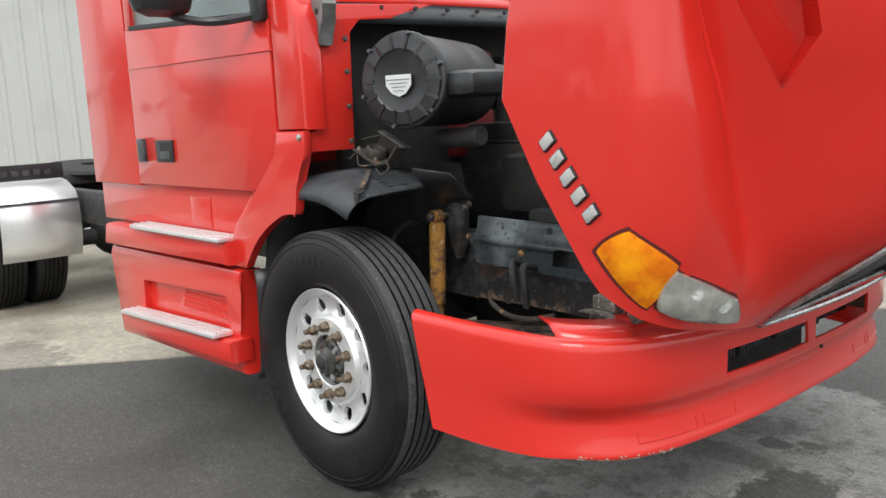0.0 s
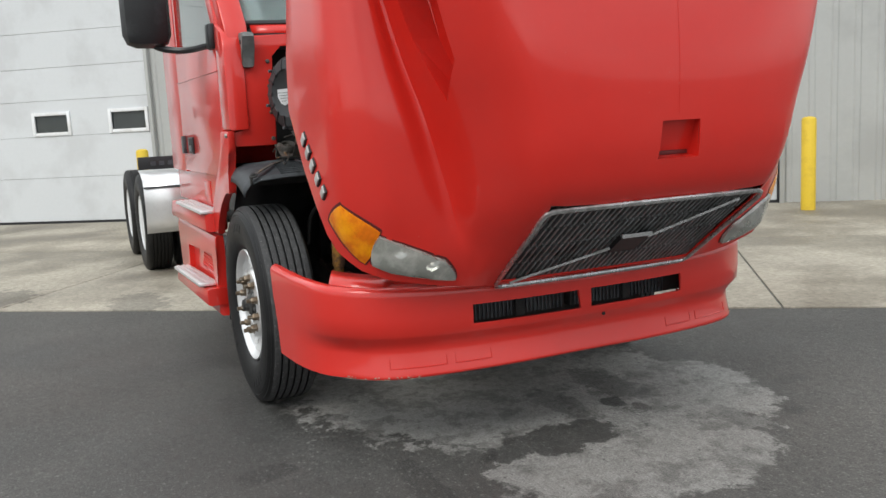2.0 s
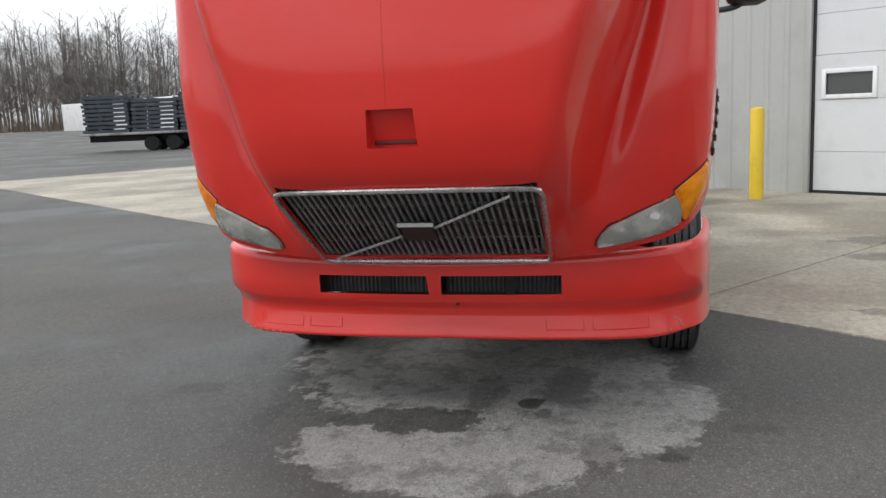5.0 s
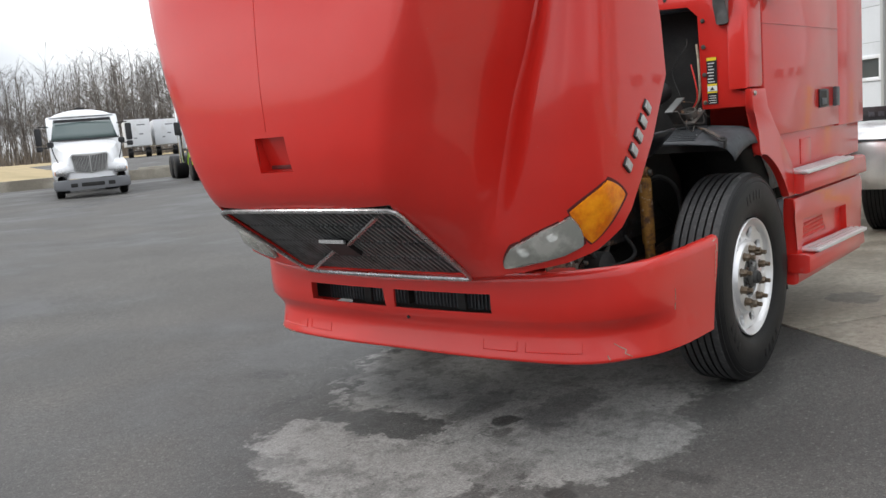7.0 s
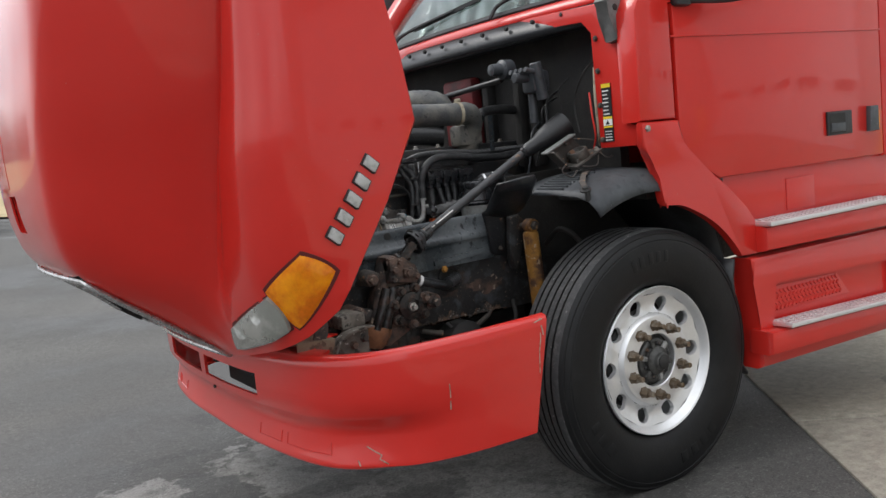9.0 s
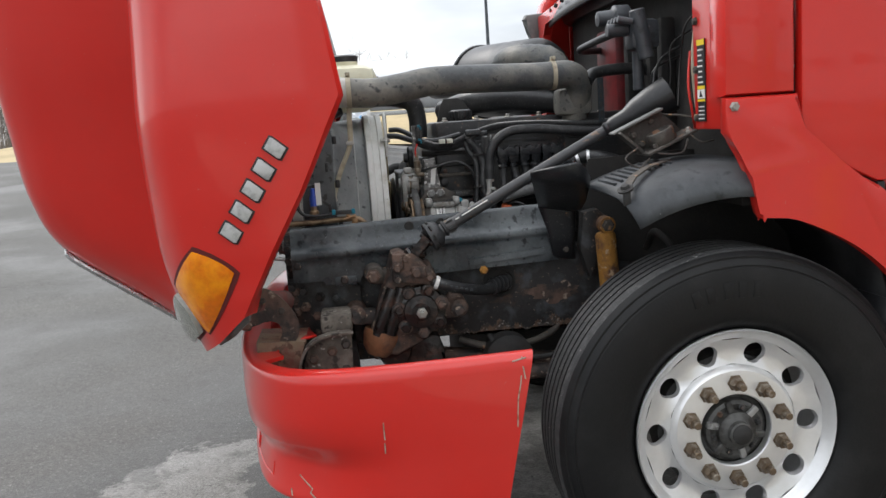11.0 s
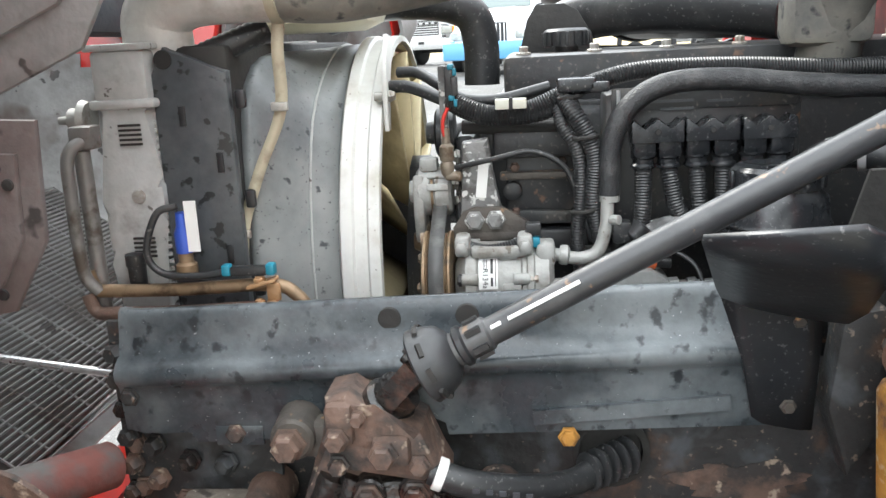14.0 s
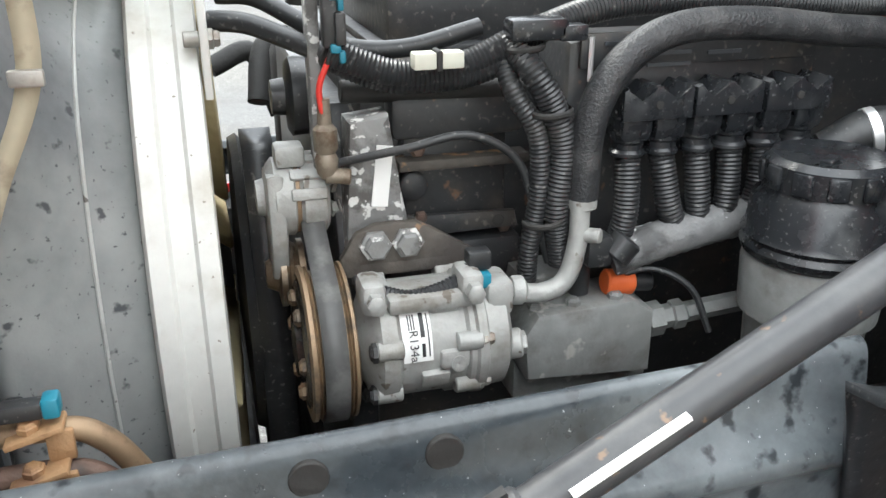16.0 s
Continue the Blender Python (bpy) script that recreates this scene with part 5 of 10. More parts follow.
    # panel between door and upper step
    plate("sill_panel", [(-2.28, 0.99), (-0.60, 0.99), (-0.43, 1.235), (-2.28, 1.235)], 1.13, 1.175, RED, "red recessed sill panel", 0.006)
    plate("sill_hatch", [(-1.10, 1.02), (-0.89, 1.02), (-0.89, 1.165), (-1.10, 1.165)], 1.172, 1.181, RED, "small square hatch", 0.005)
    # upper and lower step boxes
    bm = bmesh.new()
    prism(bm, [(-2.06, 0.86), (-0.60, 0.875), (-0.60, 0.985), (-2.02, 0.985)], Y(1.14), Y(1.285), "y", 0.03)
    part("upper_step_box", bm, RED, truck, "red upper step moulding")
    bm = bmesh.new()
    arch2 = [(-0.535, 0.855), (-0.565, 0.75), (-0.580, 0.55), (-0.570, 0.36)]
    ot = [(-2.10, 0.80), (-2.06, 0.85)] + arch2[:1] + arch2[1:] + [(-2.02, 0.335)]
    prism(bm, ot, Y(1.12), Y(1.24), "y", 0.02)
    lf = part("lower_fairing", bm, RED, truck, "red lower side fairing")
    cut(lf, [made(prism, [(-1.66, 0.46), (-0.66, 0.46), (-0.70, 0.725), (-1.64, 0.69)], Y(1.203), Y(1.30), "y", 0.0)], 30)
    pk = plate("pocket", [(-1.30, 0.575), (-0.70, 0.585), (-0.72, 0.70), (-1.20, 0.685)], 1.20, 1.2065, RED, "red perforated plate in the recess over the lower step", 0.002)
    for j in range(4):
        for k in range(18):
            part("perforation", made(box, (-1.22 + 0.028 * k + 0.010 * j, Y(1.2085), 0.600 + 0.024 * j), (0.019, 0.007, 0.008), 0.0, Matrix.Rotation(-0.7 if j % 2 else 0.7, 4, "Y")), RED, pk)
    bm = bmesh.new()
    prism(bm, [(-1.84, 0.40), (-0.56, 0.43), (-0.56, 0.535), (-1.80, 0.495)], Y(1.18), Y(1.315), "y", 0.025)
    part("lower_step_box", bm, RED, truck, "red lower step moulding")
    for nm2, x0, x1, z0, z1, ya, yb in (("upper_tread", -1.60, -0.60, 0.992, 0.992, 1.185, 1.305), ("lower_tread", -1.76, -0.66, 0.508, 0.545, 1.225, 1.34)):
        bm = bmesh.new()
        cx = (x0 + x1) / 2
        tl = math.atan2(z1 - z0, x1 - x0)
        mm = Matrix.Rotation(-tl, 4, "Y")
        box(bm, (cx, Y((ya + yb) / 2), (z0 + z1) / 2 + 0.004), (x1 - x0, yb - ya, 0.022), 0.005, mm)
        st = part(nm2, bm, ALU, truck, "pale aluminium step tread with raised grips")
        bm = bmesh.new()
        for i in range(34):
            for j in range(3):
                fx = (i + 0.5) / 34
                box(bm, (x0 + (x1 - x0) * fx, Y(ya + (yb - ya) * (j + 0.6) / 3.4), z0 + (z1 - z0) * fx + 0.017), (0.014, 0.018, 0.006))
        part("grip", bm, ALU, st, smooth=0)
    # rubber edge of the wheel arch
    bm = bmesh.new()
    sh = [[(x - 0.01, Y(y), z) for x, z in ((-0.475, 0.86), (-0.46, 0.78), (-0.47, 0.6), (-0.485, 0.4), (-0.52, 0.35))] for y in (1.20, 1.10, 0.75)]
    grid(bm, sh)
    ob = part("arch_flap", bm, BLACK, truck, "black rubber splash flap")
    s2 = ob.modifiers.new("skin", "SOLIDIFY")
    s2.thickness = 0.012
    # inner wheel-arch liner behind the wheel
    bm = bmesh.new()
    ar = [(-0.04 + 0.0, 1.27), (-0.10, 1.255), (-0.30, 1.17), (-0.46, 1.0), (-0.52, 0.8), (-0.53, 0.45)]
    grid(bm, [[(x, Y(y), z) for x, z in ar] for y in (1.13, 0.62)])
    ob = part("arch_liner", bm, BLACK, truck, "black inner wheel arch")
    s2 = ob.modifiers.new("skin", "SOLIDIFY")
    s2.thickness = 0.01
    # added dark panel that closes a bright gap between the frame and the wheel
    bm = bmesh.new()
    prism(bm, [(-0.55, 0.62), (-0.55, 1.27), (-0.10, 1.31), (0.24, 1.30), (0.285, 1.15), (0.27, 0.95), (-0.2, 0.90)], sy * 0.580, sy * 0.588, "y", 0.002)
    part("splash_shield", bm, GRIME, truck, "added dark panel that closes the gap beside the frame")
    # black fender shell over the tyre
    th = np.linspace(math.radians(64.5), math.radians(99), 10)
    rows = []
    for y, rr in ((1.215, 0.685), (1.21, 0.715), (1.185, 0.755), (1.13, 0.776), (1.0, 0.787), (0.86, 0.79), (0.72, 0.775)):
        rows.append([(0.0 + rr * math.cos(a) * 0.95, Y(y), 0.515 + rr * math.sin(a)) for a in th])
    bm = bmesh.new()
    grid(bm, rows)
    ob = part("inner_fender", bm, FENDM, truck, "faded grey inner fender over the tyre", smooth=50)
    s2 = ob.modifiers.new("skin", "SOLIDIFY")
    s2.thickness = 0.006
    for k in range(9):
        a = math.radians(67.5 + 1.7 * k)
        part("fender_rib", made(bar, (0.789 * 0.95 * math.cos(a), Y(0.86), 0.517 + 0.789 * math.sin(a)), (0.786 * 0.95 * math.cos(a), Y(1.02), 0.517 + 0.786 * math.sin(a)), 0.008, 0.008), FENDM, ob)
    bm = bmesh.new()
    panel = [[(0.508, 0.885, 1.290), (0.445, 0.935, 1.304), (0.385, 0.965, 1.314), (0.350, 0.935, 1.296), (0.322, 0.87, 1.262)],
             [(0.490, 0.83, 1.255), (0.440, 0.865, 1.255), (0.385, 0.885, 1.255), (0.345, 0.88, 1.245), (0.318, 0.85, 1.235)],
             [(0.465, 0.755, 1.205), (0.430, 0.775, 1.198), (0.380, 0.79, 1.192), (0.342, 0.80, 1.188), (0.316, 0.80, 1.185)],
             [(0.450, 0.715, 1.180), (0.420, 0.725, 1.170), (0.378, 0.735, 1.162), (0.340, 0.745, 1.158), (0.316, 0.75, 1.156)]]
    if sy > 0:
        panel += [[(0.440, 0.668, 1.165), (0.410, 0.668, 1.155), (0.372, 0.668, 1.148), (0.338, 0.668, 1.142), (0.316, 0.668, 1.140)],
                  [(0.410, 0.652, 1.07), (0.392, 0.652, 1.06), (0.365, 0.652, 1.055), (0.336, 0.652, 1.05), (0.316, 0.652, 1.05)],
                  [(0.395, 0.645, 0.99), (0.382, 0.645, 0.98), (0.360, 0.645, 0.975), (0.335, 0.645, 0.97), (0.318, 0.645, 0.97)]]
    grid(bm, [[(x, Y(y), z) for x, y, z in r] for r in panel])
    ob = part("fender_skirt", bm, SKIRT, truck, "black front deflector of the inner fender", smooth=50)
    s2 = ob.modifiers.new("skin", "SOLIDIFY")
    s2.thickness = 0.008
    for x, z, y in ((0.345, 1.125, 0.662), (0.350, 1.004, 0.650)):
        part("bolt", made(lambda b: (lathe(b, (x, Y(y), z), (0, sy, 0), [(0.015, 0), (0.015, 0.003), (0.010, 0.0035)], 16), hexnut(b, (x, Y(y + 0.002), z), (0, sy, 0), 0.009, 0.011))), DIRTY, ob, "dull bolt and washer", smooth=30)
    # red flange with bolts, and labels
    bm = bmesh.new()
    prism(bm, [(Y(0.955), 1.385), (Y(1.183), 1.385), (Y(1.183), 1.465), (Y(1.10), 1.475), (Y(1.12), 1.90), (Y(1.05), 1.965), (Y(0.0), 2.01), (Y(0.0), 1.955), (Y(0.90), 1.915), (Y(0.955), 1.86)], -0.03, 0.012, "x", 0.006)
    fl = part("cowl_flange", bm, RED, truck, "red bolted cowl flange")
    for z in (1.42, 1.56, 1.70, 1.83):
        part("flange_bolt", made(hexnut, (0.012, Y(0.975), z), (1, 0, 0), 0.010, 0.010), DIRTY, fl)
    part("flange_bolt", made(hexnut, (0.015, Y(1.226), 1.447), (0, sy, 0), 0.011, 0.010), ZINC, fl)
    if sy > 0:
        lab = part("warning_label", made(box, (0.0145, 1.015, 1.527), (0.003, 0.052, 0.236), 0.0), DECAL_BLACK, truck, "tall black, white and yellow warning label")
        for z, h in ((1.636, 0.016), (1.507, 0.010), (1.470, 0.007)):
            part("label_band", made(box, (0.0165, 1.015, z), (0.002, 0.05, h)), DECAL_YEL, lab)
        for y, z, w, h in [(1.015, 1.4885, 0.050, 0.026)] + [(1.012 - 0.004 * (k % 2), 1.522 + 0.0155 * k, 0.034 - 0.005 * (k % 3), 0.0045) for k in range(7)] + [(1.015, 1.417 + 0.0115 * k, 0.038, 0.003) for k in range(4)]:
            part("label_band", made(box, (0.0165, y, z), (0.002, w, h)), DECAL_WHITE, lab)
        part("label_sign", made(prism, [(1.004, 1.480), (1.026, 1.480), (1.015, 1.498)], 0.0172, 0.0185, "x"), DECAL_BLACK, lab)
    # hood rest bracket
    bm = bmesh.new()
    prism(bm, [(-0.005, 1.795), (0.040, 1.800), (0.052, 1.90), (0.088, 1.955), (0.075, 1.978), (-0.03, 1.985), (-0.035, 1.95), (-0.015, 1.90)], Y(1.05), Y(1.115), "y", 0.014)
    hb = part("hood_rest", bm, RESTM, truck, "grey moulded hood rest block")
    for z in (1.86, 1.93):
        part("bolt", made(cyl, (0.012 + 0.5 * (z - 1.89), Y(1.10), z), (0.012 + 0.5 * (z - 1.89), Y(1.118), z), 0.013, seg=12), GRIME, hb)
    # mirror
    bm = bmesh.new()
    box(bm, (-0.47, Y(1.52), 2.30), (0.16, 0.26, 0.70), 0.07)
    mi = part("mirror", bm, BLACK, truck, "large black door mirror on a bracket")
    bm = bmesh.new()
    tube(bm, [(-0.24, Y(1.21), 1.945), (-0.40, Y(1.33), 1.93), (-0.46, Y(1.46), 1.95), (-0.47, Y(1.52), 2.0)], 0.018, 8)
    box(bm, (-0.23, Y(1.215), 1.985), (0.09, 0.05, 0.14), 0.015)
    part("mirror_arm", bm, BLACK, mi)

# roof, back, floor, windscreen, cowl
bm = bmesh.new()
prism(bm, [(-0.70, 2.82), (-0.95, 2.98), (-1.6, 3.06), (-2.2, 3.04), (-2.32, 2.84)], -1.17, 1.17, "y", 0.05)
part("cab_roof", bm, RED, truck, "red cab roof")
bm = bmesh.new()
box(bm, (-2.27, 0, 1.95), (0.06, 2.34, 1.85), 0.02)
part("cab_back", bm, RED, truck, "red rear cab wall")
bm = bmesh.new()
box(bm, (-1.15, 0, 1.19), (2.2, 2.26, 0.05), 0.0)
box(bm, (-0.16, 0, 1.60), (0.05, 1.84, 0.75), 0.0)
fw = part("firewall", bm, GRIME, truck, "dark grimy firewall and cab floor")
bm = bmesh.new()
grid(bm, [[(-0.03 - 0.10 * (y / 1.1) ** 2, y, 2.045), (-0.36 - 0.10 * (y / 1.1) ** 2, y * 0.97, 2.43), (-0.70 - 0.10 * (y / 1.1) ** 2, y * 0.93, 2.83)] for y in np.linspace(-1.1, 1.1, 15)])
ws = part("windscreen", bm, GLASS, truck, "raked windscreen glass")
sol = ws.modifiers.new("skin", "SOLIDIFY")
sol.thickness = 0.006
bm = bmesh.new()
tube(bm, [(-0.02 - 0.10 * (y / 1.1) ** 2, y, 2.04) for y in np.linspace(-1.1, 1.1, 15)], 0.02, 6)
part("windscreen_seal", bm, DARKTRIM, truck, "black windscreen rubber")
for name, x0, z0, x1, z1, x2, z2, m, lab in (("cowl_band", 0.035, 1.985, 0.0, 2.03, -0.06, 2.05, RED, "red strip under the windscreen"), ("cowl_trim", 0.06, 1.895, 0.055, 1.925, 0.03, 1.99, SKIRT, "black bolted cowl trim strip")):
    bm = bmesh.new()
    grid(bm, [[(x - 0.10 * (y / 1.1) ** 2, y, z) for x, z in ((x0, z0), (x1, z1), (x2, z2))] for y in np.linspace(-1.03, 1.03, 17)])
    ob = part(name, bm, m, truck, lab)
    sol = ob.modifiers.new("skin", "SOLIDIFY")
    sol.thickness = 0.012
    if name == "cowl_trim":
        for y in np.linspace(-0.95, 0.95, 12):
            part("trim_bolt", made(cyl, (0.05 - 0.10 * (y / 1.1) ** 2, y, 1.96), (0.066 - 0.10 * (y / 1.1) ** 2, y, 1.963), 0.010, seg=8), GRIME, ob)
for y0 in (-0.62, 0.30):
    bm = bmesh.new()
    tube(bm, [(0.03, y0, 2.03), (-0.02, y0 + 0.05, 2.10), (-0.10, y0 + 0.45, 2.16)], 0.010, 6)
    bar(bm, (-0.06, y0 + 0.10, 2.115), (-0.13, y0 + 0.68, 2.185), 0.012, 0.02)
    part("wiper", bm, DARKTRIM, truck, "black windscreen wiper")
bm = bmesh.new()
box(bm, (-0.35, 0, 1.98), (0.5, 2.1, 0.16), 0.05)
part("dashboard", bm, FADED, truck, "grey dashboard seen through the glass")
for sy in (-1, 1):
    bm = bmesh.new()
    box(bm, (-1.35, sy * 0.62, 1.55), (0.5, 0.5, 0.14), 0.05)
    box(bm, (-1.60, sy * 0.62, 1.95), (0.14, 0.5, 0.75), 0.05)
    part("cab_seat", bm, FADED, truck, "grey cab seat")

# chassis
# Gearbox and oil pan are unseen; their bulk also blocks the bright view underneath.
part("gearbox", made(lathe, (-1.7, 0, 0.80), (1, 0, 0), [(0.10, 0), (0.18, 0.1), (0.24, 0.5), (0.30, 1.2), (0.34, 1.45), (0.34, 1.5)], 20), GRIME, truck, "dark gearbox under the cab")
part("oil_pan", made(box, (0.28, 0, 0.56), (0.80, 0.42, 0.26), 0.05), GRIME, truck, "dark engine oil pan")
# Dark box added to close the bright view below the radiator.
part("lower_baffle", made(box, (1.20, 0, 0.58), (0.04, 1.02, 0.30), 0.01), GRIME, truck, "added dark box that closes the gap below the radiator")
part("tie_rod", made(cyl, (-0.16, -0.85, 0.42), (-0.16, 0.85, 0.42), 0.025, seg=12), FRAME, truck, "grimy steering tie rod")
for sy in (-1, 1):
    bm = bmesh.new()
    prism(bm, [(1.20, 0.72), (1.20, 0.965), (0.2, 1.0), (-7.4, 1.02), (-7.4, 0.76), (0.2, 0.72)], sy * 0.46, sy * 0.565, "y", 0.008)
    part("frame_rail", bm, FRAME, truck, "grimy black steel frame rail")
for x in (-2.6, -4.4, -6.0, -7.3):
    part("cross_member", made(box, (x, 0, 0.88), (0.1, 0.92, 0.2), 0.01), FRAME, truck)
for x in (-5.3, -6.75):
    bm = bmesh.new()
    cyl(bm, (x, -1.0, 0.515), (x, 1.0, 0.515), 0.075)
    lathe(bm, (x - 0.22, 0, 0.53), (1, 0, 0), [(0.06, 0), (0.2, 0.1), (0.22, 0.2), (0.2, 0.3), (0.06, 0.42)], 20)
    part("drive_axle", bm, GRIME, truck)
bm = bmesh.new()
box(bm, (0.0, 0, 0.44), (0.12, 1.75, 0.12), 0.03)
part("front_axle", bm, RUST, truck, "rusty front axle beam")
for sy in (-1, 1):
    bm = bmesh.new()
    pts = crom([(1.02, sy * 0.52, 0.66), (0.55, sy * 0.55, 0.60), (0.0, sy * 0.55, 0.545), (-0.55, sy * 0.55, 0.60), (-0.95, sy * 0.55, 0.68)], 5)
    for dz in (0.0, 0.022):
        rows = [[(p[0], p[1] - 0.04, p[2] + dz), (p[0], p[1] + 0.04, p[2] + dz), (p[0], p[1] + 0.04, p[2] + dz + 0.018), (p[0], p[1] - 0.04, p[2] + dz + 0.018)] for p in pts]
        vv = grid(bm, rows, True)
        bm.faces.new(vv[0])
        bm.faces.new(vv[-1])
    part("leaf_spring", bm, RUST, truck, "rusty front leaf spring", smooth=30)
    sh_ = part("shock_absorber", made(lambda b: (lathe(b, (0.232, sy * 0.72, 1.055), (-0.06, 0, -1), [(0.012, -0.012), (0.029, -0.006), (0.034, 0.004), (0.034, 0.34)], 22), cyl(b, (0.212, sy * 0.72, 0.72), (0.185, sy * 0.72, 0.42), 0.027))), RUST_OR, truck, "rust-orange shock absorber")
    part("eye", made(lathe, (0.229, sy * 0.695, 1.088), (0, sy, 0), [(0.012, 0), (0.026, 0.001), (0.028, 0.006), (0.028, 0.044), (0.026, 0.05), (0.012, 0.051)], 20), RUST_OR, sh_)
    part("shock_bolt", made(lambda b: (cyl(b, (0.229, sy * 0.56, 1.088), (0.229, sy * 0.76, 1.088), 0.011, seg=10), hexnut(b, (0.229, sy * 0.746, 1.088), (0, sy, 0), 0.017, 0.018))), DIRTY, sh_, "grimy pivot bolt")
    part("shock_bracket", made(prism, [(0.30, 1.00), (0.285, 1.125), (0.235, 1.135), (0.20, 1.10), (0.235, 0.96), (0.27, 0.90)], sy * 0.60, sy * 0.655, "y", 0.008), FRAME, truck, "grimy shock bracket on the frame rail")
    # quarter fender before the drive wheels
    bm = bmesh.new()
    rows = [[(-4.42, sy * y, 0.49), (-4.38, sy * y, 0.62), (-4.36, sy * y, 0.80), (-4.37, sy * y, 0.94), (-4.43, sy * y, 1.03), (-4.60, sy * y, 1.10), (-4.75, sy * y, 1.12)] for y in (0.62, 1.24)]
    grid(bm, rows)
    ob = part("quarter_fender", bm, ALU, truck, "bright stainless quarter fender before the drive wheels")
    sol = ob.modifiers.new("skin", "SOLIDIFY")
    sol.thickness = 0.006
    bm = bmesh.new()
    box(bm, (-4.365, sy * 0.93, 0.955), (0.012, 0.62, 0.02), 0.003)
    part("fender_trim", bm, FADED, ob)
    bm = bmesh.new()
    box(bm, (-4.68, sy * 0.93, 1.19), (0.012, 0.62, 0.13), 0.004)
    fl = part("wind_flap", bm, BLACK, truck, "black rubber flap with pale worn lettering bars")
    for k in range(5):
        part("letter_bar", made(box, (-4.671, sy * (0.75 + 0.085 * k), 1.185), (0.004, 0.05, 0.045), 0.0), FADED, fl)
bm = bmesh.new()
lathe(bm, (-5.75, 0, 1.12), (0.1, 0, 1), [(0.46, 0.0), (0.48, 0.02), (0.46, 0.05), (0.1, 0.06), (0.1, 0.0)], 32)
box(bm, (-5.75, 0, 1.06), (0.7, 0.8, 0.1), 0.02)
part("fifth_wheel", bm, GRIME, truck, "greasy black fifth wheel plate")

# Unseen panel, added so bright paving does not show through under the cab.
part("underbody_guard", made(box, (-0.63, 0, 0.66), (0.016, 1.50, 0.66), 0.004), GRIME, truck, "added dark crosswise panel that closes the view under the cab")

# ---- engine bay ----
def bolt(parent, p, d, r=0.010, h=0.012, m=ZINC):
    return part("bolt", made(hexnut, p, d, r, h), m, parent, smooth=30)


CRUST = mat("crusted_grey_brown_steel", (0.12, 0.10, 0.082), 0.65, spot=(0.26, 0.23, 0.195), spot_scale=11, spot_at=(0.45, 0.62), grain=0.4, bump=0.5, bump_scale=45, fleck=(0.045, 0.036, 0.030), fleck_scale=22, fleck_at=(0.56, 0.62), speck=(0.42, 0.40, 0.36), speck_scale=55, speck_at=(0.64, 0.68))
STAY = mat("rust_stained_red_steel", (0.17, 0.060, 0.042), 0.6, spot=(0.20, 0.135, 0.085), spot_scale=14, spot_at=(0.42, 0.6), grain=0.35, bump=0.4, fleck=(0.10, 0.05, 0.03), fleck_scale=30, fleck_at=(0.58, 0.64))
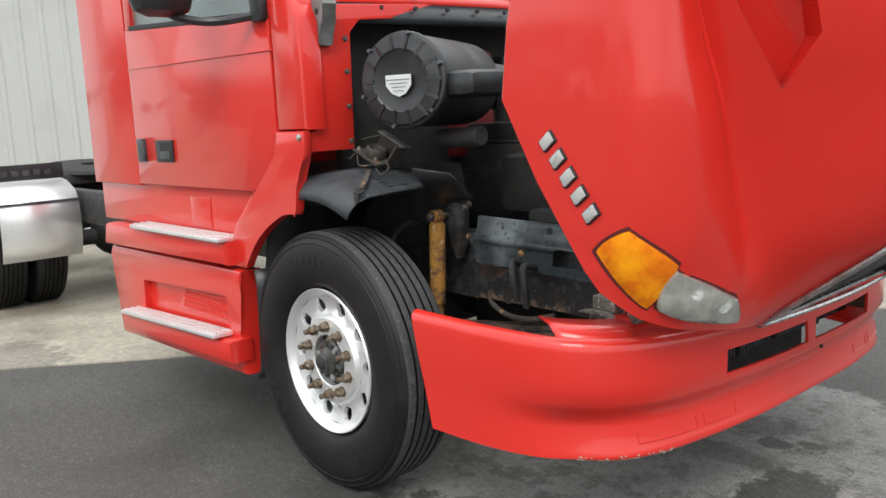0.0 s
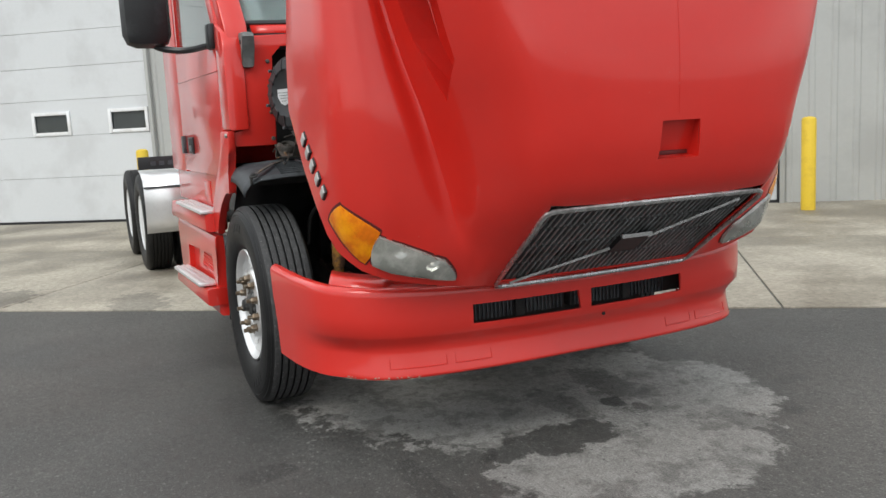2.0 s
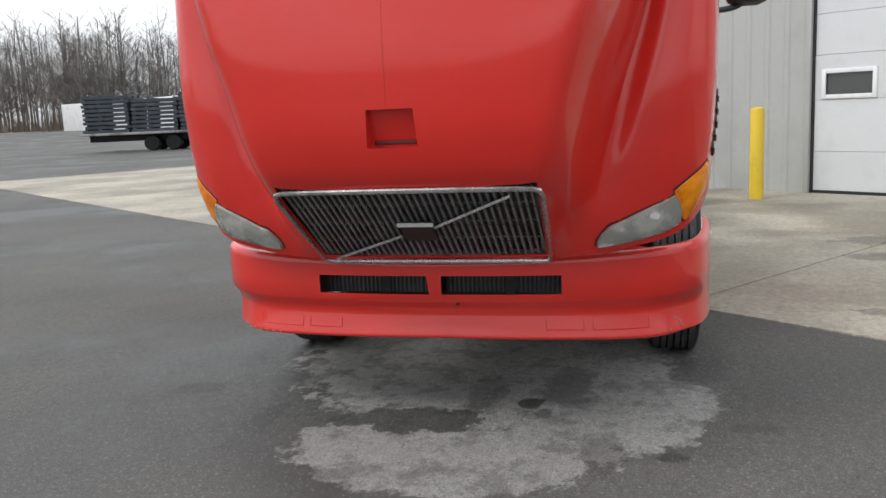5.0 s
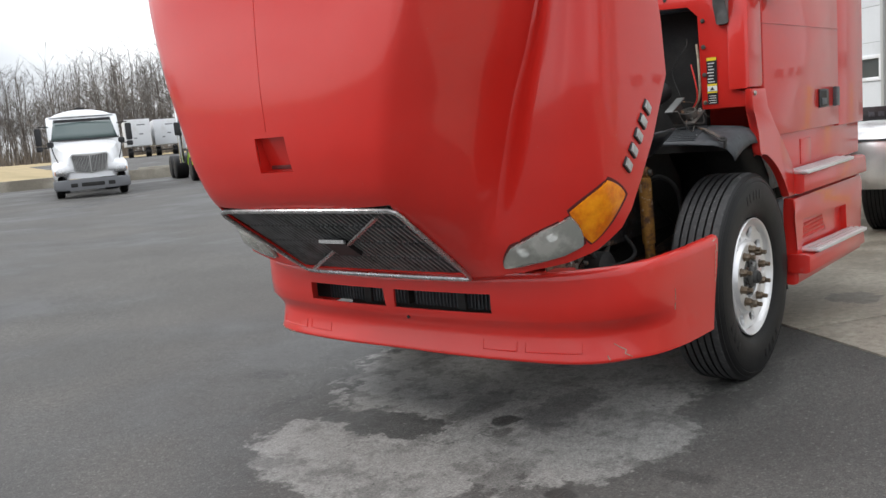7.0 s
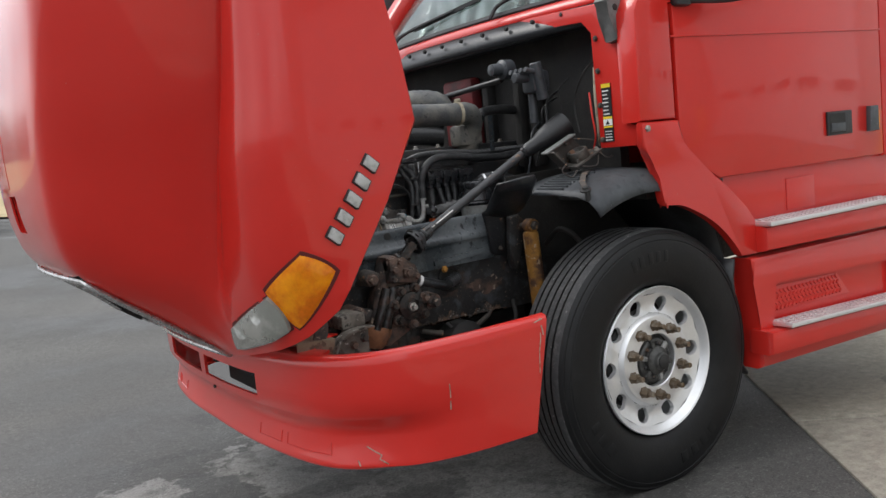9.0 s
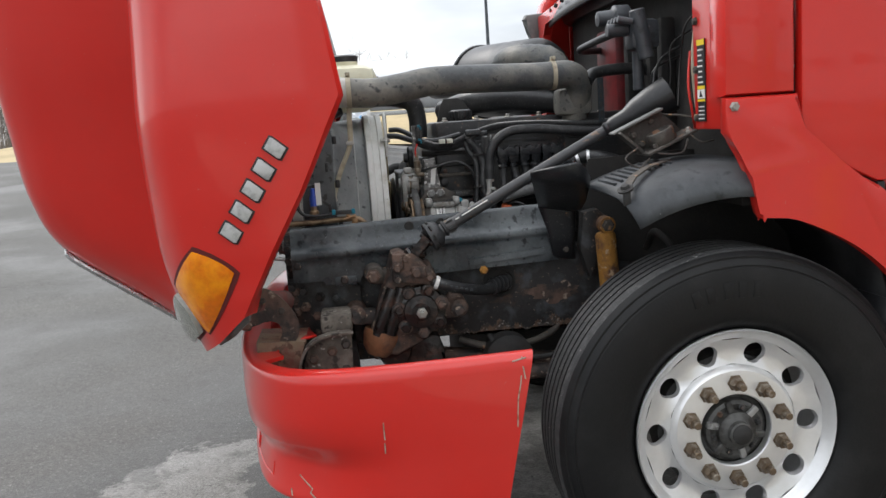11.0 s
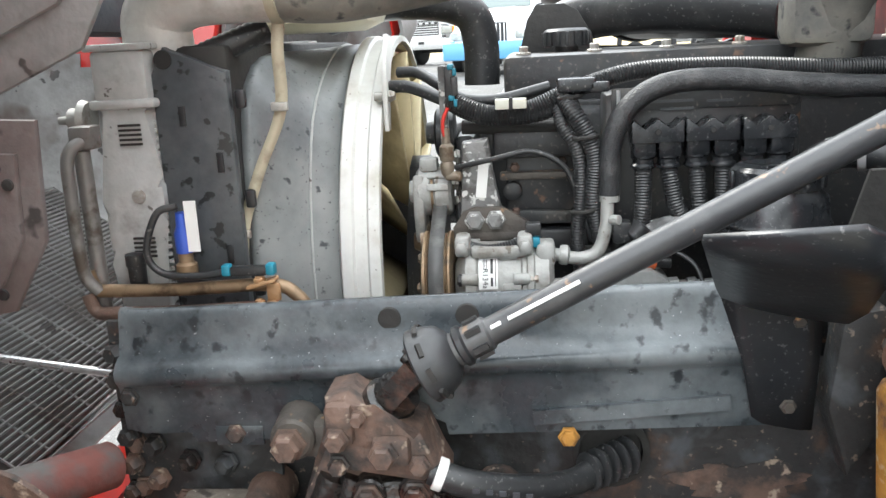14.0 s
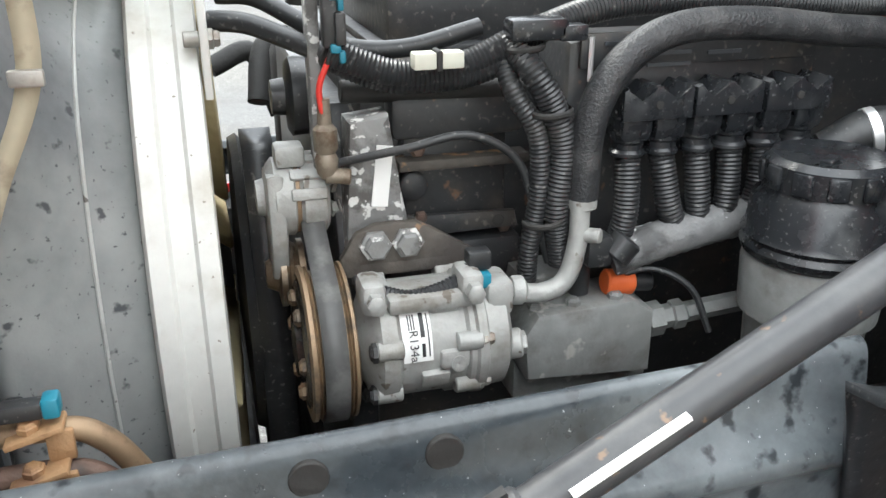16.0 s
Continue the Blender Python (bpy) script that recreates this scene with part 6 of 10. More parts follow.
# ribbed guard plates over the frame rails
for sy in (-1, 1):
    bm = bmesh.new()
    prof = [tuple(p) for p in crom([(0.588, 1.146), (0.600, 1.158), (0.614, 1.150), (0.622, 1.112), (0.634, 1.092), (0.650, 1.078), (0.651, 1.062), (0.641, 1.046), (0.637, 1.000), (0.634, 0.964)], 4)]
    rows = [[(x, sy * (y - 0.012 * (x > 1.24)), z + (0.75 - x) * 0.027 - 0.006) for y, z in prof] for x in (1.268, 1.262, 1.235, 1.20, 0.95, 0.70, 0.42, 0.37)]
    grid(bm, rows)
    if sy < 0:
        bmesh.ops.translate(bm, vec=(0, 0, -0.075), verts=bm.verts)
    gd = part("rail_guard", bm, PLATE, truck, "dusty black ribbed guard plate along the frame rail", smooth=70)
    md = gd.modifiers.new("skin", "SOLIDIFY")
    md.thickness = 0.005
    cut(gd, [wedge([(x, sy * 0.60, z) for x, z in ((1.048, 0.92), (1.045, 0.962), (1.030, 0.982), (0.83, 0.990), (0.80, 0.975), (0.79, 0.92))], (0, sy * 0.1, 0)), wedge([(x, sy * 0.60, z) for x, z in ((1.16, 0.90), (1.165, 0.962), (1.28, 0.962), (1.28, 0.90))], (0, sy * 0.1, 0))], 60)
    box_b = bmesh.new()
    box(box_b, (1.095, sy * 0.634, 0.958), (0.07, 0.006, 0.03), 0.002)
    part("guard_tab", box_b, PLATE, gd)
    for x, z, m in ((1.248, 1.02, FRAME), (1.10, 0.962, RUST), (0.632, 0.955, RUST_OR), (0.345, 1.135, DIRTY), (0.36, 0.985, DIRTY)):
        bolt(gd, (x, sy * 0.637, z), (0, sy, 0), 0.012, 0.012, m)
    for x, z in ((0.872, 1.122), (0.765, 1.125)):
        part("spot", made(cyl, (x, sy * 0.610, z - 0.075 * (sy < 0)), (x, sy * 0.6205, z - 0.075 * (sy < 0)), 0.016, seg=16), GRIME, gd)
    bm = bmesh.new()
    bar(bm, (0.68, sy * 0.640, 0.985), (0.42, sy * 0.640, 1.005), 0.012, 0.02)
    part("guard_bead", bm, PLATE, gd, "pressed bead on the guard plate")
    # crescent hinge plate and the hood's pivot bracket
    bm = bmesh.new()
    arc = crom([(1.43, 0.925), (1.405, 0.965), (1.365, 0.99), (1.31, 0.962), (1.268, 0.91), (1.250, 0.86), (1.258, 0.82), (1.275, 0.80)], 4)
    back = crom([(1.315, 0.815), (1.302, 0.845), (1.315, 0.872), (1.345, 0.880), (1.385, 0.868), (1.43, 0.862)], 4)
    prism(bm, [tuple(p) for p in arc] + [tuple(p) for p in back], sy * 0.790, sy * 0.800, "y", 0.002)
    hg = part("hood_hinge", bm, RUST, truck, "brown rusty crescent hood hinge plate")
    for x, z in ((1.355, 0.945), (1.30, 0.91)):
        bolt(hg, (x, sy * 0.80, z), (0, sy, 0), 0.009, 0.006, DIRTY)
    bm = bmesh.new()
    prism(bm, [(1.56, 0.99), (1.40, 0.985), (1.37, 0.90), (1.46, 0.87), (1.56, 0.90)], sy * 0.76, sy * 0.79, "y", 0.006)
    tube(bm, [(1.45, sy * 0.83, 0.985), (1.455, sy * 0.84, 0.93), (1.43, sy * 0.83, 0.885), (1.40, sy * 0.81, 0.87)], 0.014, 8)
    part("pivot_arm", bm, RUST, hg, "brown hood pivot arm")
    part("pivot_tube", made(cyl, (1.30, sy * 0.62, 0.905), (1.38, sy * 0.79, 0.94), 0.035, seg=18), RED_IN, hg, "dull red pivot tube")
    # bumper bracket: dished plate with a turned lip
    bm = bmesh.new()
    prism(bm, [(1.09, 0.815), (1.17, 0.812), (1.225, 0.785), (1.245, 0.73), (1.245, 0.655), (1.095, 0.650)], sy * 0.785, sy * 0.795, "y", 0.002)
    lip = crom([(1.085, 0.822), (1.15, 0.820), (1.205, 0.802), (1.240, 0.765), (1.258, 0.70), (1.256, 0.645)], 5)
    grid(bm, [[(p[0], sy * 0.785, p[1]) for p in lip], [(p[0], sy * 0.845, p[1] + 0.004) for p in lip], [(p[0] + 0.006, sy * 0.846, p[1] + 0.010) for p in lip], [(p[0] + 0.006, sy * 0.785, p[1] + 0.006) for p in lip]])
    bb = part("bumper_bracket", bm, CRUST, truck, "corroded dished bumper bracket with bolts", smooth=35)
    for x, z in ((1.155, 0.765), (1.11, 0.785), (1.115, 0.70), (1.215, 0.745), (1.20, 0.68)):
        bolt(bb, (x, sy * 0.795, z), (0, sy, 0), 0.014, 0.016, RUST if x > 1.15 else DIRTY)
    part("bracket_block", made(box, (1.135, sy * 0.70, 0.845), (0.10, 0.15, 0.055), 0.01), CRUST, bb, "whitish corroded block")
    part("bracket_edge", made(box, (1.17, sy * 0.80, 0.668), (0.15, 0.02, 0.012), 0.004), RUST, bb)
    bm = bmesh.new()
    prism(bm, [(1.385, 0.818), (1.30, 0.812), (1.234, 0.808), (1.262, 0.70), (1.262, 0.56), (1.385, 0.56)], sy * 0.806, sy * 0.816, "y", 0.003)
    prism(bm, [(1.385, 0.818), (1.234, 0.808), (1.234, 0.798), (1.385, 0.808)], sy * 0.62, sy * 0.806, "y", 0.003)
    if sy > 0:
        part("bumper_stay", bm, STAY, truck, "rust-stained red inner bumper plate")
    else:
        bm.free()
    # bolted plates on the rail's front end
    bm = bmesh.new()
    prism(bm, [(1.29, 1.12), (1.25, 1.12), (1.18, 0.98), (1.05, 0.93), (1.05, 0.74), (1.29, 0.74)], sy * 0.588, sy * 0.600, "y", 0.003)
    fp = part("rail_end_plate", bm, FRAME, truck, "grimy bolted frame end plate")
    for x, z in ((1.265, 1.06), (1.265, 1.00), (1.265, 0.93), (1.265, 0.86), (1.20, 0.84), (1.12, 0.84), (1.20, 0.78), (1.10, 0.77), (1.265, 0.79)):
        bolt(fp, (x, sy * 0.600, z), (0, sy, 0), 0.013, 0.016, RUST)
    # cab mount
    tilt = Matrix.Translation((0.157, sy * 0.862, 1.322)) @ Matrix(((-0.9205, 0, 0.3907, 0), (0, sy, 0, 0), (0.3907, 0, 0.9205, 0), (0, 0, 0, 1)))
    L = lambda x, y, z: tilt @ Vector((x, y, z))

    def tilted(fn):
        bm = bmesh.new()
        fn(bm)
        bmesh.ops.transform(bm, matrix=tilt, verts=bm.verts)
        bmesh.ops.recalc_face_normals(bm, faces=bm.faces)
        return bm
    cm = part("cab_mount", tilted(lambda b: (prism(b, [(-0.043, 0.091), (0.112, 0.091), (0.152, 0.0), (0.0, 0.0)], -0.004, 0.004, "y", 0.002), box(b, (0.075, 0.055, 0.0), (0.165, 0.112, 0.008), 0.002),
                                             prism(b, [(-0.046, 0.089), (-0.038, 0.091), (0.006, 0.0), (-0.002, -0.004)], 0.004, 0.055, "y", 0.001))), MOUNTM, truck, "grimy tilted cab mount bracket")
    part("mount_flange", tilted(lambda b: box(b, (0.028, 0.012, 0.094), (0.175, 0.042, 0.008), 0.003)), RESTM, cm, "worn grey flange edge")
    part("rubber_puck", tilted(lambda b: lathe(b, (0.066, 0.058, 0.004), (0, 0, 1), [(0.040, 0), (0.044, 0.006), (0.044, 0.034), (0.041, 0.039), (0.034, 0.040), (0.028, 0.026), (0.010, 0.024), (0.009, 0.034), (0, 0.034)], 28)), MOUNTM, cm, "hollow rubber puck")
    for x, z in ((0.005, 0.058), (0.072, 0.074), (0.018, 0.022)):
        bolt(cm, L(x, 0.004, z), (0, sy, 0), 0.009, 0.010, DIRTY)
    bolt(cm, L(0.030, 0.085, 0.004), (0.39, 0, 0.92), 0.008, 0.014, DIRTY)
    bolt(cm, L(0.140, 0.090, 0.004), (0.39, 0, 0.92), 0.008, 0.014, ZINC)
    for wire in ([(-0.01, 0.11, -0.01), (-0.05, 0.11, -0.02), (-0.075, 0.10, 0.02), (-0.02, 0.08, 0.03)], [(0.02, 0.11, -0.008), (0.06, 0.12, -0.03), (0.09, 0.12, -0.035), (0.12, 0.11, -0.01)],
                 [(0.13, 0.11, 0.0), (0.15, 0.12, -0.035), (0.19, 0.11, -0.05)], [(0.115, 0.0, 0.075), (0.15, 0.03, 0.055), (0.185, 0.05, 0.03)]):
        part("stay_wire", made(tube, [L(*p) for p in wire], 0.003, 6), DIRTY, cm, "bent thin wire")
    bm = bmesh.new()
    for p, q in (((0.105, 0.965, 1.300), (0.20, 1.045, 1.288)), ((0.20, 1.045, 1.288), (0.262, 1.105, 1.268)), ((0.262, 1.105, 1.268), (0.300, 1.160, 1.244))):
        bar(bm, (p[0], sy * p[1], p[2]), (q[0], sy * q[1], q[2]), 0.022, 0.005)
    fl_ = part("fender_latch", bm, DIRTY, truck, "rusty fender latch strap")
    part("latch_eye", made(lambda b: (lathe(b, (0.303, sy * 1.165, 1.238), (0.35, sy * 0.3, 1), [(0.022, 0), (0.023, 0.006), (0.014, 0.008), (0.010, 0.016), (0, 0.017)], 16), box(b, (0.305, sy * 1.178, 1.218), (0.022, 0.012, 0.045), 0.004))), GRIME, fl_, "dark latch eye")

# steering gear, left side only
bm = bmesh.new()
prism(bm, [(0.945, 1.045), (0.90, 1.040), (0.815, 0.985), (0.79, 0.935), (0.80, 0.80), (0.86, 0.74), (0.945, 0.700), (1.01, 0.715), (1.040, 0.760), (0.995, 0.885)], 0.625, 0.700, "y", 0.022)
gear = part("steering_gear", bm, RUST, truck, "rusty oil-wet cast steering gear box", smooth=35)
bm = bmesh.new()
prism(bm, [(0.945, 1.052), (0.915, 1.058), (0.885, 1.035), (0.82, 1.010), (0.80, 0.960), (0.82, 0.935), (0.945, 0.955)], 0.64, 0.735, "y", 0.014)
box(bm, (0.925, 0.715, 1.02), (0.04, 0.06, 0.06), 0.012)
box(bm, (0.86, 0.725, 0.985), (0.05, 0.05, 0.04), 0.010)
part("valve_head", bm, RUST, gear, "red-brown valve head", smooth=35)
for p, r in (((0.928, 0.745, 1.005), 0.014), ((0.868, 0.75, 0.985), 0.016), ((0.825, 0.735, 0.965), 0.012), ((0.93, 0.735, 0.965), 0.012), ((0.90, 0.735, 1.03), 0.009)):
    bolt(gear, p, (0, 1, 0), r, 0.018, RUST)
for x0, x1 in ((0.945, 1.005), (0.915, 0.965)):
    bm = bmesh.new()
    tube(bm, [(x0, 0.70, 0.93), ((x0 + x1) / 2, 0.705, 0.855), (x1, 0.70, 0.78)], 0.022, 10, 5, ribs=0.06, pitch=0.022)
    part("cylinder_rib", bm, WET, gear, "black oil-soaked ribbed casting")
part("cylinder_end", made(lathe, (0.985, 0.66, 0.785), (0.32, 0.02, -1), [(0.062, 0), (0.064, 0.02), (0.055, 0.06), (0.035, 0.085), (0, 0.09)], 22), mat("orange_brown_rust", (0.26, 0.11, 0.05), 0.7, spot=(0.12, 0.06, 0.04), spot_scale=12, grain=0.3, bump=0.3), gear, "orange rusted cylinder end")
bm = bmesh.new()
lathe(bm, (0.860, 0.69, 0.852), (0, 1, 0), [(0.082, 0), (0.085, 0.012), (0.080, 0.030), (0.058, 0.036), (0.054, 0.046), (0.030, 0.050), (0.028, 0.040), (0, 0.040)], 28)
sc = part("sector_cover", bm, WET, gear, "oil-wet black sector cover", smooth=35)
for k in range(7):
    a = 2 * math.pi * k / 7 + 0.15
    bm = bmesh.new()
    cyl(bm, (0.860 + 0.072 * math.cos(a), 0.695, 0.852 + 0.072 * math.sin(a)), (0.860 + 0.072 * math.cos(a), 0.728, 0.852 + 0.072 * math.sin(a)), 0.024, seg=14)
    part("cover_lobe", bm, WET if k % 3 else RUST, sc)
for k in range(7):
    a = 2 * math.pi * k / 7 + 0.15
    bolt(sc, (0.860 + 0.072 * math.cos(a), 0.727, 0.852 + 0.072 * math.sin(a)), (0, 1, 0), 0.0155, 0.020, RUST if k % 2 else WET)
part("adjuster", made(lambda b: (cyl(b, (0.858, 0.73, 0.848), (0.858, 0.765, 0.848), 0.010, seg=12), lathe(b, (0.858, 0.73, 0.848), (0, 1, 0), [(0.018, 0), (0.018, 0.014), (0.012, 0.016)], 6))), ZINC, sc, "bright adjuster screw")
for x, z in ((1.005, 0.980), (1.072, 0.848), (0.733, 0.845)):
    bm = bmesh.new()
    cyl(bm, (x, 0.57, z), (x - 0.004, 0.70, z), 0.036, 0.030, seg=18)
    box(bm, (x - 0.03 if x > 0.8 else x + 0.03, 0.66, z - 0.01), (0.08, 0.05, 0.05), 0.012)
    lg = part("mounting_lug", bm, DIRTY if z > 0.9 else RUST, gear, "corroded mounting lug")
    bolt(lg, (x, 0.698, z - 0.004), (0, 1, 0), 0.020, 0.028, RUST)
bm = bmesh.new()
prism(bm, [(1.03, 0.705), (0.975, 0.655), (0.93, 0.63), (0.868, 0.575), (0.855, 0.50), (0.82, 0.47), (0.79, 0.50), (0.795, 0.60), (0.78, 0.69), (0.80, 0.75), (1.0, 0.76)], 0.59, 0.655, "y", 0.014)
lathe(bm, (0.95, 0.645, 0.705), (0, 1, 0), [(0.055, 0), (0.055, 0.02), (0.045, 0.032), (0, 0.034)], 20)
part("pitman_arm", bm, WET, gear, "dark oily pitman arm")
part("drag_link", made(tube, [(0.825, 0.67, 0.60), (0.70, 0.675, 0.595), (0.50, 0.68, 0.60), (0.30, 0.69, 0.605)], 0.026, 12), RUST, gear, "rusty steering drag link")
bm = bmesh.new()
prism(bm, [(1.135, 0.84), (1.075, 0.84), (1.07, 0.62), (1.085, 0.50), (1.13, 0.50)], 0.56, 0.60, "y", 0.008)
part("spring_hanger", bm, FRAME, truck, "dark spring hanger under the frame")
bm = bmesh.new()
tube(bm, [(0.815, 0.715, 0.945), (0.76, 0.715, 0.925), (0.68, 0.68, 0.90), (0.62, 0.635, 0.888), (0.575, 0.59, 0.897)], 0.019, 12)
hz = part("steering_hose", bm, HOSE, truck, "black power steering hose")
part("hose_band", made(cyl, (0.808, 0.716, 0.943), (0.796, 0.716, 0.938), 0.0225, seg=14), DECAL_WHITE, hz, "white hose band")
for k in range(5):
    part("letter_bar", made(box, (0.755 - 0.017 * k, 0.733 - 0.005 * k, 0.926 - 0.005 * k), (0.009, 0.003, 0.007)), FADED, hz)
bm = bmesh.new()
for k in range(5):
    x = 0.60 - 0.014 * k
    lathe(bm, (x, 0.615 - 0.008 * k, 0.891 + 0.002 * k), (1, 0.7, 0), [(0.022, 0), (0.028, 0.003), (0.028, 0.006), (0.022, 0.009)], 16)
part("hose_sleeve", bm, HOSE, hz, "ribbed black hose sleeve")
part("rail_grommet", made(lathe, (0.57, 0.566, 0.90), (0, 1, 0), [(0.055, 0), (0.056, 0.010), (0.046, 0.012), (0.044, 0.002), (0, 0.002)], 22), GRIME, truck)
P0, P1 = np.array((0.785, 0.7145, 1.1055)), np.array((0.19, 0.680, 1.4015))
PD = (P1 - P0) / np.linalg.norm(P1 - P0)
SHAFTM = mat("worn_black_shaft_paint", (0.040, 0.041, 0.044), 0.36, spot=(0.095, 0.095, 0.095), spot_scale=9, spot_at=(0.5, 0.75), grain=0.2, bump=0.06, fleck=(0.17, 0.11, 0.07), fleck_scale=45, fleck_at=(0.66, 0.70))
shaft = part("steering_shaft", made(lambda b: (cyl(b, P0 + PD * 0.05, P1, 0.0185, seg=22), cyl(b, P0 - PD * 0.01, P0 + PD * 0.062, 0.0225, seg=18))), SHAFTM, truck, "dull black steering shaft with worn patches")
# torn boot: a slotted cone round the joint
bm = bmesh.new()
lathe(bm, P0 + PD * 0.012, -PD, [(0.023, 0.0), (0.030, 0.004), (0.040, 0.012), (0.046, 0.026), (0.050, 0.046), (0.047, 0.049), (0.044, 0.046), (0.040, 0.028), (0.030, 0.014), (0.021, 0.008)], 30, cap=False)
lathe(bm, P0 + PD * 0.030, -PD, [(0.023, 0.0), (0.027, 0.003), (0.027, 0.010), (0.023, 0.013)], 24, cap=False)
bt_ = part("shaft_boot", bm, BLACK, shaft, "torn black rubber boot over the joint")
d_, a_, b_ = basis(PD)
for k in range(9):
    an = 2 * math.pi * k / 9
    u = a_ * math.cos(an) + b_ * math.sin(an)
    w_ = np.cross(PD, u)
    q = P0 - PD * 0.020 + u * 0.0480
    bm = bmesh.new()
    bar(bm, q - w_ * 0.009, q + w_ * 0.009, 0.006, 0.006)
    part("boot_slot", bm, GRIME, bt_)
for k in range(6):
    an = 2 * math.pi * k / 6 + 0.3
    u = a_ * math.cos(an) + b_ * math.sin(an)
    q = P0 + PD * 0.045 + u * 0.0225
    bm = bmesh.new()
    bar(bm, q - PD * 0.010, q + PD * 0.010, 0.009, 0.007)
    part("shaft_knurl", bm, BLACK, shaft)
# universal joint and its lower yoke
G0, G1 = np.array((0.868, 0.695, 1.030)), np.array((0.822, 0.714, 1.085))
GD = (G1 - G0) / np.linalg.norm(G1 - G0)
g_, s_, n_ = basis(GD)
bm = bmesh.new()
lathe(bm, G0, GD, [(0.036, -0.01), (0.037, 0.008), (0.030, 0.014), (0.030, 0.030)], 22)
for sg in (-1, 1):
    bar(bm, G0 + GD * 0.018 + s_ * sg * 0.025, G1 + GD * 0.012 + s_ * sg * 0.023, 0.014, 0.030)
cyl(bm, G1 - s_ * 0.030, G1 + s_ * 0.030, 0.010, seg=14)
cyl(bm, G1 - n_ * 0.026, G1 + n_ * 0.026, 0.010, seg=14)
part("lower_yoke", bm, WET, shaft, "greasy lower joint yoke")
bm = bmesh.new()
for sg in (-1, 1):
    bar(bm, P0 - PD * 0.005 + n_ * sg * 0.020, G1 + n_ * sg * 0.021, 0.012, 0.024)
part("upper_yoke", bm, FRAME, shaft, "dark upper joint yoke")
part("paper_strip", made(lambda b: bar(b, P0 + PD * 0.068 + np.array((0.004, 0.0165, 0.0085)), P0 + PD * 0.082 + np.array((0.004, 0.0165, 0.0085)), 0.011, 0.003)), DECAL_WHITE, shaft, "torn white paper label")
part("paper_strip", made(lambda b: bar(b, P0 + PD * 0.092 + np.array((0.004, 0.0165, 0.0085)), P0 + PD * 0.190 + np.array((0.004, 0.0165, 0.0085)), 0.011, 0.003)), DECAL_WHITE, shaft, "torn white paper label")
lathe_b = bmesh.new()
lathe(lathe_b, P1 - PD * 0.02, (-0.20, 0.05, 0.105), [(0.022, 0), (0.027, 0.008), (0.024, 0.016), (0.030, 0.03), (0.032, 0.08), (0.046, 0.12), (0.054, 0.17), (0.060, 0.24)], 22)
part("shaft_cover", lathe_b, BLACK, shaft, "black rubber shaft cover at the firewall")

# cooling pack
SPOTTED = mat("spotted_black_plate", (0.060, 0.066, 0.072), 0.4, spot=(0.12, 0.128, 0.135), spot_scale=6, spot_at=(0.45, 0.75), grain=0.3, grain_scale=70, bump=0.08, fleck=(0.018, 0.019, 0.02), fleck_scale=38, fleck_at=(0.60, 0.64))
cool = part("radiator", made(lambda b: box(b, (1.165, -0.005, 1.09), (0.10, 0.94, 0.82), 0.01)), GRIME, truck, "radiator pack with grey side tanks")
for sy in (-1, 1):
    bm = bmesh.new()
    prism(bm, [(1.222, 1.42), (1.306, 1.42), (1.306, 1.275), (1.316, 1.26), (1.316, 1.20), (1.304, 1.185), (1.304, 1.055), (1.228, 1.055), (1.228, 1.25), (1.218, 1.262), (1.218, 1.30), (1.226, 1.312)], sy * 0.432, sy * 0.5075, "y", 0.010)
    tk = part("side_tank", bm, GREYTANK, cool, "dusty grey metal side tank")
    part("tank_header", made(box, (1.262, sy * 0.472, 1.462), (0.084, 0.085, 0.074), 0.008), GREYTANK, tk)
    part("tank_rim", made(box, (1.262, sy * 0.472, 1.422), (0.100, 0.092, 0.014), 0.005), GREYTANK, tk)
    part("tank_rim", made(box, (1.262, sy * 0.472, 1.503), (0.098, 0.092, 0.010), 0.003), GREYTANK, tk)
    for zc in (1.375, 1.205):
        for k in range(5):
            part("slot", made(box, (1.258, sy * 0.5085, zc - 0.012 + 0.007 * k), (0.034, 0.003, 0.0035)), GRIME, tk)
    bm = bmesh.new()
    lathe(bm, (1.258, sy * 0.505, 1.285), (0, sy, 0), [(0.012, 0), (0.010, 0.006), (0, 0.007)], 12)
    part("tank_plug", bm, ZINC, tk)
    bm = bmesh.new()
    prism(bm, [(1.108, 1.08), (1.222, 1.08), (1.222, 1.46), (1.20, 1.50), (1.16, 1.478), (1.108, 1.462)], sy * 0.475, sy * 0.497, "y", 0.004)
    cp = part("side_plate", bm, SPOTTED, cool, "spotted black radiator side plate")
    part("plate_hole", made(cyl, (1.20, sy * 0.488, 1.482), (1.20, sy * 0.4985, 1.482), 0.014, seg=16), GRIME, cp)
    for k, z in enumerate((1.19, 1.26, 1.33, 1.40)):
        part("tag", made(box, (1.13 + 0.05 * (k % 2), sy * 0.498, z), (0.010, 0.004, 0.03), 0.001), BLACK, cp)
    bm = bmesh.new()
    for z in np.linspace(1.10, 1.44, 30):
        box(bm, (1.224, sy * 0.490, z), (0.006, 0.02, 0.006))
    tagged(part("core_fin", bm, GREYTANK, cool, smooth=0), kind="stuff")
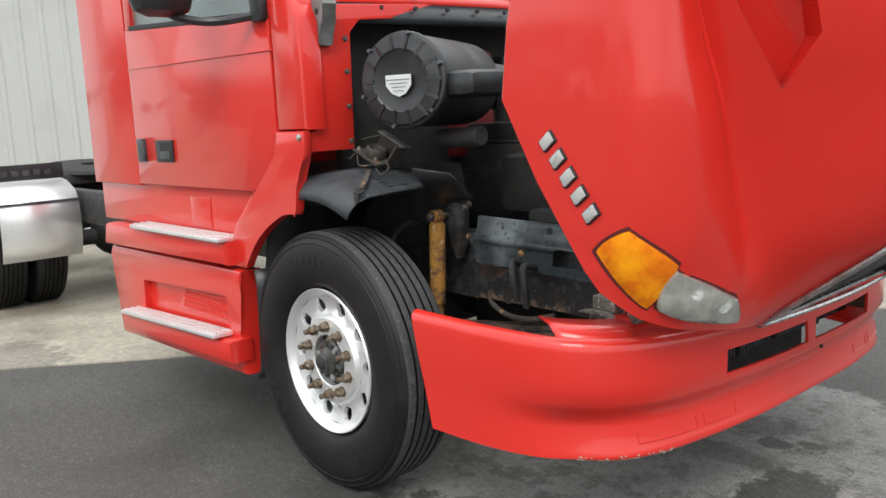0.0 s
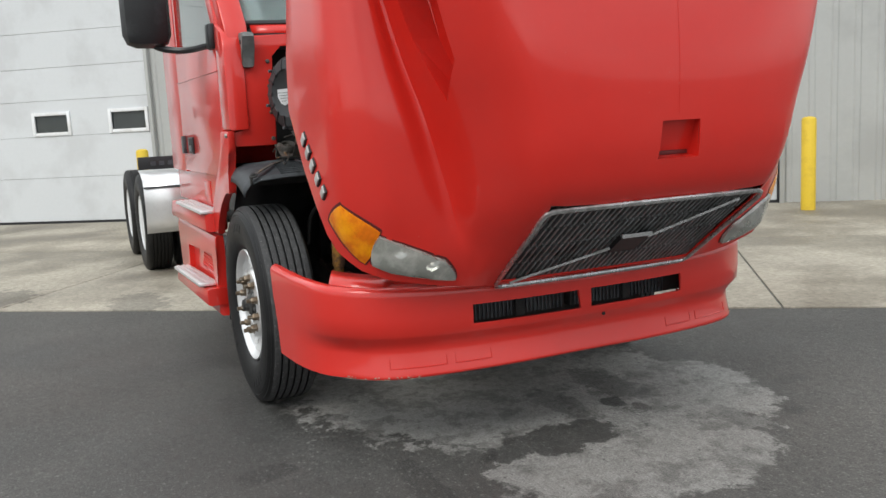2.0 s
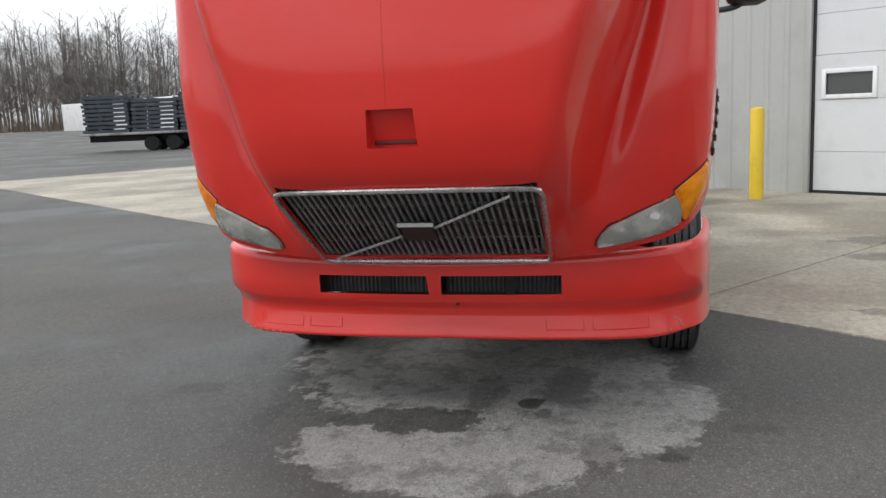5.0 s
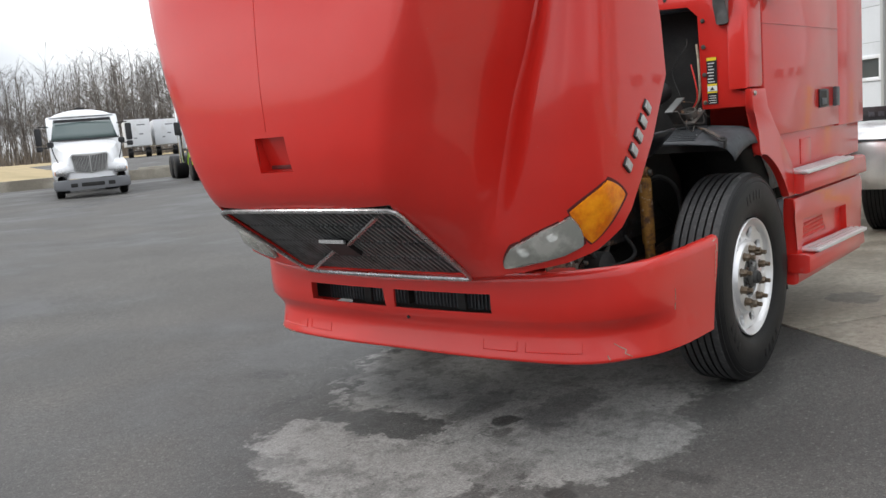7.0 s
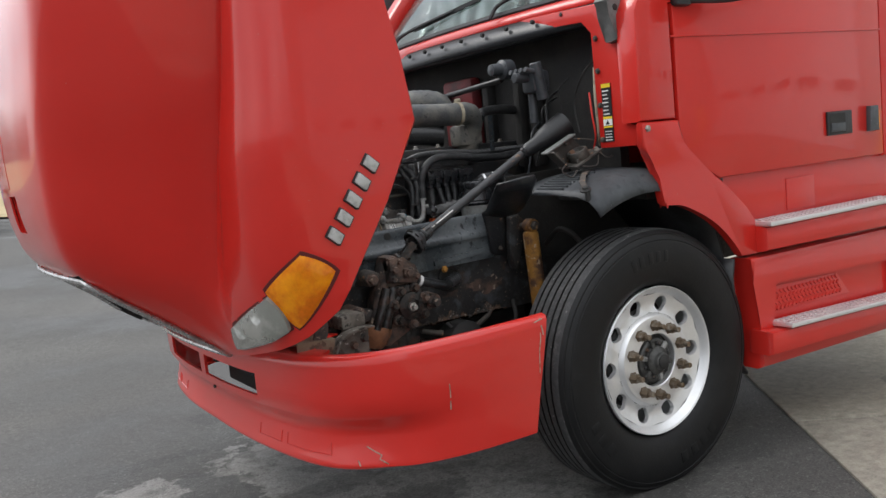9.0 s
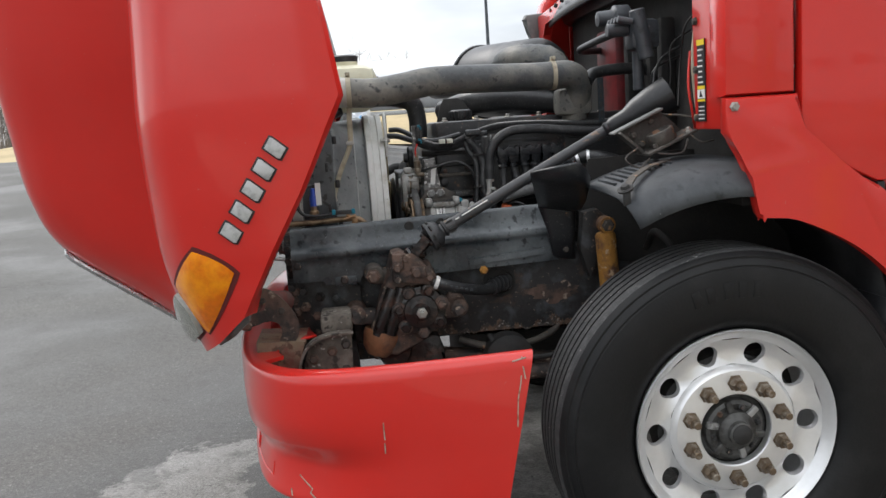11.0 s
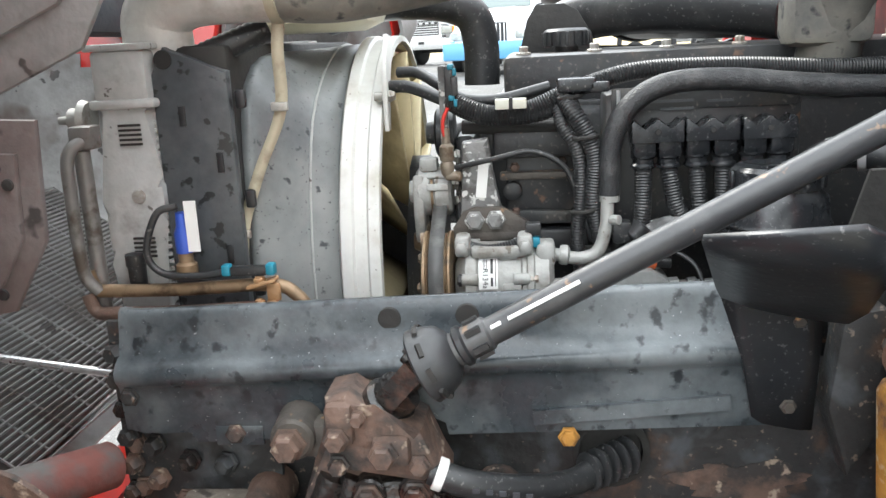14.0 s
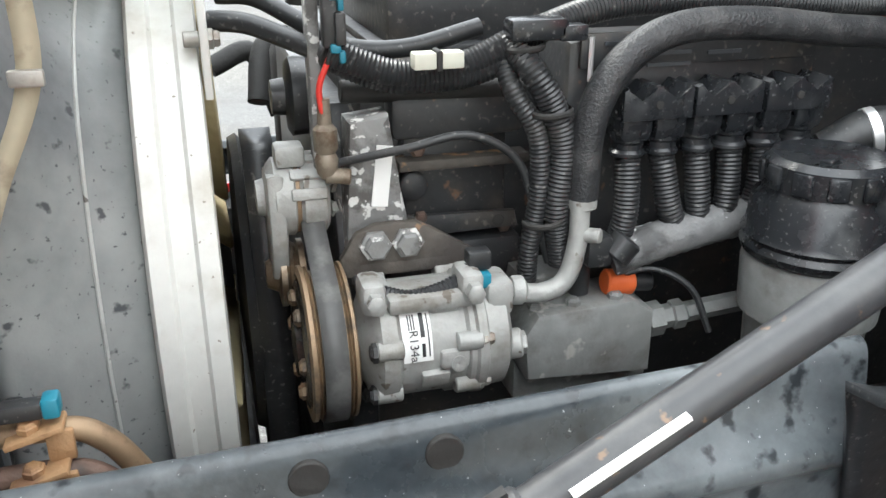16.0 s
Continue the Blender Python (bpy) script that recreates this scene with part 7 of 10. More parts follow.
# fan shroud: rectangle to ring
RC = np.array((0.0, -0.01, 1.10))
seg = 64
rect, ring0 = [], []
for k in range(seg):
    a = 2 * math.pi * k / seg
    c, s = math.cos(a), math.sin(a)
    hy, hz = 0.455, 0.385
    t = 1 / ((abs(c) / hy) ** 6 + (abs(s) / hz) ** 6) ** (1 / 6)
    rect.append((t * c, t * s))
    ring0.append((0.392 * c, 0.392 * s))
bm = bmesh.new()
rows = []
for x, f in ((1.115, 0), (1.10, 0.02), (1.075, 0.30), (1.045, 0.62), (1.015, 0.88), (0.983, 1.0)):
    rows.append([(x, RC[1] + rect[k][0] * (1 - f) + ring0[k][0] * f, RC[2] + rect[k][1] * (1 - f) + ring0[k][1] * f) for k in range(seg)])
grid(bm, rows, True)
shroud = part("fan_shroud", bm, SHROUDM, truck, "dusty grey fan shroud", smooth=50)
md = shroud.modifiers.new("skin", "SOLIDIFY")
md.thickness = 0.006
bm = bmesh.new()
lathe(bm, (0.918, RC[1], RC[2]), (1, 0, 0), [(0.393, 0.0), (0.404, 0.002), (0.404, 0.020), (0.399, 0.024), (0.399, 0.044), (0.405, 0.048), (0.405, 0.066), (0.398, 0.070), (0.393, 0.070), (0.393, 0.0)], 72, cap=False)
part("shroud_ring", bm, WHITERING, shroud, "chalky white metal shroud ring")
bm = bmesh.new()
lathe(bm, (0.926, RC[1], RC[2]), (1, 0, 0), [(0.388, 0.0), (0.392, 0.001), (0.392, 0.055), (0.386, 0.13), (0.380, 0.13), (0.386, 0.055), (0.388, 0.0)], 72, cap=False)
part("ring_lip", bm, FANTAN, shroud, "yellowed inner lip")
part("fan_ring", made(lathe, (0.935, RC[1], RC[2]), (1, 0, 0), [(0.366, 0.0), (0.374, 0.001), (0.374, 0.085), (0.364, 0.085), (0.366, 0.0)], 64, cap=False), FANTAN, shroud, "yellowed outer ring of the fan")
bm = bmesh.new()
seam = [np.array((1.030, RC[1] + (rect[k][0] * 0.25 + ring0[k][0] * 0.75) * 1.004, RC[2] + (rect[k][1] * 0.25 + ring0[k][1] * 0.75) * 1.004)) for k in range(seg)]
tube(bm, seam + [seam[0]], 0.0022, 6, smooth=False)
part("shroud_seam", bm, GREYTANK, shroud, "pale moulded seam")
bm = bmesh.new()
prism(bm, [(0.185, 1.500), (0.245, 1.505), (0.280, 1.455), (0.292, 1.40), (0.288, 1.345), (0.268, 1.345), (0.262, 1.395), (0.235, 1.440)], 0.908, 0.9165, "x", 0.002)
rfl = part("ring_flange", bm, WHITERING, shroud, "chalky white bolted ear of the ring")
part("flange_bolt", made(lambda b: (hexnut(b, (0.9085, 0.276, 1.403), (-1, 0, 0), 0.009, 0.012), cyl(b, (0.916, 0.276, 1.403), (0.932, 0.276, 1.403), 0.008, seg=10))), ZINC, rfl)
for z in (1.42, 1.27, 1.13):
    part("clip", made(box, (1.098, 0.472, z), (0.016, 0.012, 0.028), 0.004), BLACK, shroud)
bm = bmesh.new()
pts = crom([(1.035, 0.44, 1.56), (1.04, 0.455, 1.49), (1.045, 0.45, 1.40), (1.085, 0.455, 1.31), (1.115, 0.47, 1.22), (1.118, 0.485, 1.13)], 6)
grid(bm, [[(p[0] - 0.009, p[1], p[2]), (p[0] + 0.009, p[1] + 0.003, p[2])] for p in pts])
st = part("strap", bm, BEIGE, shroud, "beige plastic strap over the shroud")
md = st.modifiers.new("skin", "SOLIDIFY")
md.thickness = 0.002
for z, x, y in ((1.405, 1.045, 0.456), (1.215, 1.116, 0.475)):
    part("buckle", made(box, (x, y, z), (0.026, 0.008, 0.013), 0.002), ZINC, st)
fan = part("fan", made(lambda b: lathe(b, (0.905, 0, 1.10), (1, 0, 0), [(0.10, 0), (0.11, 0.01), (0.11, 0.06), (0.06, 0.075), (0, 0.075)], 28)), GRIME, truck, "yellowed plastic engine fan at rest")
for k in range(11):
    a = 2 * math.pi * k / 11
    bm = bmesh.new()
    rows = []
    for r in (0.10, 0.2, 0.3, 0.368):
        tw = 1.05 - 0.6 * r
        for_ = []
        for u in (-0.085, 0.0, 0.085):
            for_.append((0.975 + u * math.sin(tw), r * math.cos(a) - u * math.cos(tw) * math.sin(a), 1.10 + r * math.sin(a) + u * math.cos(tw) * math.cos(a)))
        rows.append(for_)
    grid(bm, rows)
    bl = part("fan_blade", bm, FANTAN, fan)
    md = bl.modifiers.new("skin", "SOLIDIFY")
    md.thickness = 0.006
lathe_b = bmesh.new()
lathe(lathe_b, (0.845, 0.09, 1.06), (1, 0, 0), [(0.06, 0), (0.19, 0.004), (0.195, 0.012), (0.185, 0.018), (0.195, 0.026), (0.185, 0.032), (0.195, 0.04), (0.19, 0.05), (0.05, 0.055)], 48)
part("drive_pulley", lathe_b, HOSE, truck, "dark grooved drive pulley")

# engine
engine = part("engine_block", made(lambda b: (box(b, (0.27, 0.0, 1.08), (0.98, 0.50, 0.58), 0.02), box(b, (0.27, 0.0, 0.78), (0.9, 0.36, 0.28), 0.05))), ENGINE, truck, "dark painted diesel engine block")
bm = bmesh.new()
box(bm, (0.25, -0.01, 1.415), (0.93, 0.44, 0.085), 0.012)
box(bm, (0.25, -0.01, 1.372), (0.96, 0.48, 0.014), 0.003)
vc = part("valve_cover", bm, ENGINE, engine, "dark valve cover with bolts along its edge")
for k in range(8):
    x = 0.68 - 0.122 * k
    part("cover_bolt", made(lambda b: (cyl(b, (x, 0.185, 1.45), (x, 0.185, 1.462), 0.013, seg=12), cyl(b, (x, 0.185, 1.46), (x, 0.185, 1.472), 0.008, seg=8))), ZINC, vc)
bm = bmesh.new()
lathe(bm, (0.60, 0.06, 1.455), (0, 0, 1), [(0.022, 0), (0.022, 0.012), (0.041, 0.012), (0.042, 0.04), (0.036, 0.045), (0, 0.046)], 24)
for k in range(16):
    a = 2 * math.pi * k / 16
    part("cap_rib", made(box, (0.60 + 0.042 * math.cos(a), 0.06 + 0.042 * math.sin(a), 1.482), (0.007, 0.007, 0.024), 0.001, Matrix.Rotation(a, 4, "Z")), HOSE, vc)
part("oil_cap", bm, HOSE, vc, "black ribbed oil filler cap")
part("red_mark", made(box, (0.22, 0.2115, 1.405), (0.06, 0.003, 0.016), 0.0), REDWIRE, vc, "small red maker's mark")
# side casting panels
bm = bmesh.new()
box(bm, (0.655, 0.262, 1.255), (0.12, 0.03, 0.16), 0.006)
sp = part("side_cover", bm, ENGINE, engine, "grimy side cover with stud holes")
part("cover_flange", made(box, (0.655, 0.268, 1.345), (0.15, 0.03, 0.02), 0.004), ENGINE, sp)
part("lower_casting", made(box, (0.66, 0.272, 1.145), (0.16, 0.05, 0.05), 0.008), ENGINE, engine)
for p in ((0.675, 0.278, 1.315), (0.62, 0.278, 1.300), (0.62, 0.278, 1.283), (0.70, 0.29, 1.20), (0.60, 0.285, 1.18), (0.70, 0.278, 1.275)):
    bolt(sp, p, (0, 1, 0), 0.007, 0.008, RUST)
part("fuel_rail", made(lambda b: cyl(b, (0.785, 0.30, 1.348), (0.585, 0.30, 1.340), 0.012, seg=14)), GRIME, engine)
for x, z in ((0.628, 1.330), (0.66, 1.322)):
    part("rust_stain_stud", made(cyl, (x, 0.277, z), (x, 0.290, z), 0.008, seg=10), RUST, sp)
part("casting_ledge", made(box, (0.650, 0.285, 1.262), (0.150, 0.03, 0.012), 0.003), DIRTY, engine, "dusty casting ledge")
bm = bmesh.new()
prism(bm, [(0.735, 1.205), (0.590, 1.200), (0.585, 1.180), (0.735, 1.178)], 0.286, 0.296, "y", 0.003)
sbk = part("side_strap", bm, ENGINE, engine, "dark strap with two holes")
for x in (0.610, 0.700):
    part("strap_hole", made(cyl, (x, 0.290, 1.190), (x, 0.2975, 1.190), 0.007, seg=12), GRIME, sbk)
part("casting_round", made(lathe, (0.705, 0.278, 1.235), (0, 1, 0), [(0.016, 0), (0.016, 0.006), (0.013, 0.008), (0, 0.008)], 20), ENGINE, engine)
part("upper_ledge", made(box, (0.66, 0.29, 1.318), (0.15, 0.04, 0.05), 0.01), ENGINE, engine)
bm = bmesh.new()
prism(bm, [(-0.30, 0.70), (0.33, 0.70), (0.36, 1.0), (0.335, 1.17), (0.27, 1.33), (-0.25, 1.33)], 0.765, 0.800, "x", 0.01)
part("front_housing", bm, ENGINE, engine, "dark front gear housing")
bm = bmesh.new()
grid(bm, [[(0.850, y, z), (0.885, y, z)] for y, z in ((0.275, 0.72), (0.285, 0.95), (0.287, 1.10), (0.270, 1.22), (0.235, 1.275), (0.19, 1.29))])
bl_ = part("fan_belt", bm, HOSE, engine, "wide black fan belt", smooth=60)
md = bl_.modifiers.new("skin", "SOLIDIFY")
md.thickness = 0.008
part("idler_pulley", made(lathe, (0.800, 0.245, 1.335), (1, 0, 0), [(0.03, 0), (0.040, 0.002), (0.042, 0.03), (0.036, 0.034), (0.02, 0.036), (0.018, 0.05), (0, 0.051)], 28), HOSE, engine, "black idler pulley")
part("front_bracket_plate", made(box, (0.812, 0.315, 1.35), (0.012, 0.03, 0.20), 0.003), FLAKE, engine, "upright steel strip")
part("front_crossmember", made(box, (1.02, 0.0, 0.70), (0.26, 0.92, 0.14), 0.02), FRAME, truck, "grimy front crossmember")
part("crank_pulley", made(lathe, (0.81, 0.02, 0.86), (1, 0, 0), [(0.05, 0), (0.20, 0.004), (0.205, 0.014), (0.195, 0.02), (0.205, 0.026), (0.195, 0.032), (0.205, 0.038), (0.20, 0.06), (0.10, 0.07), (0, 0.07)], 40), GRIME, engine, "dark crank pulley")
part("cover_badge", made(box, (0.085, 0.212, 1.391), (0.075, 0.006, 0.018), 0.001), REDWIRE, vc, "red badge on the valve cover")
# control module with six plugs
bm = bmesh.new()
box(bm, (0.405, 0.30, 1.275), (0.30, 0.09, 0.24), 0.008)
box(bm, (0.405, 0.35, 1.385), (0.28, 0.006, 0.035), 0.001)
ecm = part("control_module", bm, ENGINE, engine, "dark engine control module with a row of plugs")
for x0, x1, z in ((0.52, 0.50, 1.392), (0.485, 0.43, 1.392), (0.485, 0.42, 1.380), (0.47, 0.42, 1.368), (0.40, 0.36, 1.378)):
    part("print_bar", made(box, ((x0 + x1) / 2, 0.3545, z), (abs(x1 - x0), 0.002, 0.004)), FADED, ecm)
bm = bmesh.new()
tube(bm, [(0.535, 0.355, 1.355), (0.535, 0.355, 1.400)], 0.003, 5, smooth=False)
part("module_edge", bm, ALU, ecm)
for k in range(3):
    xm = (0.481, 0.400, 0.317)[k]
    part("plug_cover", made(prism, [(xm - 0.039, 1.322), (xm + 0.039, 1.322), (xm + 0.039, 1.353), (xm + 0.034, 1.356), (xm + 0.0195, 1.340), (xm + 0.004, 1.356), (xm - 0.004, 1.356), (xm - 0.0195, 1.340), (xm - 0.034, 1.356), (xm - 0.039, 1.353)], 0.358, 0.406, "y", 0.002), PLUGM, ecm, "black shell with three peaks")
    part("cover_hole", made(cyl, (xm, 0.400, 1.338), (xm, 0.4075, 1.338), 0.0045, seg=12), GRIME, ecm)
for k, x in enumerate((0.500, 0.462, 0.420, 0.380, 0.337, 0.297)):
    bm = bmesh.new()
    prism(bm, [(0.358, 1.300), (0.398, 1.300), (0.402, 1.310), (0.402, 1.330), (0.358, 1.336)], x - 0.0175, x + 0.0175, "x", 0.005)
    lathe(bm, (x, 0.380, 1.280), (0, 0, 1), [(0.016, 0), (0.0195, 0.003), (0.0195, 0.006), (0.0165, 0.009), (0.0165, 0.015), (0.019, 0.018), (0.019, 0.026)], 16)
    pl = part("plug", bm, PLUGM, ecm, "black moulded plug", smooth=25)
    bm = bmesh.new()
    lean = (0.002, -0.012, -0.004, 0.002, 0.010, 0.012)[k]
    tube(bm, [(x, 0.380, 1.290), (x + lean * 0.3, 0.388, 1.26), (x + lean, 0.392, 1.22), (x + lean * 2.6, 0.385, 1.185)], 0.0128, 12, 5, ribs=0.10, pitch=0.0042)
    part("conduit", bm, HOSE, pl)
bm = bmesh.new()
tube(bm, [(0.512, 0.385, 1.168), (0.47, 0.392, 1.183), (0.41, 0.392, 1.195), (0.35, 0.388, 1.203), (0.29, 0.375, 1.215)], 0.021, 12, 6, ribs=0.05, pitch=0.014)
part("taped_loom", bm, TAPE, engine, "frayed grey taped wiring loom")
bm = bmesh.new()
cyl(bm, (0.518, 0.40, 1.175), (0.50, 0.40, 1.195), 0.018, seg=12)
box(bm, (0.535, 0.395, 1.185), (0.03, 0.03, 0.035), 0.006)
part("loom_boot", bm, HOSE, engine, "black loom boot")
# fuel filter
PUMPM = mat("grey_painted_iron", (0.20, 0.205, 0.20), 0.5, spot=(0.10, 0.09, 0.08), spot_scale=12, spot_at=(0.5, 0.68), grain=0.25, bump=0.2, fleck=(0.34, 0.33, 0.31), fleck_scale=35)
fuel = part("fuel_filter", made(lambda b: lathe(b, (0.325, 0.475, 1.10), (0, 0, 1), [(0.052, 0.0), (0.058, 0.01), (0.062, 0.085), (0.074, 0.092), (0.077, 0.10), (0.073, 0.106), (0.077, 0.112), (0.073, 0.118), (0.070, 0.15), (0.062, 0.158), (0.060, 0.165)], 36)), PLUGM, engine, "black fuel filter housing")
bm = bmesh.new()
lathe(bm, (0.325, 0.475, 1.258), (0, 0, 1), [(0.055, 0), (0.062, 0.004), (0.063, 0.03), (0.056, 0.036), (0.05, 0.034), (0, 0.034)], 36)
fc = part("filter_cap", bm, PLUGM, fuel, "black ribbed filter cap")
for k in range(12):
    a = 2 * math.pi * k / 12
    part("cap_rib", made(box, (0.325 + 0.0625 * math.cos(a), 0.475 + 0.0625 * math.sin(a), 1.275), (0.007, 0.020, 0.024), 0.003, Matrix.Rotation(a, 4, "Z")), PLUGM, fc)
part("cap_tab", made(box, (0.338, 0.49, 1.293), (0.028, 0.012, 0.004), 0.001, Matrix.Rotation(0.6, 4, "Z")), PLUGM, fc)
bm = bmesh.new()
lathe(bm, (0.325, 0.475, 1.02), (0, 0, 1), [(0.03, 0.0), (0.058, 0.02), (0.062, 0.10), (0.070, 0.105), (0.073, 0.16), (0.069, 0.168)], 32)
part("filter_bowl", bm, PUMPM, fuel, "pale grey filter bowl")
bm = bmesh.new()
tube(bm, [(0.27, 0.40, 1.27), (0.22, 0.42, 1.30), (0.14, 0.45, 1.29), (0.06, 0.44, 1.26)], 0.024, 12)
fpp = part("filter_pipe", bm, HOSE, fuel, "black pipe with steel clamps")
for q, d in (((0.235, 0.414, 1.293), (-1, 0.35, 0.3)), ((0.20, 0.428, 1.298), (-1, 0.35, 0.05))):
    part("pipe_clamp", made(lathe, q, d, [(0.0245, 0), (0.027, 0.001), (0.027, 0.011), (0.0245, 0.012)], 18, cap=False), ALU, fpp)
# grey fuel pump block
bm = bmesh.new()
prism(bm, [(0.610, 1.040), (0.615, 1.095), (0.600, 1.118), (0.490, 1.122), (0.462, 1.105), (0.462, 1.030)], 0.33, 0.405, "y", 0.006)
prism(bm, [(0.606, 1.105), (0.600, 1.140), (0.545, 1.146), (0.520, 1.122)], 0.30, 0.36, "y", 0.006)
box(bm, (0.53, 0.34, 1.02), (0.17, 0.06, 0.05), 0.008)
fpump = part("pump_block", bm, PUMPM, engine, "grey cast pump block")
for x, y, z in ((0.597, 0.385, 1.118), (0.555, 0.39, 1.12), (0.505, 0.39, 1.121), (0.48, 0.37, 1.116), (0.59, 0.33, 1.14)):
    bolt(fpump, (x, y, z), (0, 0, 1), 0.007, 0.008, PUMPM)
bm = bmesh.new()
lathe(bm, (0.462, 0.385, 1.085), (-1, 0.05, 0.1), [(0.020, 0), (0.020, 0.018), (0.014, 0.02), (0.014, 0.03), (0.017, 0.032), (0.017, 0.045), (0.012, 0.048), (0.012, 0.12)], 6)
part("line_fitting", bm, PUMPM, fpump, "hexagon line fitting")
part("orange_cap", made(cyl, (0.512, 0.375, 1.135), (0.478, 0.375, 1.131), 0.0145, seg=14), mat("orange_plastic", (0.65, 0.12, 0.03), 0.5, grain=0.1), engine, "orange plastic cap")
part("spray_valve", made(cyl, (0.538, 0.365, 1.12), (0.538, 0.365, 1.178), 0.012), BLACK, engine)
part("cap_stem", made(cyl, (0.478, 0.375, 1.131), (0.455, 0.375, 1.128), 0.011), BLACK, engine)
hose_lead = [(0.50, 0.376, 1.140), (0.462, 0.392, 1.152), (0.425, 0.412, 1.132), (0.408, 0.430, 1.085)]
part("cap_lead", made(tube, hose_lead, 0.0038, 8), HOSE, engine, "thin black lead from the orange cap")
# compressor
CC = (0.380, 1.110)
DULLALU = mat("dull_cast_aluminium", (0.34, 0.34, 0.325), 0.55, metal=0.2, spot=(0.19, 0.175, 0.15), spot_scale=14, spot_at=(0.5, 0.7), grain=0.22, bump=0.25, fleck=(0.14, 0.12, 0.10), fleck_scale=50, fleck_at=(0.66, 0.70))
comp = part("ac_compressor", made(lambda b: (lathe(b, (0.617, CC[0], CC[1]), (1, 0, 0), [(0.030, 0), (0.052, 0.003), (0.062, 0.010), (0.063, 0.034), (0.068, 0.037), (0.068, 0.047), (0.064, 0.050), (0.064, 0.056), (0.060, 0.060), (0.060, 0.135), (0.066, 0.140), (0.067, 0.158), (0.062, 0.163), (0.05, 0.168), (0.03, 0.180)], 40),
            box(b, (0.715, CC[0] + 0.025, CC[1] + 0.056), (0.10, 0.05, 0.018), 0.006))), DULLALU, engine, "cast aluminium compressor with a paper label", smooth=30)
for k in range(7):
    a = 2 * math.pi * (k + 0.3) / 7
    cy, cz = CC[0] + 0.061 * math.cos(a), CC[1] + 0.061 * math.sin(a)
    part("boss", made(cyl, (0.660, cy, cz), (0.690, cy, cz), 0.010, seg=12), DULLALU, comp)
    part("boss", made(cyl, (0.752, cy, cz), (0.782, cy, cz), 0.010, seg=12), DULLALU, comp)
    bolt(comp, (0.660, cy, cz), (-1, 0, 0), 0.007, 0.014, ZINC)
    bolt(comp, (0.782, cy, cz), (1, 0, 0), 0.008, 0.008, FRAME)
for x, an in ((0.693, 0.0), (0.715, -0.35), (0.70, 0.95)):
    m = Matrix.Rotation(an, 4, "X")
    cy, cz = CC[0] + 0.060 * math.cos(an), CC[1] + 0.060 * math.sin(an)
    part("cast_rib", made(box, (x, cy, cz), (0.034, 0.012, 0.020), 0.004, m), DULLALU, comp)
part("plug_screw", made(lathe, (0.690, CC[0] + 0.064, CC[1] - 0.004), (0, 1, 0), [(0.009, 0), (0.009, 0.003), (0.004, 0.0035), (0, 0.002)], 12), DULLALU, comp)
for x in (0.780, 0.668):
    part("ear", made(lambda b: (box(b, (x, CC[0] + 0.030, CC[1] + 0.066), (0.028, 0.044, 0.034), 0.008), lathe(b, (x, CC[0] + 0.050, CC[1] + 0.066), (0, 1, 0), [(0.011, 0), (0.011, 0.012), (0.008, 0.014)], 6))), DULLALU, comp)
bm = bmesh.new()
box(bm, (0.632, CC[0] + 0.02, CC[1] + 0.048), (0.034, 0.05, 0.038), 0.008)
cyl(bm, (0.640, CC[0] + 0.03, CC[1] - 0.01), (0.603, CC[0] + 0.04, CC[1] - 0.005), 0.016, seg=14)
cyl(bm, (0.610, CC[0] + 0.038, CC[1] - 0.006), (0.598, CC[0] + 0.04, CC[1] - 0.005), 0.012, seg=6)
part("rear_port", bm, DULLALU, comp, "cast rear port block")
LA0, LA1, LR = 0.02, 0.86, 0.0612
lb = part("label", made(lambda b: grid(b, [[(x, CC[0] + LR * math.cos(a), CC[1] + LR * math.sin(a)) for a in np.linspace(LA0, LA1, 9)] for x in (0.752, 0.718)])), DECAL_WHITE, comp, "white paper label on the compressor")
txt = bpy.data.curves.new("label_text", "FONT")
txt.body, txt.size, txt.align_x = "R134a", 0.0125, "CENTER"
tx = tagged(new("label_text", txt), "black printed code on the label")
tx.parent = comp
am = 0.30
tx.matrix_local = Matrix(((0, -1, 0, 0.7517), (math.sin(am), 0, math.cos(am), CC[0] + 0.010 + (LR + 0.0028) * math.cos(am)), (-math.cos(am), 0, math.sin(am), CC[1] + (LR + 0.0028) * math.sin(am)), (0, 0, 0, 1)))
tx.data.materials.append(DECAL_BLACK)
for x, w, a0, a1 in ((0.7285, 0.005, 0.42, 0.82), (0.7285, 0.004, 0.10, 0.32), (0.7375, 0.0015, 0.55, 0.8), (0.7405, 0.0015, 0.55, 0.8), (0.7435, 0.0015, 0.55, 0.8), (0.722, 0.0015, 0.1, 0.8)):
    part("print_bar", made(lambda b: grid(b, [[(xx, CC[0] + (LR + 0.0006) * math.cos(a), CC[1] + (LR + 0.0006) * math.sin(a)) for a in np.linspace(a0, a1, 5)] for xx in (x + w / 2, x - w / 2)])), DECAL_BLACK, lb)
for ob in [comp] + list(comp.children) + list(lb.children):
    if ob.type == "MESH":
        ob.data.transform(Matrix.Translation((0.104, 0.010, 0)) @ Matrix.Diagonal((0.87, 1, 1, 1)))
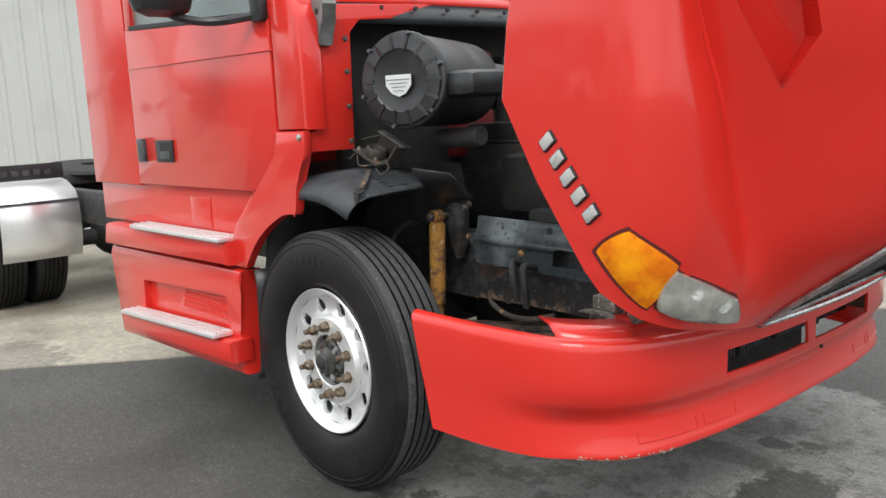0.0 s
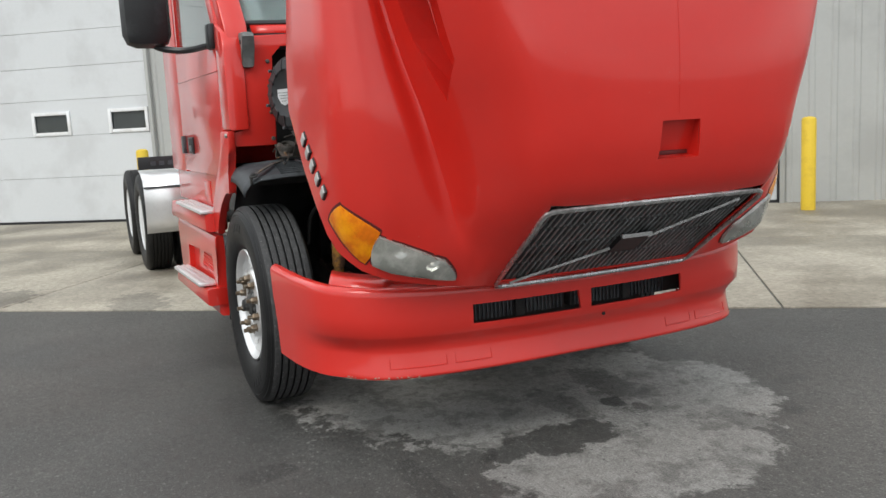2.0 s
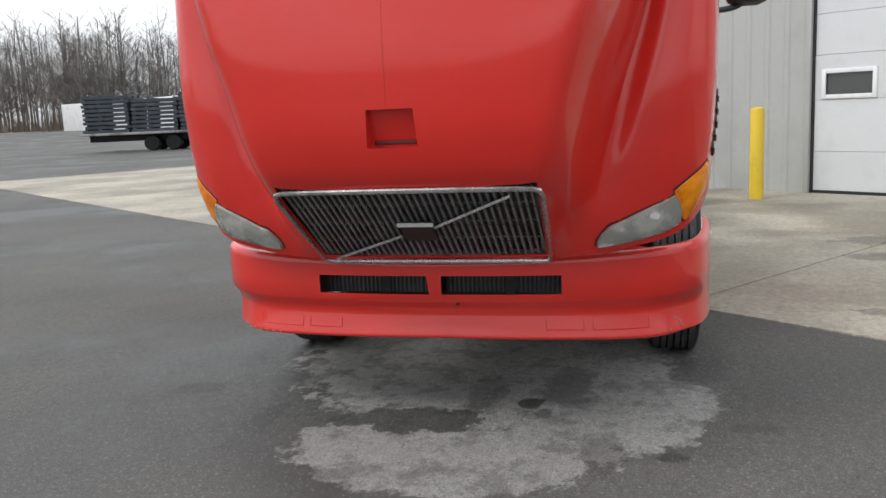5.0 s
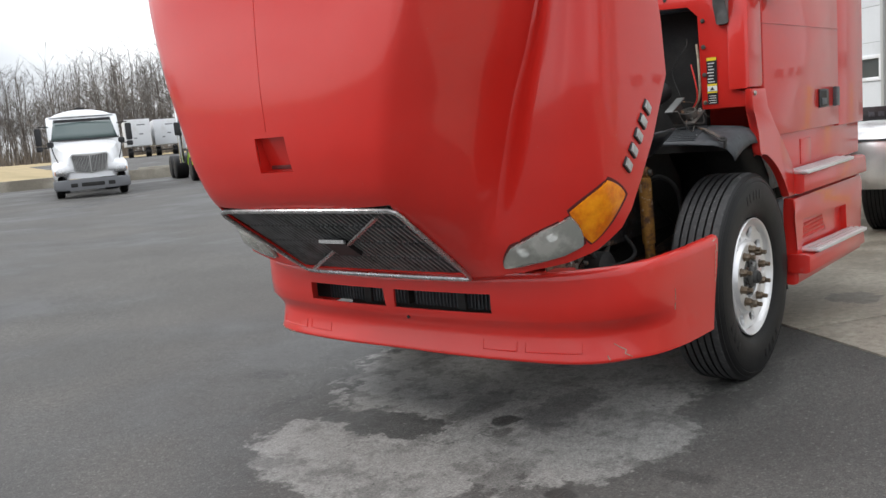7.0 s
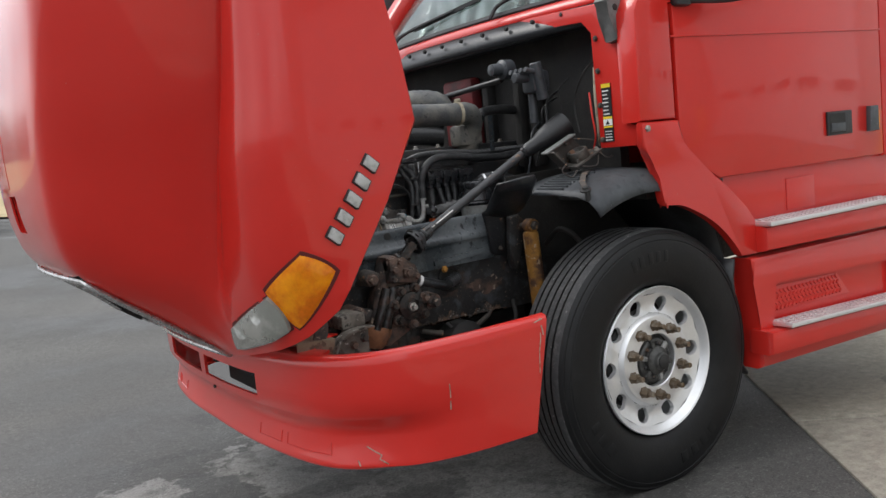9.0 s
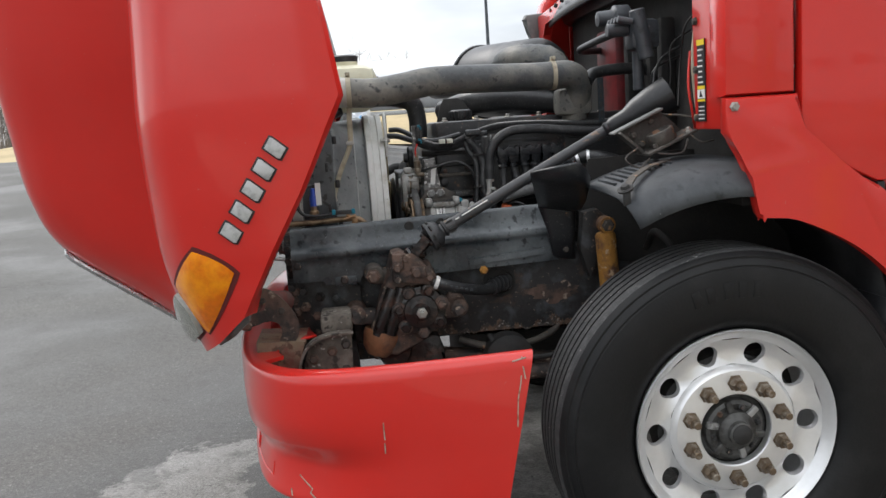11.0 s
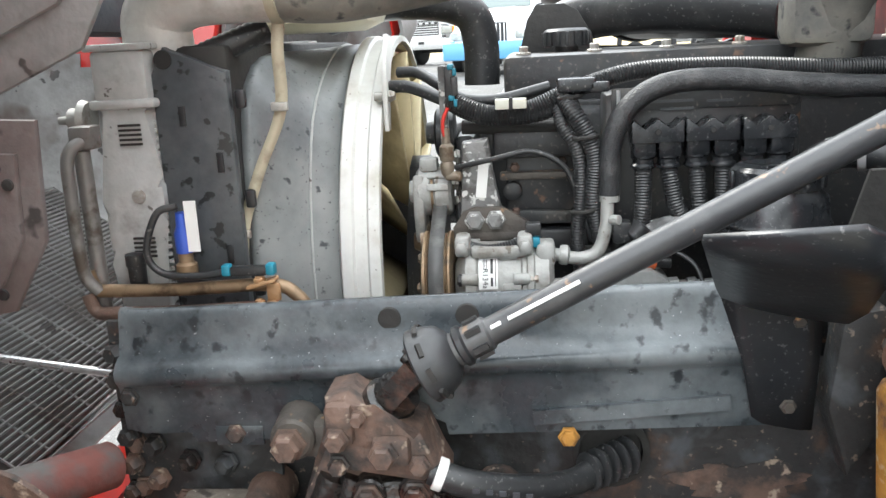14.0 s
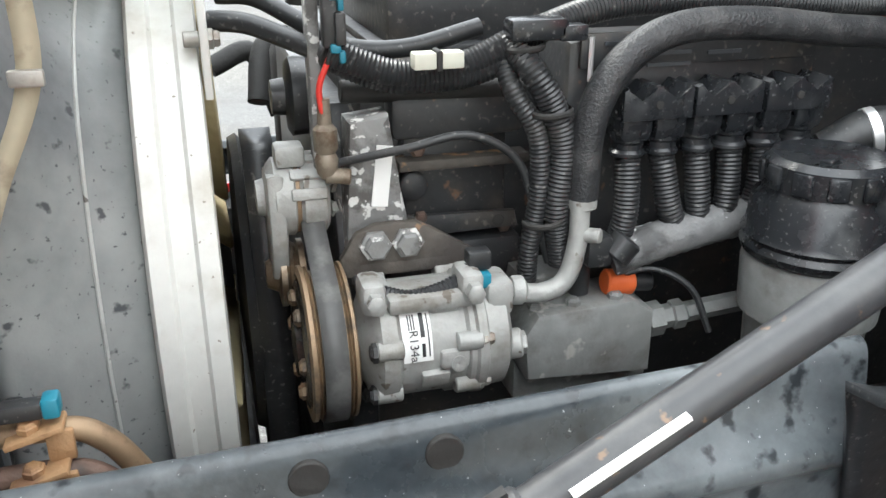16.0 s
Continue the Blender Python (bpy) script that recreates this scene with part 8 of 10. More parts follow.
# clutch pulley
RIM = mat("rust_brown_pulley", (0.24, 0.165, 0.10), 0.5, metal=0.4, spot=(0.10, 0.08, 0.06), spot_scale=25, grain=0.25)
bm = bmesh.new()
lathe(bm, (0.800, CC[0], CC[1]), (1, 0, 0), [(0.030, 0.0), (0.074, 0.001), (0.080, 0.003), (0.080, 0.006), (0.076, 0.007), (0.079, 0.009), (0.076, 0.011), (0.074, 0.036), (0.079, 0.038), (0.076, 0.040), (0.080, 0.042), (0.080, 0.046), (0.072, 0.048), (0.068, 0.042), (0.056, 0.042)], 48, cap=False)
pu = part("clutch_pulley", bm, RIM, comp, "rust-brown grooved clutch pulley")
bm = bmesh.new()
lathe(bm, (0.834, CC[0], CC[1]), (1, 0, 0), [(0.064, 0), (0.066, 0.006), (0.066, 0.014), (0.060, 0.017), (0.034, 0.016), (0.030, 0.022), (0.012, 0.024), (0, 0.024)], 40)
part("clutch_plate", bm, WET, pu, "black clutch plate")
for k in range(6):
    a = 2 * math.pi * k / 6
    bolt(pu, (0.849, CC[0] + 0.048 * math.cos(a), CC[1] + 0.048 * math.sin(a)), (1, 0, 0), 0.007, 0.008, RIM)
bm = bmesh.new()
loop = [(CC[0] + 0.0825 * math.cos(a), CC[1] + 0.0825 * math.sin(a)) for a in np.linspace(-2.0, 1.05, 24)] + [(0.345, 1.217), (0.318, 1.240)]
grid(bm, [[(0.8125, y, z), (0.8360, y, z)] for y, z in loop])
bt = part("belt", bm, BELT, engine, "worn black ribbed belt", smooth=60)
md = bt.modifiers.new("skin", "SOLIDIFY")
md.thickness = 0.005
bm = bmesh.new()
lathe(bm, (0.805, 0.30, 1.243), (1, 0, 0), [(0.036, 0), (0.041, 0.004), (0.042, 0.026), (0.038, 0.029), (0.038, 0.033), (0.042, 0.036), (0.041, 0.054), (0.034, 0.060), (0.020, 0.064), (0.018, 0.072), (0, 0.073)], 30)
prism(bm, [(0.275, 1.27), (0.335, 1.275), (0.345, 1.21), (0.33, 1.165), (0.300, 1.135), (0.275, 1.17)], 0.850, 0.868, "x", 0.005)
tn = part("belt_tensioner", bm, DULLALU, engine, "grey cast belt tensioner", smooth=30)
for k in range(5):
    a = 0.3 + 0.5 * k
    part("tensioner_rib", made(box, (0.826, 0.30 + 0.042 * math.cos(a), 1.243 + 0.042 * math.sin(a)), (0.036, 0.006, 0.012), 0.002, Matrix.Rotation(a, 4, "X")), DULLALU, tn)
part("tensioner_stop", made(box, (0.842, 0.31, 1.290), (0.030, 0.03, 0.022), 0.004), DULLALU, tn)
part("tensioner_band", made(lathe, (0.8345, 0.30, 1.243), (1, 0, 0), [(0.0385, 0), (0.0395, 0.001), (0.0395, 0.004), (0.0385, 0.005)], 30, cap=False), RIM, tn)
part("idler", made(lathe, (0.832, 0.305, 1.158), (1, 0, 0), [(0.026, 0), (0.036, 0.002), (0.036, 0.008), (0.031, 0.010), (0.034, 0.014), (0.031, 0.018), (0.036, 0.022), (0.036, 0.028), (0.020, 0.030), (0.014, 0.042), (0, 0.043)], 28), STEEL, tn, "worn steel idler")
bm = bmesh.new()
prism(bm, [(0.800, 1.168), (0.802, 1.190), (0.785, 1.216), (0.765, 1.224), (0.722, 1.224), (0.705, 1.214), (0.660, 1.186), (0.660, 1.172), (0.72, 1.170)], 0.352, 0.364, "y", 0.003)
box(bm, (0.735, 0.345, 1.176), (0.10, 0.04, 0.016), 0.004)
br = part("compressor_bracket", bm, DIRTY, engine, "dusty brown bracket with two bolts")
for x in (0.766, 0.732):
    bolt(br, (x, 0.364, 1.203), (0, 1, 0), 0.0135, 0.014, FLAKE)
bm = bmesh.new()
prism(bm, [(0.792, 1.190), (0.784, 1.325), (0.742, 1.330), (0.735, 1.27), (0.722, 1.205), (0.735, 1.19)], 0.290, 0.340, "y", 0.008)
fb = part("front_bracket", bm, FLAKE, engine, "bracket in flaking grey paint with a white label")
part("bracket_label", made(box, (0.752, 0.3415, 1.268), (0.017, 0.002, 0.064), 0.0, Matrix.Rotation(-0.12, 4, "Y")), DECAL_WHITE, fb, "tall white paper label")
for x, z in ((0.790, 1.225), (0.797, 1.255), (0.792, 1.30)):
    bolt(engine, (x, 0.30, z), (1, 0.3, 0), 0.010, 0.012, ZINC)
# refrigerant line and hoses
BRASSY = mat("tarnished_brass", (0.23, 0.19, 0.145), 0.5, metal=0.3, spot=(0.13, 0.09, 0.06), spot_scale=40, grain=0.2, bump=0.15)
CREAM = mat("cream_connector", (0.55, 0.55, 0.47), 0.45, grain=0.1)
bm = bmesh.new()
tube(bm, [(0.640, 0.40, 1.152), (0.600, 0.402, 1.145), (0.572, 0.402, 1.156), (0.559, 0.400, 1.195), (0.556, 0.396, 1.238)], 0.0105, 12)
lathe(bm, (0.632, 0.40, 1.151), (-1, 0, -0.1), [(0.014, 0), (0.016, 0.004), (0.016, 0.012), (0.011, 0.016)], 14)
cyl(bm, (0.553, 0.392, 1.232), (0.553, 0.392, 1.246), 0.016)
cyl(bm, (0.556, 0.40, 1.205), (0.540, 0.415, 1.207), 0.008)
part("refrigerant_pipe", bm, DULLALU, engine, "bent aluminium pipe")


BRAID = mat("braided_hose_cover", (0.026, 0.027, 0.029), 0.42, spot=(0.06, 0.06, 0.06), spot_scale=30, grain=0.5, grain_scale=300, bump=0.35, bump_scale=340)


def hose(name, pts, r, m=HOSE, label="", ribs=0.0, pitch=0.0045, parent=engine):
    bm = bmesh.new()
    tube(bm, pts, r, 12, 7, ribs, pitch)
    return part(name, bm, m, parent, label)


hose("braided_hose", [(0.553, 0.392, 1.243), (0.550, 0.394, 1.32), (0.525, 0.396, 1.375), (0.47, 0.394, 1.408), (0.38, 0.39, 1.412), (0.25, 0.385, 1.398), (0.10, 0.38, 1.39), (-0.1, 0.36, 1.40)], 0.0165, label="black braided hose", ribs=0.025, pitch=0.003, m=BRAID)
hose("wiring_conduit", [(0.80, 0.34, 1.395), (0.735, 0.35, 1.372), (0.67, 0.352, 1.378), (0.60, 0.35, 1.405), (0.50, 0.335, 1.428), (0.35, 0.33, 1.428), (0.18, 0.33, 1.418), (-0.1, 0.32, 1.42)], 0.013, ribs=0.12, label="ribbed black conduit")
hose("wiring_conduit", [(0.895, 0.235, 1.440), (0.86, 0.25, 1.438), (0.82, 0.285, 1.418), (0.78, 0.31, 1.395), (0.72, 0.32, 1.392), (0.64, 0.31, 1.408)], 0.0095, label="smooth black hose")
hose("wiring_conduit", [(0.80, 0.322, 1.394), (0.77, 0.335, 1.378), (0.73, 0.345, 1.368), (0.66, 0.347, 1.372), (0.60, 0.345, 1.395)], 0.0155, ribs=0.10, label="thick ribbed black conduit")
hose("wiring_conduit", [(0.625, 0.35, 1.40), (0.606, 0.378, 1.372), (0.585, 0.385, 1.335), (0.574, 0.386, 1.29), (0.578, 0.384, 1.23), (0.565, 0.372, 1.165)], 0.013, ribs=0.10, label="ribbed black conduit")
hose("wiring_conduit", [(0.632, 0.345, 1.395), (0.622, 0.37, 1.35), (0.60, 0.38, 1.31), (0.596, 0.38, 1.25), (0.602, 0.372, 1.18), (0.598, 0.36, 1.12)], 0.010, ribs=0.10, label="ribbed black conduit")
for q in ((0.588, 0.386, 1.33), (0.592, 0.384, 1.215), (0.61, 0.36, 1.39)):
    part("cable_tie", made(lathe, q, (0.1, 0.0, 1), [(0.020, 0), (0.022, 0.002), (0.022, 0.005), (0.020, 0.007)], 14, cap=False), GRIME, engine)
bm = bmesh.new()
box(bm, (0.60, 0.365, 1.412), (0.06, 0.03, 0.022), 0.005)
box(bm, (0.565, 0.37, 1.408), (0.03, 0.02, 0.016), 0.003)
part("loom_clip", bm, PLUGM, engine, "black moulded loom clip")
hose("fuel_line", [(0.795, 0.345, 1.287), (0.73, 0.365, 1.302), (0.67, 0.37, 1.312), (0.62, 0.372, 1.285), (0.598, 0.374, 1.23), (0.578, 0.37, 1.165)], 0.0045, label="thin black line")
hose("sensor_wire", [(0.80, 0.345, 1.39), (0.812, 0.348, 1.36), (0.806, 0.348, 1.32)], 0.003, REDWIRE)
hose("sensor_lead", [(0.785, 0.40, 1.172), (0.745, 0.425, 1.168), (0.70, 0.42, 1.175), (0.675, 0.412, 1.19)], 0.008, ribs=0.15)
hose("radiator_hose", [(1.06, 0.02, 1.545), (0.97, 0.03, 1.565), (0.86, 0.0, 1.565), (0.785, -0.02, 1.54), (0.765, -0.03, 1.48), (0.765, -0.03, 1.40)], 0.036, label="black radiator hose")
hose("heater_hose", [(0.905, 0.262, 1.418), (0.87, 0.28, 1.416), (0.83, 0.305, 1.402), (0.79, 0.33, 1.386)], 0.0105, label="smooth black hose")
for x in (0.715, 0.688):
    part("pale_connector", made(box, (x, 0.372, 1.388), (0.022, 0.018, 0.016), 0.002), CREAM, engine, "cream connector half")
part("connector_ring", made(box, (0.7015, 0.372, 1.388), (0.006, 0.022, 0.020), 0.002), GRIME, engine)
bm = bmesh.new()
box(bm, (0.797, 0.345, 1.425), (0.018, 0.018, 0.05), 0.003)
box(bm, (0.790, 0.352, 1.418), (0.010, 0.016, 0.030), 0.002)
part("sensor_plug", bm, HOSE, engine, "black plug with blue ends")
for z in (1.448, 1.40):
    part("blue_clip", made(lambda b: (box(b, (0.795, 0.350, z), (0.010, 0.016, 0.009), 0.002), box(b, (0.789, 0.354, z - 0.008), (0.006, 0.010, 0.012), 0.002))), CYAN, engine, "blue-green connector clip")
bm = bmesh.new()
box(bm, (0.675, 0.418, 1.178), (0.026, 0.022, 0.016), 0.003)
part("blue_clip", bm, CYAN, engine, "blue-green connector clip")
part("plug_body", made(box, (0.672, 0.412, 1.197), (0.024, 0.02, 0.02), 0.003), HOSE, engine)
bm = bmesh.new()
lathe(bm, (0.808, 0.345, 1.272), (0, 0, 1), [(0.006, 0), (0.01, 0.006), (0.012, 0.02), (0.009, 0.026), (0.012, 0.03), (0.012, 0.05), (0.007, 0.055), (0.006, 0.08)], 14)
cyl(bm, (0.81, 0.345, 1.275), (0.785, 0.35, 1.273), 0.008)
part("pressure_sensor", bm, BRASSY, engine, "tarnished pressure sensor")
# pipes by the radiator
FRAMEGREY = mat("dirty_grey_pipe", (0.19, 0.18, 0.17), 0.5, metal=0.3, spot=(0.09, 0.075, 0.06), spot_scale=20, grain=0.2, bump=0.1)
CLIPR = mat("orange_brown_clip", (0.34, 0.20, 0.10), 0.7, spot=(0.20, 0.11, 0.06), spot_scale=30, grain=0.3, bump=0.3)
for z, m, y in ((1.150, COPPER, 0.545), (1.118, RUST, 0.555)):
    bm = bmesh.new()
    tube(bm, [(1.335, y, z + 0.03), (1.325, y, z + 0.004), (1.30, y, z), (1.18, y, z), (1.06, y, z + 0.004), (1.02, y, z - 0.012), (0.99, y, z - 0.06)], 0.010, 10)
    part("coolant_pipe", bm, m, truck, "tarnished metal pipe")
    bm = bmesh.new()
    box(bm, (1.066, y + 0.010, z + 0.010), (0.044, 0.026, 0.005), 0.0015, Matrix.Rotation(0.25, 4, "Y"))
    box(bm, (1.050, y + 0.011, z - 0.004), (0.020, 0.006, 0.026), 0.0015)
    pcl = part("pipe_clip", bm, CLIPR, truck, "rusty pipe clip")
    bolt(pcl, (1.070, y + 0.010, z + 0.012), (0.1, 0.1, 1), 0.007, 0.008, CLIPR)
bm = bmesh.new()
tube(bm, [(1.305, 0.52, 1.372), (1.322, 0.545, 1.370), (1.334, 0.556, 1.350), (1.336, 0.558, 1.30), (1.336, 0.558, 1.22), (1.334, 0.555, 1.175), (1.318, 0.55, 1.150)], 0.0095, 10)
cyl(bm, (1.325, 0.53, 1.11), (1.325, 0.53, 1.36), 0.012, seg=12)
box(bm, (1.318, 0.528, 1.378), (0.036, 0.034, 0.034), 0.005)
part("coolant_pipe", bm, FRAMEGREY, truck, "grey metal pipe and fitting")
hose("shroud_hose", [(1.215, 0.425, 1.470), (1.17, 0.43, 1.482), (1.12, 0.425, 1.500), (1.07, 0.40, 1.520)], 0.019, ribs=0.10, pitch=0.010, parent=truck, label="ribbed black hose over the shroud")
bm = bmesh.new()
box(bm, (1.085, 0.552, 1.178), (0.055, 0.016, 0.014), 0.003)
cn = part("inline_connector", bm, HOSE, truck, "black inline connector with blue ends")
for x in (1.118, 1.052):
    part("blue_clip", made(box, (x, 0.553, 1.180), (0.013, 0.018, 0.017), 0.003), CYAN, cn)
hose("switch_wire", [(1.185, 0.545, 1.275), (1.215, 0.552, 1.265), (1.235, 0.555, 1.21), (1.215, 0.555, 1.178), (1.16, 0.555, 1.172), (1.11, 0.552, 1.178)], 0.0055, parent=truck, label="black sheathed wire")
sw = part("pressure_switch", made(lambda b: (lathe(b, (1.183, 0.54, 1.165), (0, 0, 1), [(0.010, 0), (0.016, 0.008), (0.016, 0.022), (0.011, 0.026), (0.011, 0.04)], 14))), COPPER, truck, "brass switch with a blue plug")
part("switch_plug", made(lathe, (1.183, 0.54, 1.205), (0, 0, 1), [(0.013, 0), (0.013, 0.03), (0.009, 0.04), (0.008, 0.06)], 14), BLUE, sw, "blue plug")
part("switch_label", made(box, (1.165, 0.548, 1.245), (0.018, 0.002, 0.075)), DECAL_WHITE, sw, "white paper tag")
bm = bmesh.new()
lathe(bm, (1.27, 0.52, 1.15), (0, 0, 1), [(0.013, 0), (0.014, 0.03), (0.016, 0.034), (0.016, 0.05), (0, 0.052)], 14)
part("drain_cap", bm, HOSE, truck)
bm = bmesh.new()
lathe(bm, (1.33, 0.48, 1.40), (1, 0, 0), [(0.026, 0), (0.03, 0.01), (0.018, 0.014), (0.018, 0.03), (0.007, 0.032), (0.006, 0.05)], 16)
part("mount_bolt", bm, ZINC, truck, "zinc mounting bolt")
# charge-air pipe and its elbows
ELBOW = mat("pale_cast_elbow", (0.60, 0.59, 0.56), 0.5, metal=0.1, spot=(0.34, 0.31, 0.27), spot_scale=9, spot_at=(0.52, 0.75), grain=0.15, bump=0.15)
hose("duct_elbow", [(1.23, 0.43, 1.49), (1.225, 0.435, 1.545), (1.18, 0.445, 1.575), (1.10, 0.45, 1.58), (1.04, 0.45, 1.578)], 0.052, ELBOW, "grey cast pipe elbow", parent=truck)
duct = hose("charge_duct", [(1.05, 0.45, 1.578), (0.95, 0.445, 1.572), (0.84, 0.44, 1.585), (0.74, 0.425, 1.600), (0.55, 0.39, 1.600), (0.36, 0.35, 1.597), (0.27, 0.335, 1.600)], 0.050, DUCT, "large dusty black charge-air duct", parent=truck)
for x, y, z in ((1.035, 0.45, 1.579), (0.29, 0.338, 1.599)):
    bm = bmesh.new()
    lathe(bm, (x - 0.008, y, z), (1, 0, 0), [(0.051, 0), (0.054, 0.001), (0.054, 0.016), (0.051, 0.017)], 28, cap=False)
    box(bm, (x, y + 0.01, z + 0.06), (0.016, 0.03, 0.014), 0.003)
    part("hose_clamp", bm, BEIGE, duct, "band clamp")
hose("duct_elbow", [(0.285, 0.337, 1.60), (0.22, 0.325, 1.597), (0.185, 0.30, 1.56), (0.185, 0.27, 1.50), (0.19, 0.24, 1.42)], 0.050, DUCT, "dusty grey duct elbow", parent=truck)
bm = bmesh.new()
box(bm, (0.20, 0.26, 1.50), (0.13, 0.10, 0.10), 0.02)
part("intake_casting", bm, DUCT, engine, "dusty intake casting")
hose("turbo_inlet", [(0.34, -0.28, 1.66), (0.37, -0.10, 1.68), (0.33, 0.04, 1.68), (0.24, 0.10, 1.66), (0.20, 0.12, 1.58)], 0.058, DUCT, "dusty ribbed intake elbow", ribs=0.05, pitch=0.03, parent=truck)
hose("cross_pipe", [(0.62, -0.30, 1.50), (0.52, -0.10, 1.53), (0.36, 0.02, 1.53), (0.22, 0.10, 1.51)], 0.05, HOSE, "black cross pipe", parent=truck)
bm = bmesh.new()
prism(bm, [(0.69, 1.452), (0.54, 1.452), (0.548, 1.49), (0.575, 1.535), (0.60, 1.548), (0.655, 1.548), (0.672, 1.52)], -0.02, -0.012, "y", 0.002)
part("lifting_eye", bm, GRIME, engine, "dark steel lifting bracket")
hose("rear_cross_hose", [(0.16, 0.33, 1.57), (0.12, 0.30, 1.60), (0.0, 0.28, 1.61), (-0.10, 0.28, 1.60)], 0.022, HOSE, "black hose to the firewall", parent=truck)
bm = bmesh.new()
box(bm, (0.115, 0.345, 1.50), (0.022, 0.004, 0.16), 0.0)
sb = part("slotted_bracket", bm, PLATE, engine, "slotted steel strip")
for k in range(4):
    part("slot", made(box, (0.115, 0.3475, 1.45 + 0.032 * k), (0.008, 0.002, 0.018)), GRIME, sb)
# expansion tank
bm = bmesh.new()
box(bm, (1.045, 0.16, 1.60), (0.24, 0.26, 0.17), 0.05)
lathe(bm, (1.04, 0.17, 1.67), (0, 0, 1), [(0.05, 0), (0.05, 0.03), (0.044, 0.032)], 24)
et = part("expansion_tank", bm, TANK, truck, "milky yellowed coolant tank")
part("tank_cap", made(lathe, (1.04, 0.17, 1.70), (0, 0, 1), [(0.05, 0), (0.052, 0.02), (0.04, 0.026), (0, 0.027)], 24), HOSE, et)
# air cleaner on the right
AC, AD = np.array((0.35, -0.97, 1.645)), np.array((0.36, -0.93, 0.02))
AD = AD / np.linalg.norm(AD)
air = part("air_cleaner", made(lambda b: lathe(b, AC - AD * 0.56, AD, [(0.12, -0.05), (0.155, -0.02), (0.172, 0.02), (0.176, 0.2), (0.172, 0.23), (0.176, 0.26), (0.178, 0.50), (0.172, 0.53)], 44)), BLACK, truck, "black round air cleaner canister")
bm = bmesh.new()
lathe(bm, AC - AD * 0.035, AD, [(0.182, 0), (0.186, 0.008), (0.182, 0.02), (0.17, 0.024), (0.166, 0.035), (0.12, 0.045), (0.11, 0.038), (0, 0.042)], 48)
d_, a_, b_ = basis(AD)
for k in range(14):
    a = 2 * math.pi * k / 14
    u = a_ * math.cos(a) + b_ * math.sin(a)
    part("lid_rib", made(bar, AC + u * 0.115 + AD * 0.012, AC + u * 0.172 + AD * -0.004, 0.007, 0.014), BLACK, air)
cap = part("filter_lid", bm, BLACK, air, "ribbed round lid of the air cleaner")
bm = bmesh.new()
zz = np.array((0, 0, 1.0))
hx = np.cross(zz, AD)
hx /= np.linalg.norm(hx)
pts = [AC + AD * 0.016 + hx * u + zz * v for u, v in ((-0.055, 0.02), (0.055, 0.02), (0.055, -0.02), (0.03, -0.05), (0.0, -0.062), (-0.03, -0.05), (-0.055, -0.02))]
lo = [bm.verts.new(p) for p in pts]
hi = [bm.verts.new(p + AD * 0.004) for p in pts]
bm.faces.new(hi)
for k in range(len(lo)):
    bm.faces.new((lo[k], lo[(k + 1) % len(lo)], hi[(k + 1) % len(lo)], hi[k]))
lbl = part("lid_label", bm, ALU, cap, "silver shield label")
bm = bmesh.new()
for k in range(4):
    q = AC + AD * 0.0215 + zz * (0.002 - 0.014 * k)
    bar(bm, q - hx * (0.05 - 0.01 * k), q + hx * (0.05 - 0.01 * k), 0.004, 0.002)
part("print_bar", bm, DECAL_BLACK, lbl)
for k in range(6):
    a = 2 * math.pi * (k + 0.3) / 6
    u = a_ * math.cos(a) + b_ * math.sin(a)
    part("lid_clip", made(cyl, AC + u * 0.176 - AD * 0.03, AC + u * 0.176 + AD * 0.012, 0.008, seg=8), FADED, air)
bm = bmesh.new()
tube(bm, [AC - AD * 0.50, AC - AD * 0.62 + np.array((0.04, 0, 0)), AC - AD * 0.70 + np.array((0.14, 0, -0.02))], 0.10, 20)
box(bm, (0.50, -0.72, 1.62), (0.28, 0.30, 0.10), 0.04)
part("cleaner_outlet", bm, BLACK, air, "black moulded outlet of the air cleaner")
# canister, hoses and lines on the right
bm = bmesh.new()
cyl(bm, (0.28, -0.72, 1.41), (0.52, -0.72, 1.42), 0.04, seg=18)
part("dryer_canister", bm, GRIME, truck, "dark cylinder under the air cleaner")
for pts, r in (([(0.70, -0.50, 1.20), (0.74, -0.53, 1.28), (0.80, -0.50, 1.27), (0.82, -0.45, 1.18)], 0.022), ([(0.78, -0.48, 1.15), (0.82, -0.52, 1.26), (0.9, -0.5, 1.24)], 0.02), ([(0.62, -0.62, 0.90), (0.64, -0.70, 0.93), (0.66, -0.72, 0.88), (0.66, -0.70, 0.78)], 0.014), ([(0.70, -0.62, 0.90), (0.71, -0.71, 0.92), (0.72, -0.72, 0.86), (0.71, -0.70, 0.76)], 0.014)):
    hose("side_hose", pts, r, GRIME, "grimy hose", parent=truck)
bm = bmesh.new()
box(bm, (0.64, -0.2, 1.06), (0.2, 0.6, 0.1), 0.02)
box(bm, (0.55, -0.34, 1.20), (0.5, 0.16, 0.25), 0.04)
part("exhaust_side", bm, GRIME, engine, "dark exhaust side of the engine")
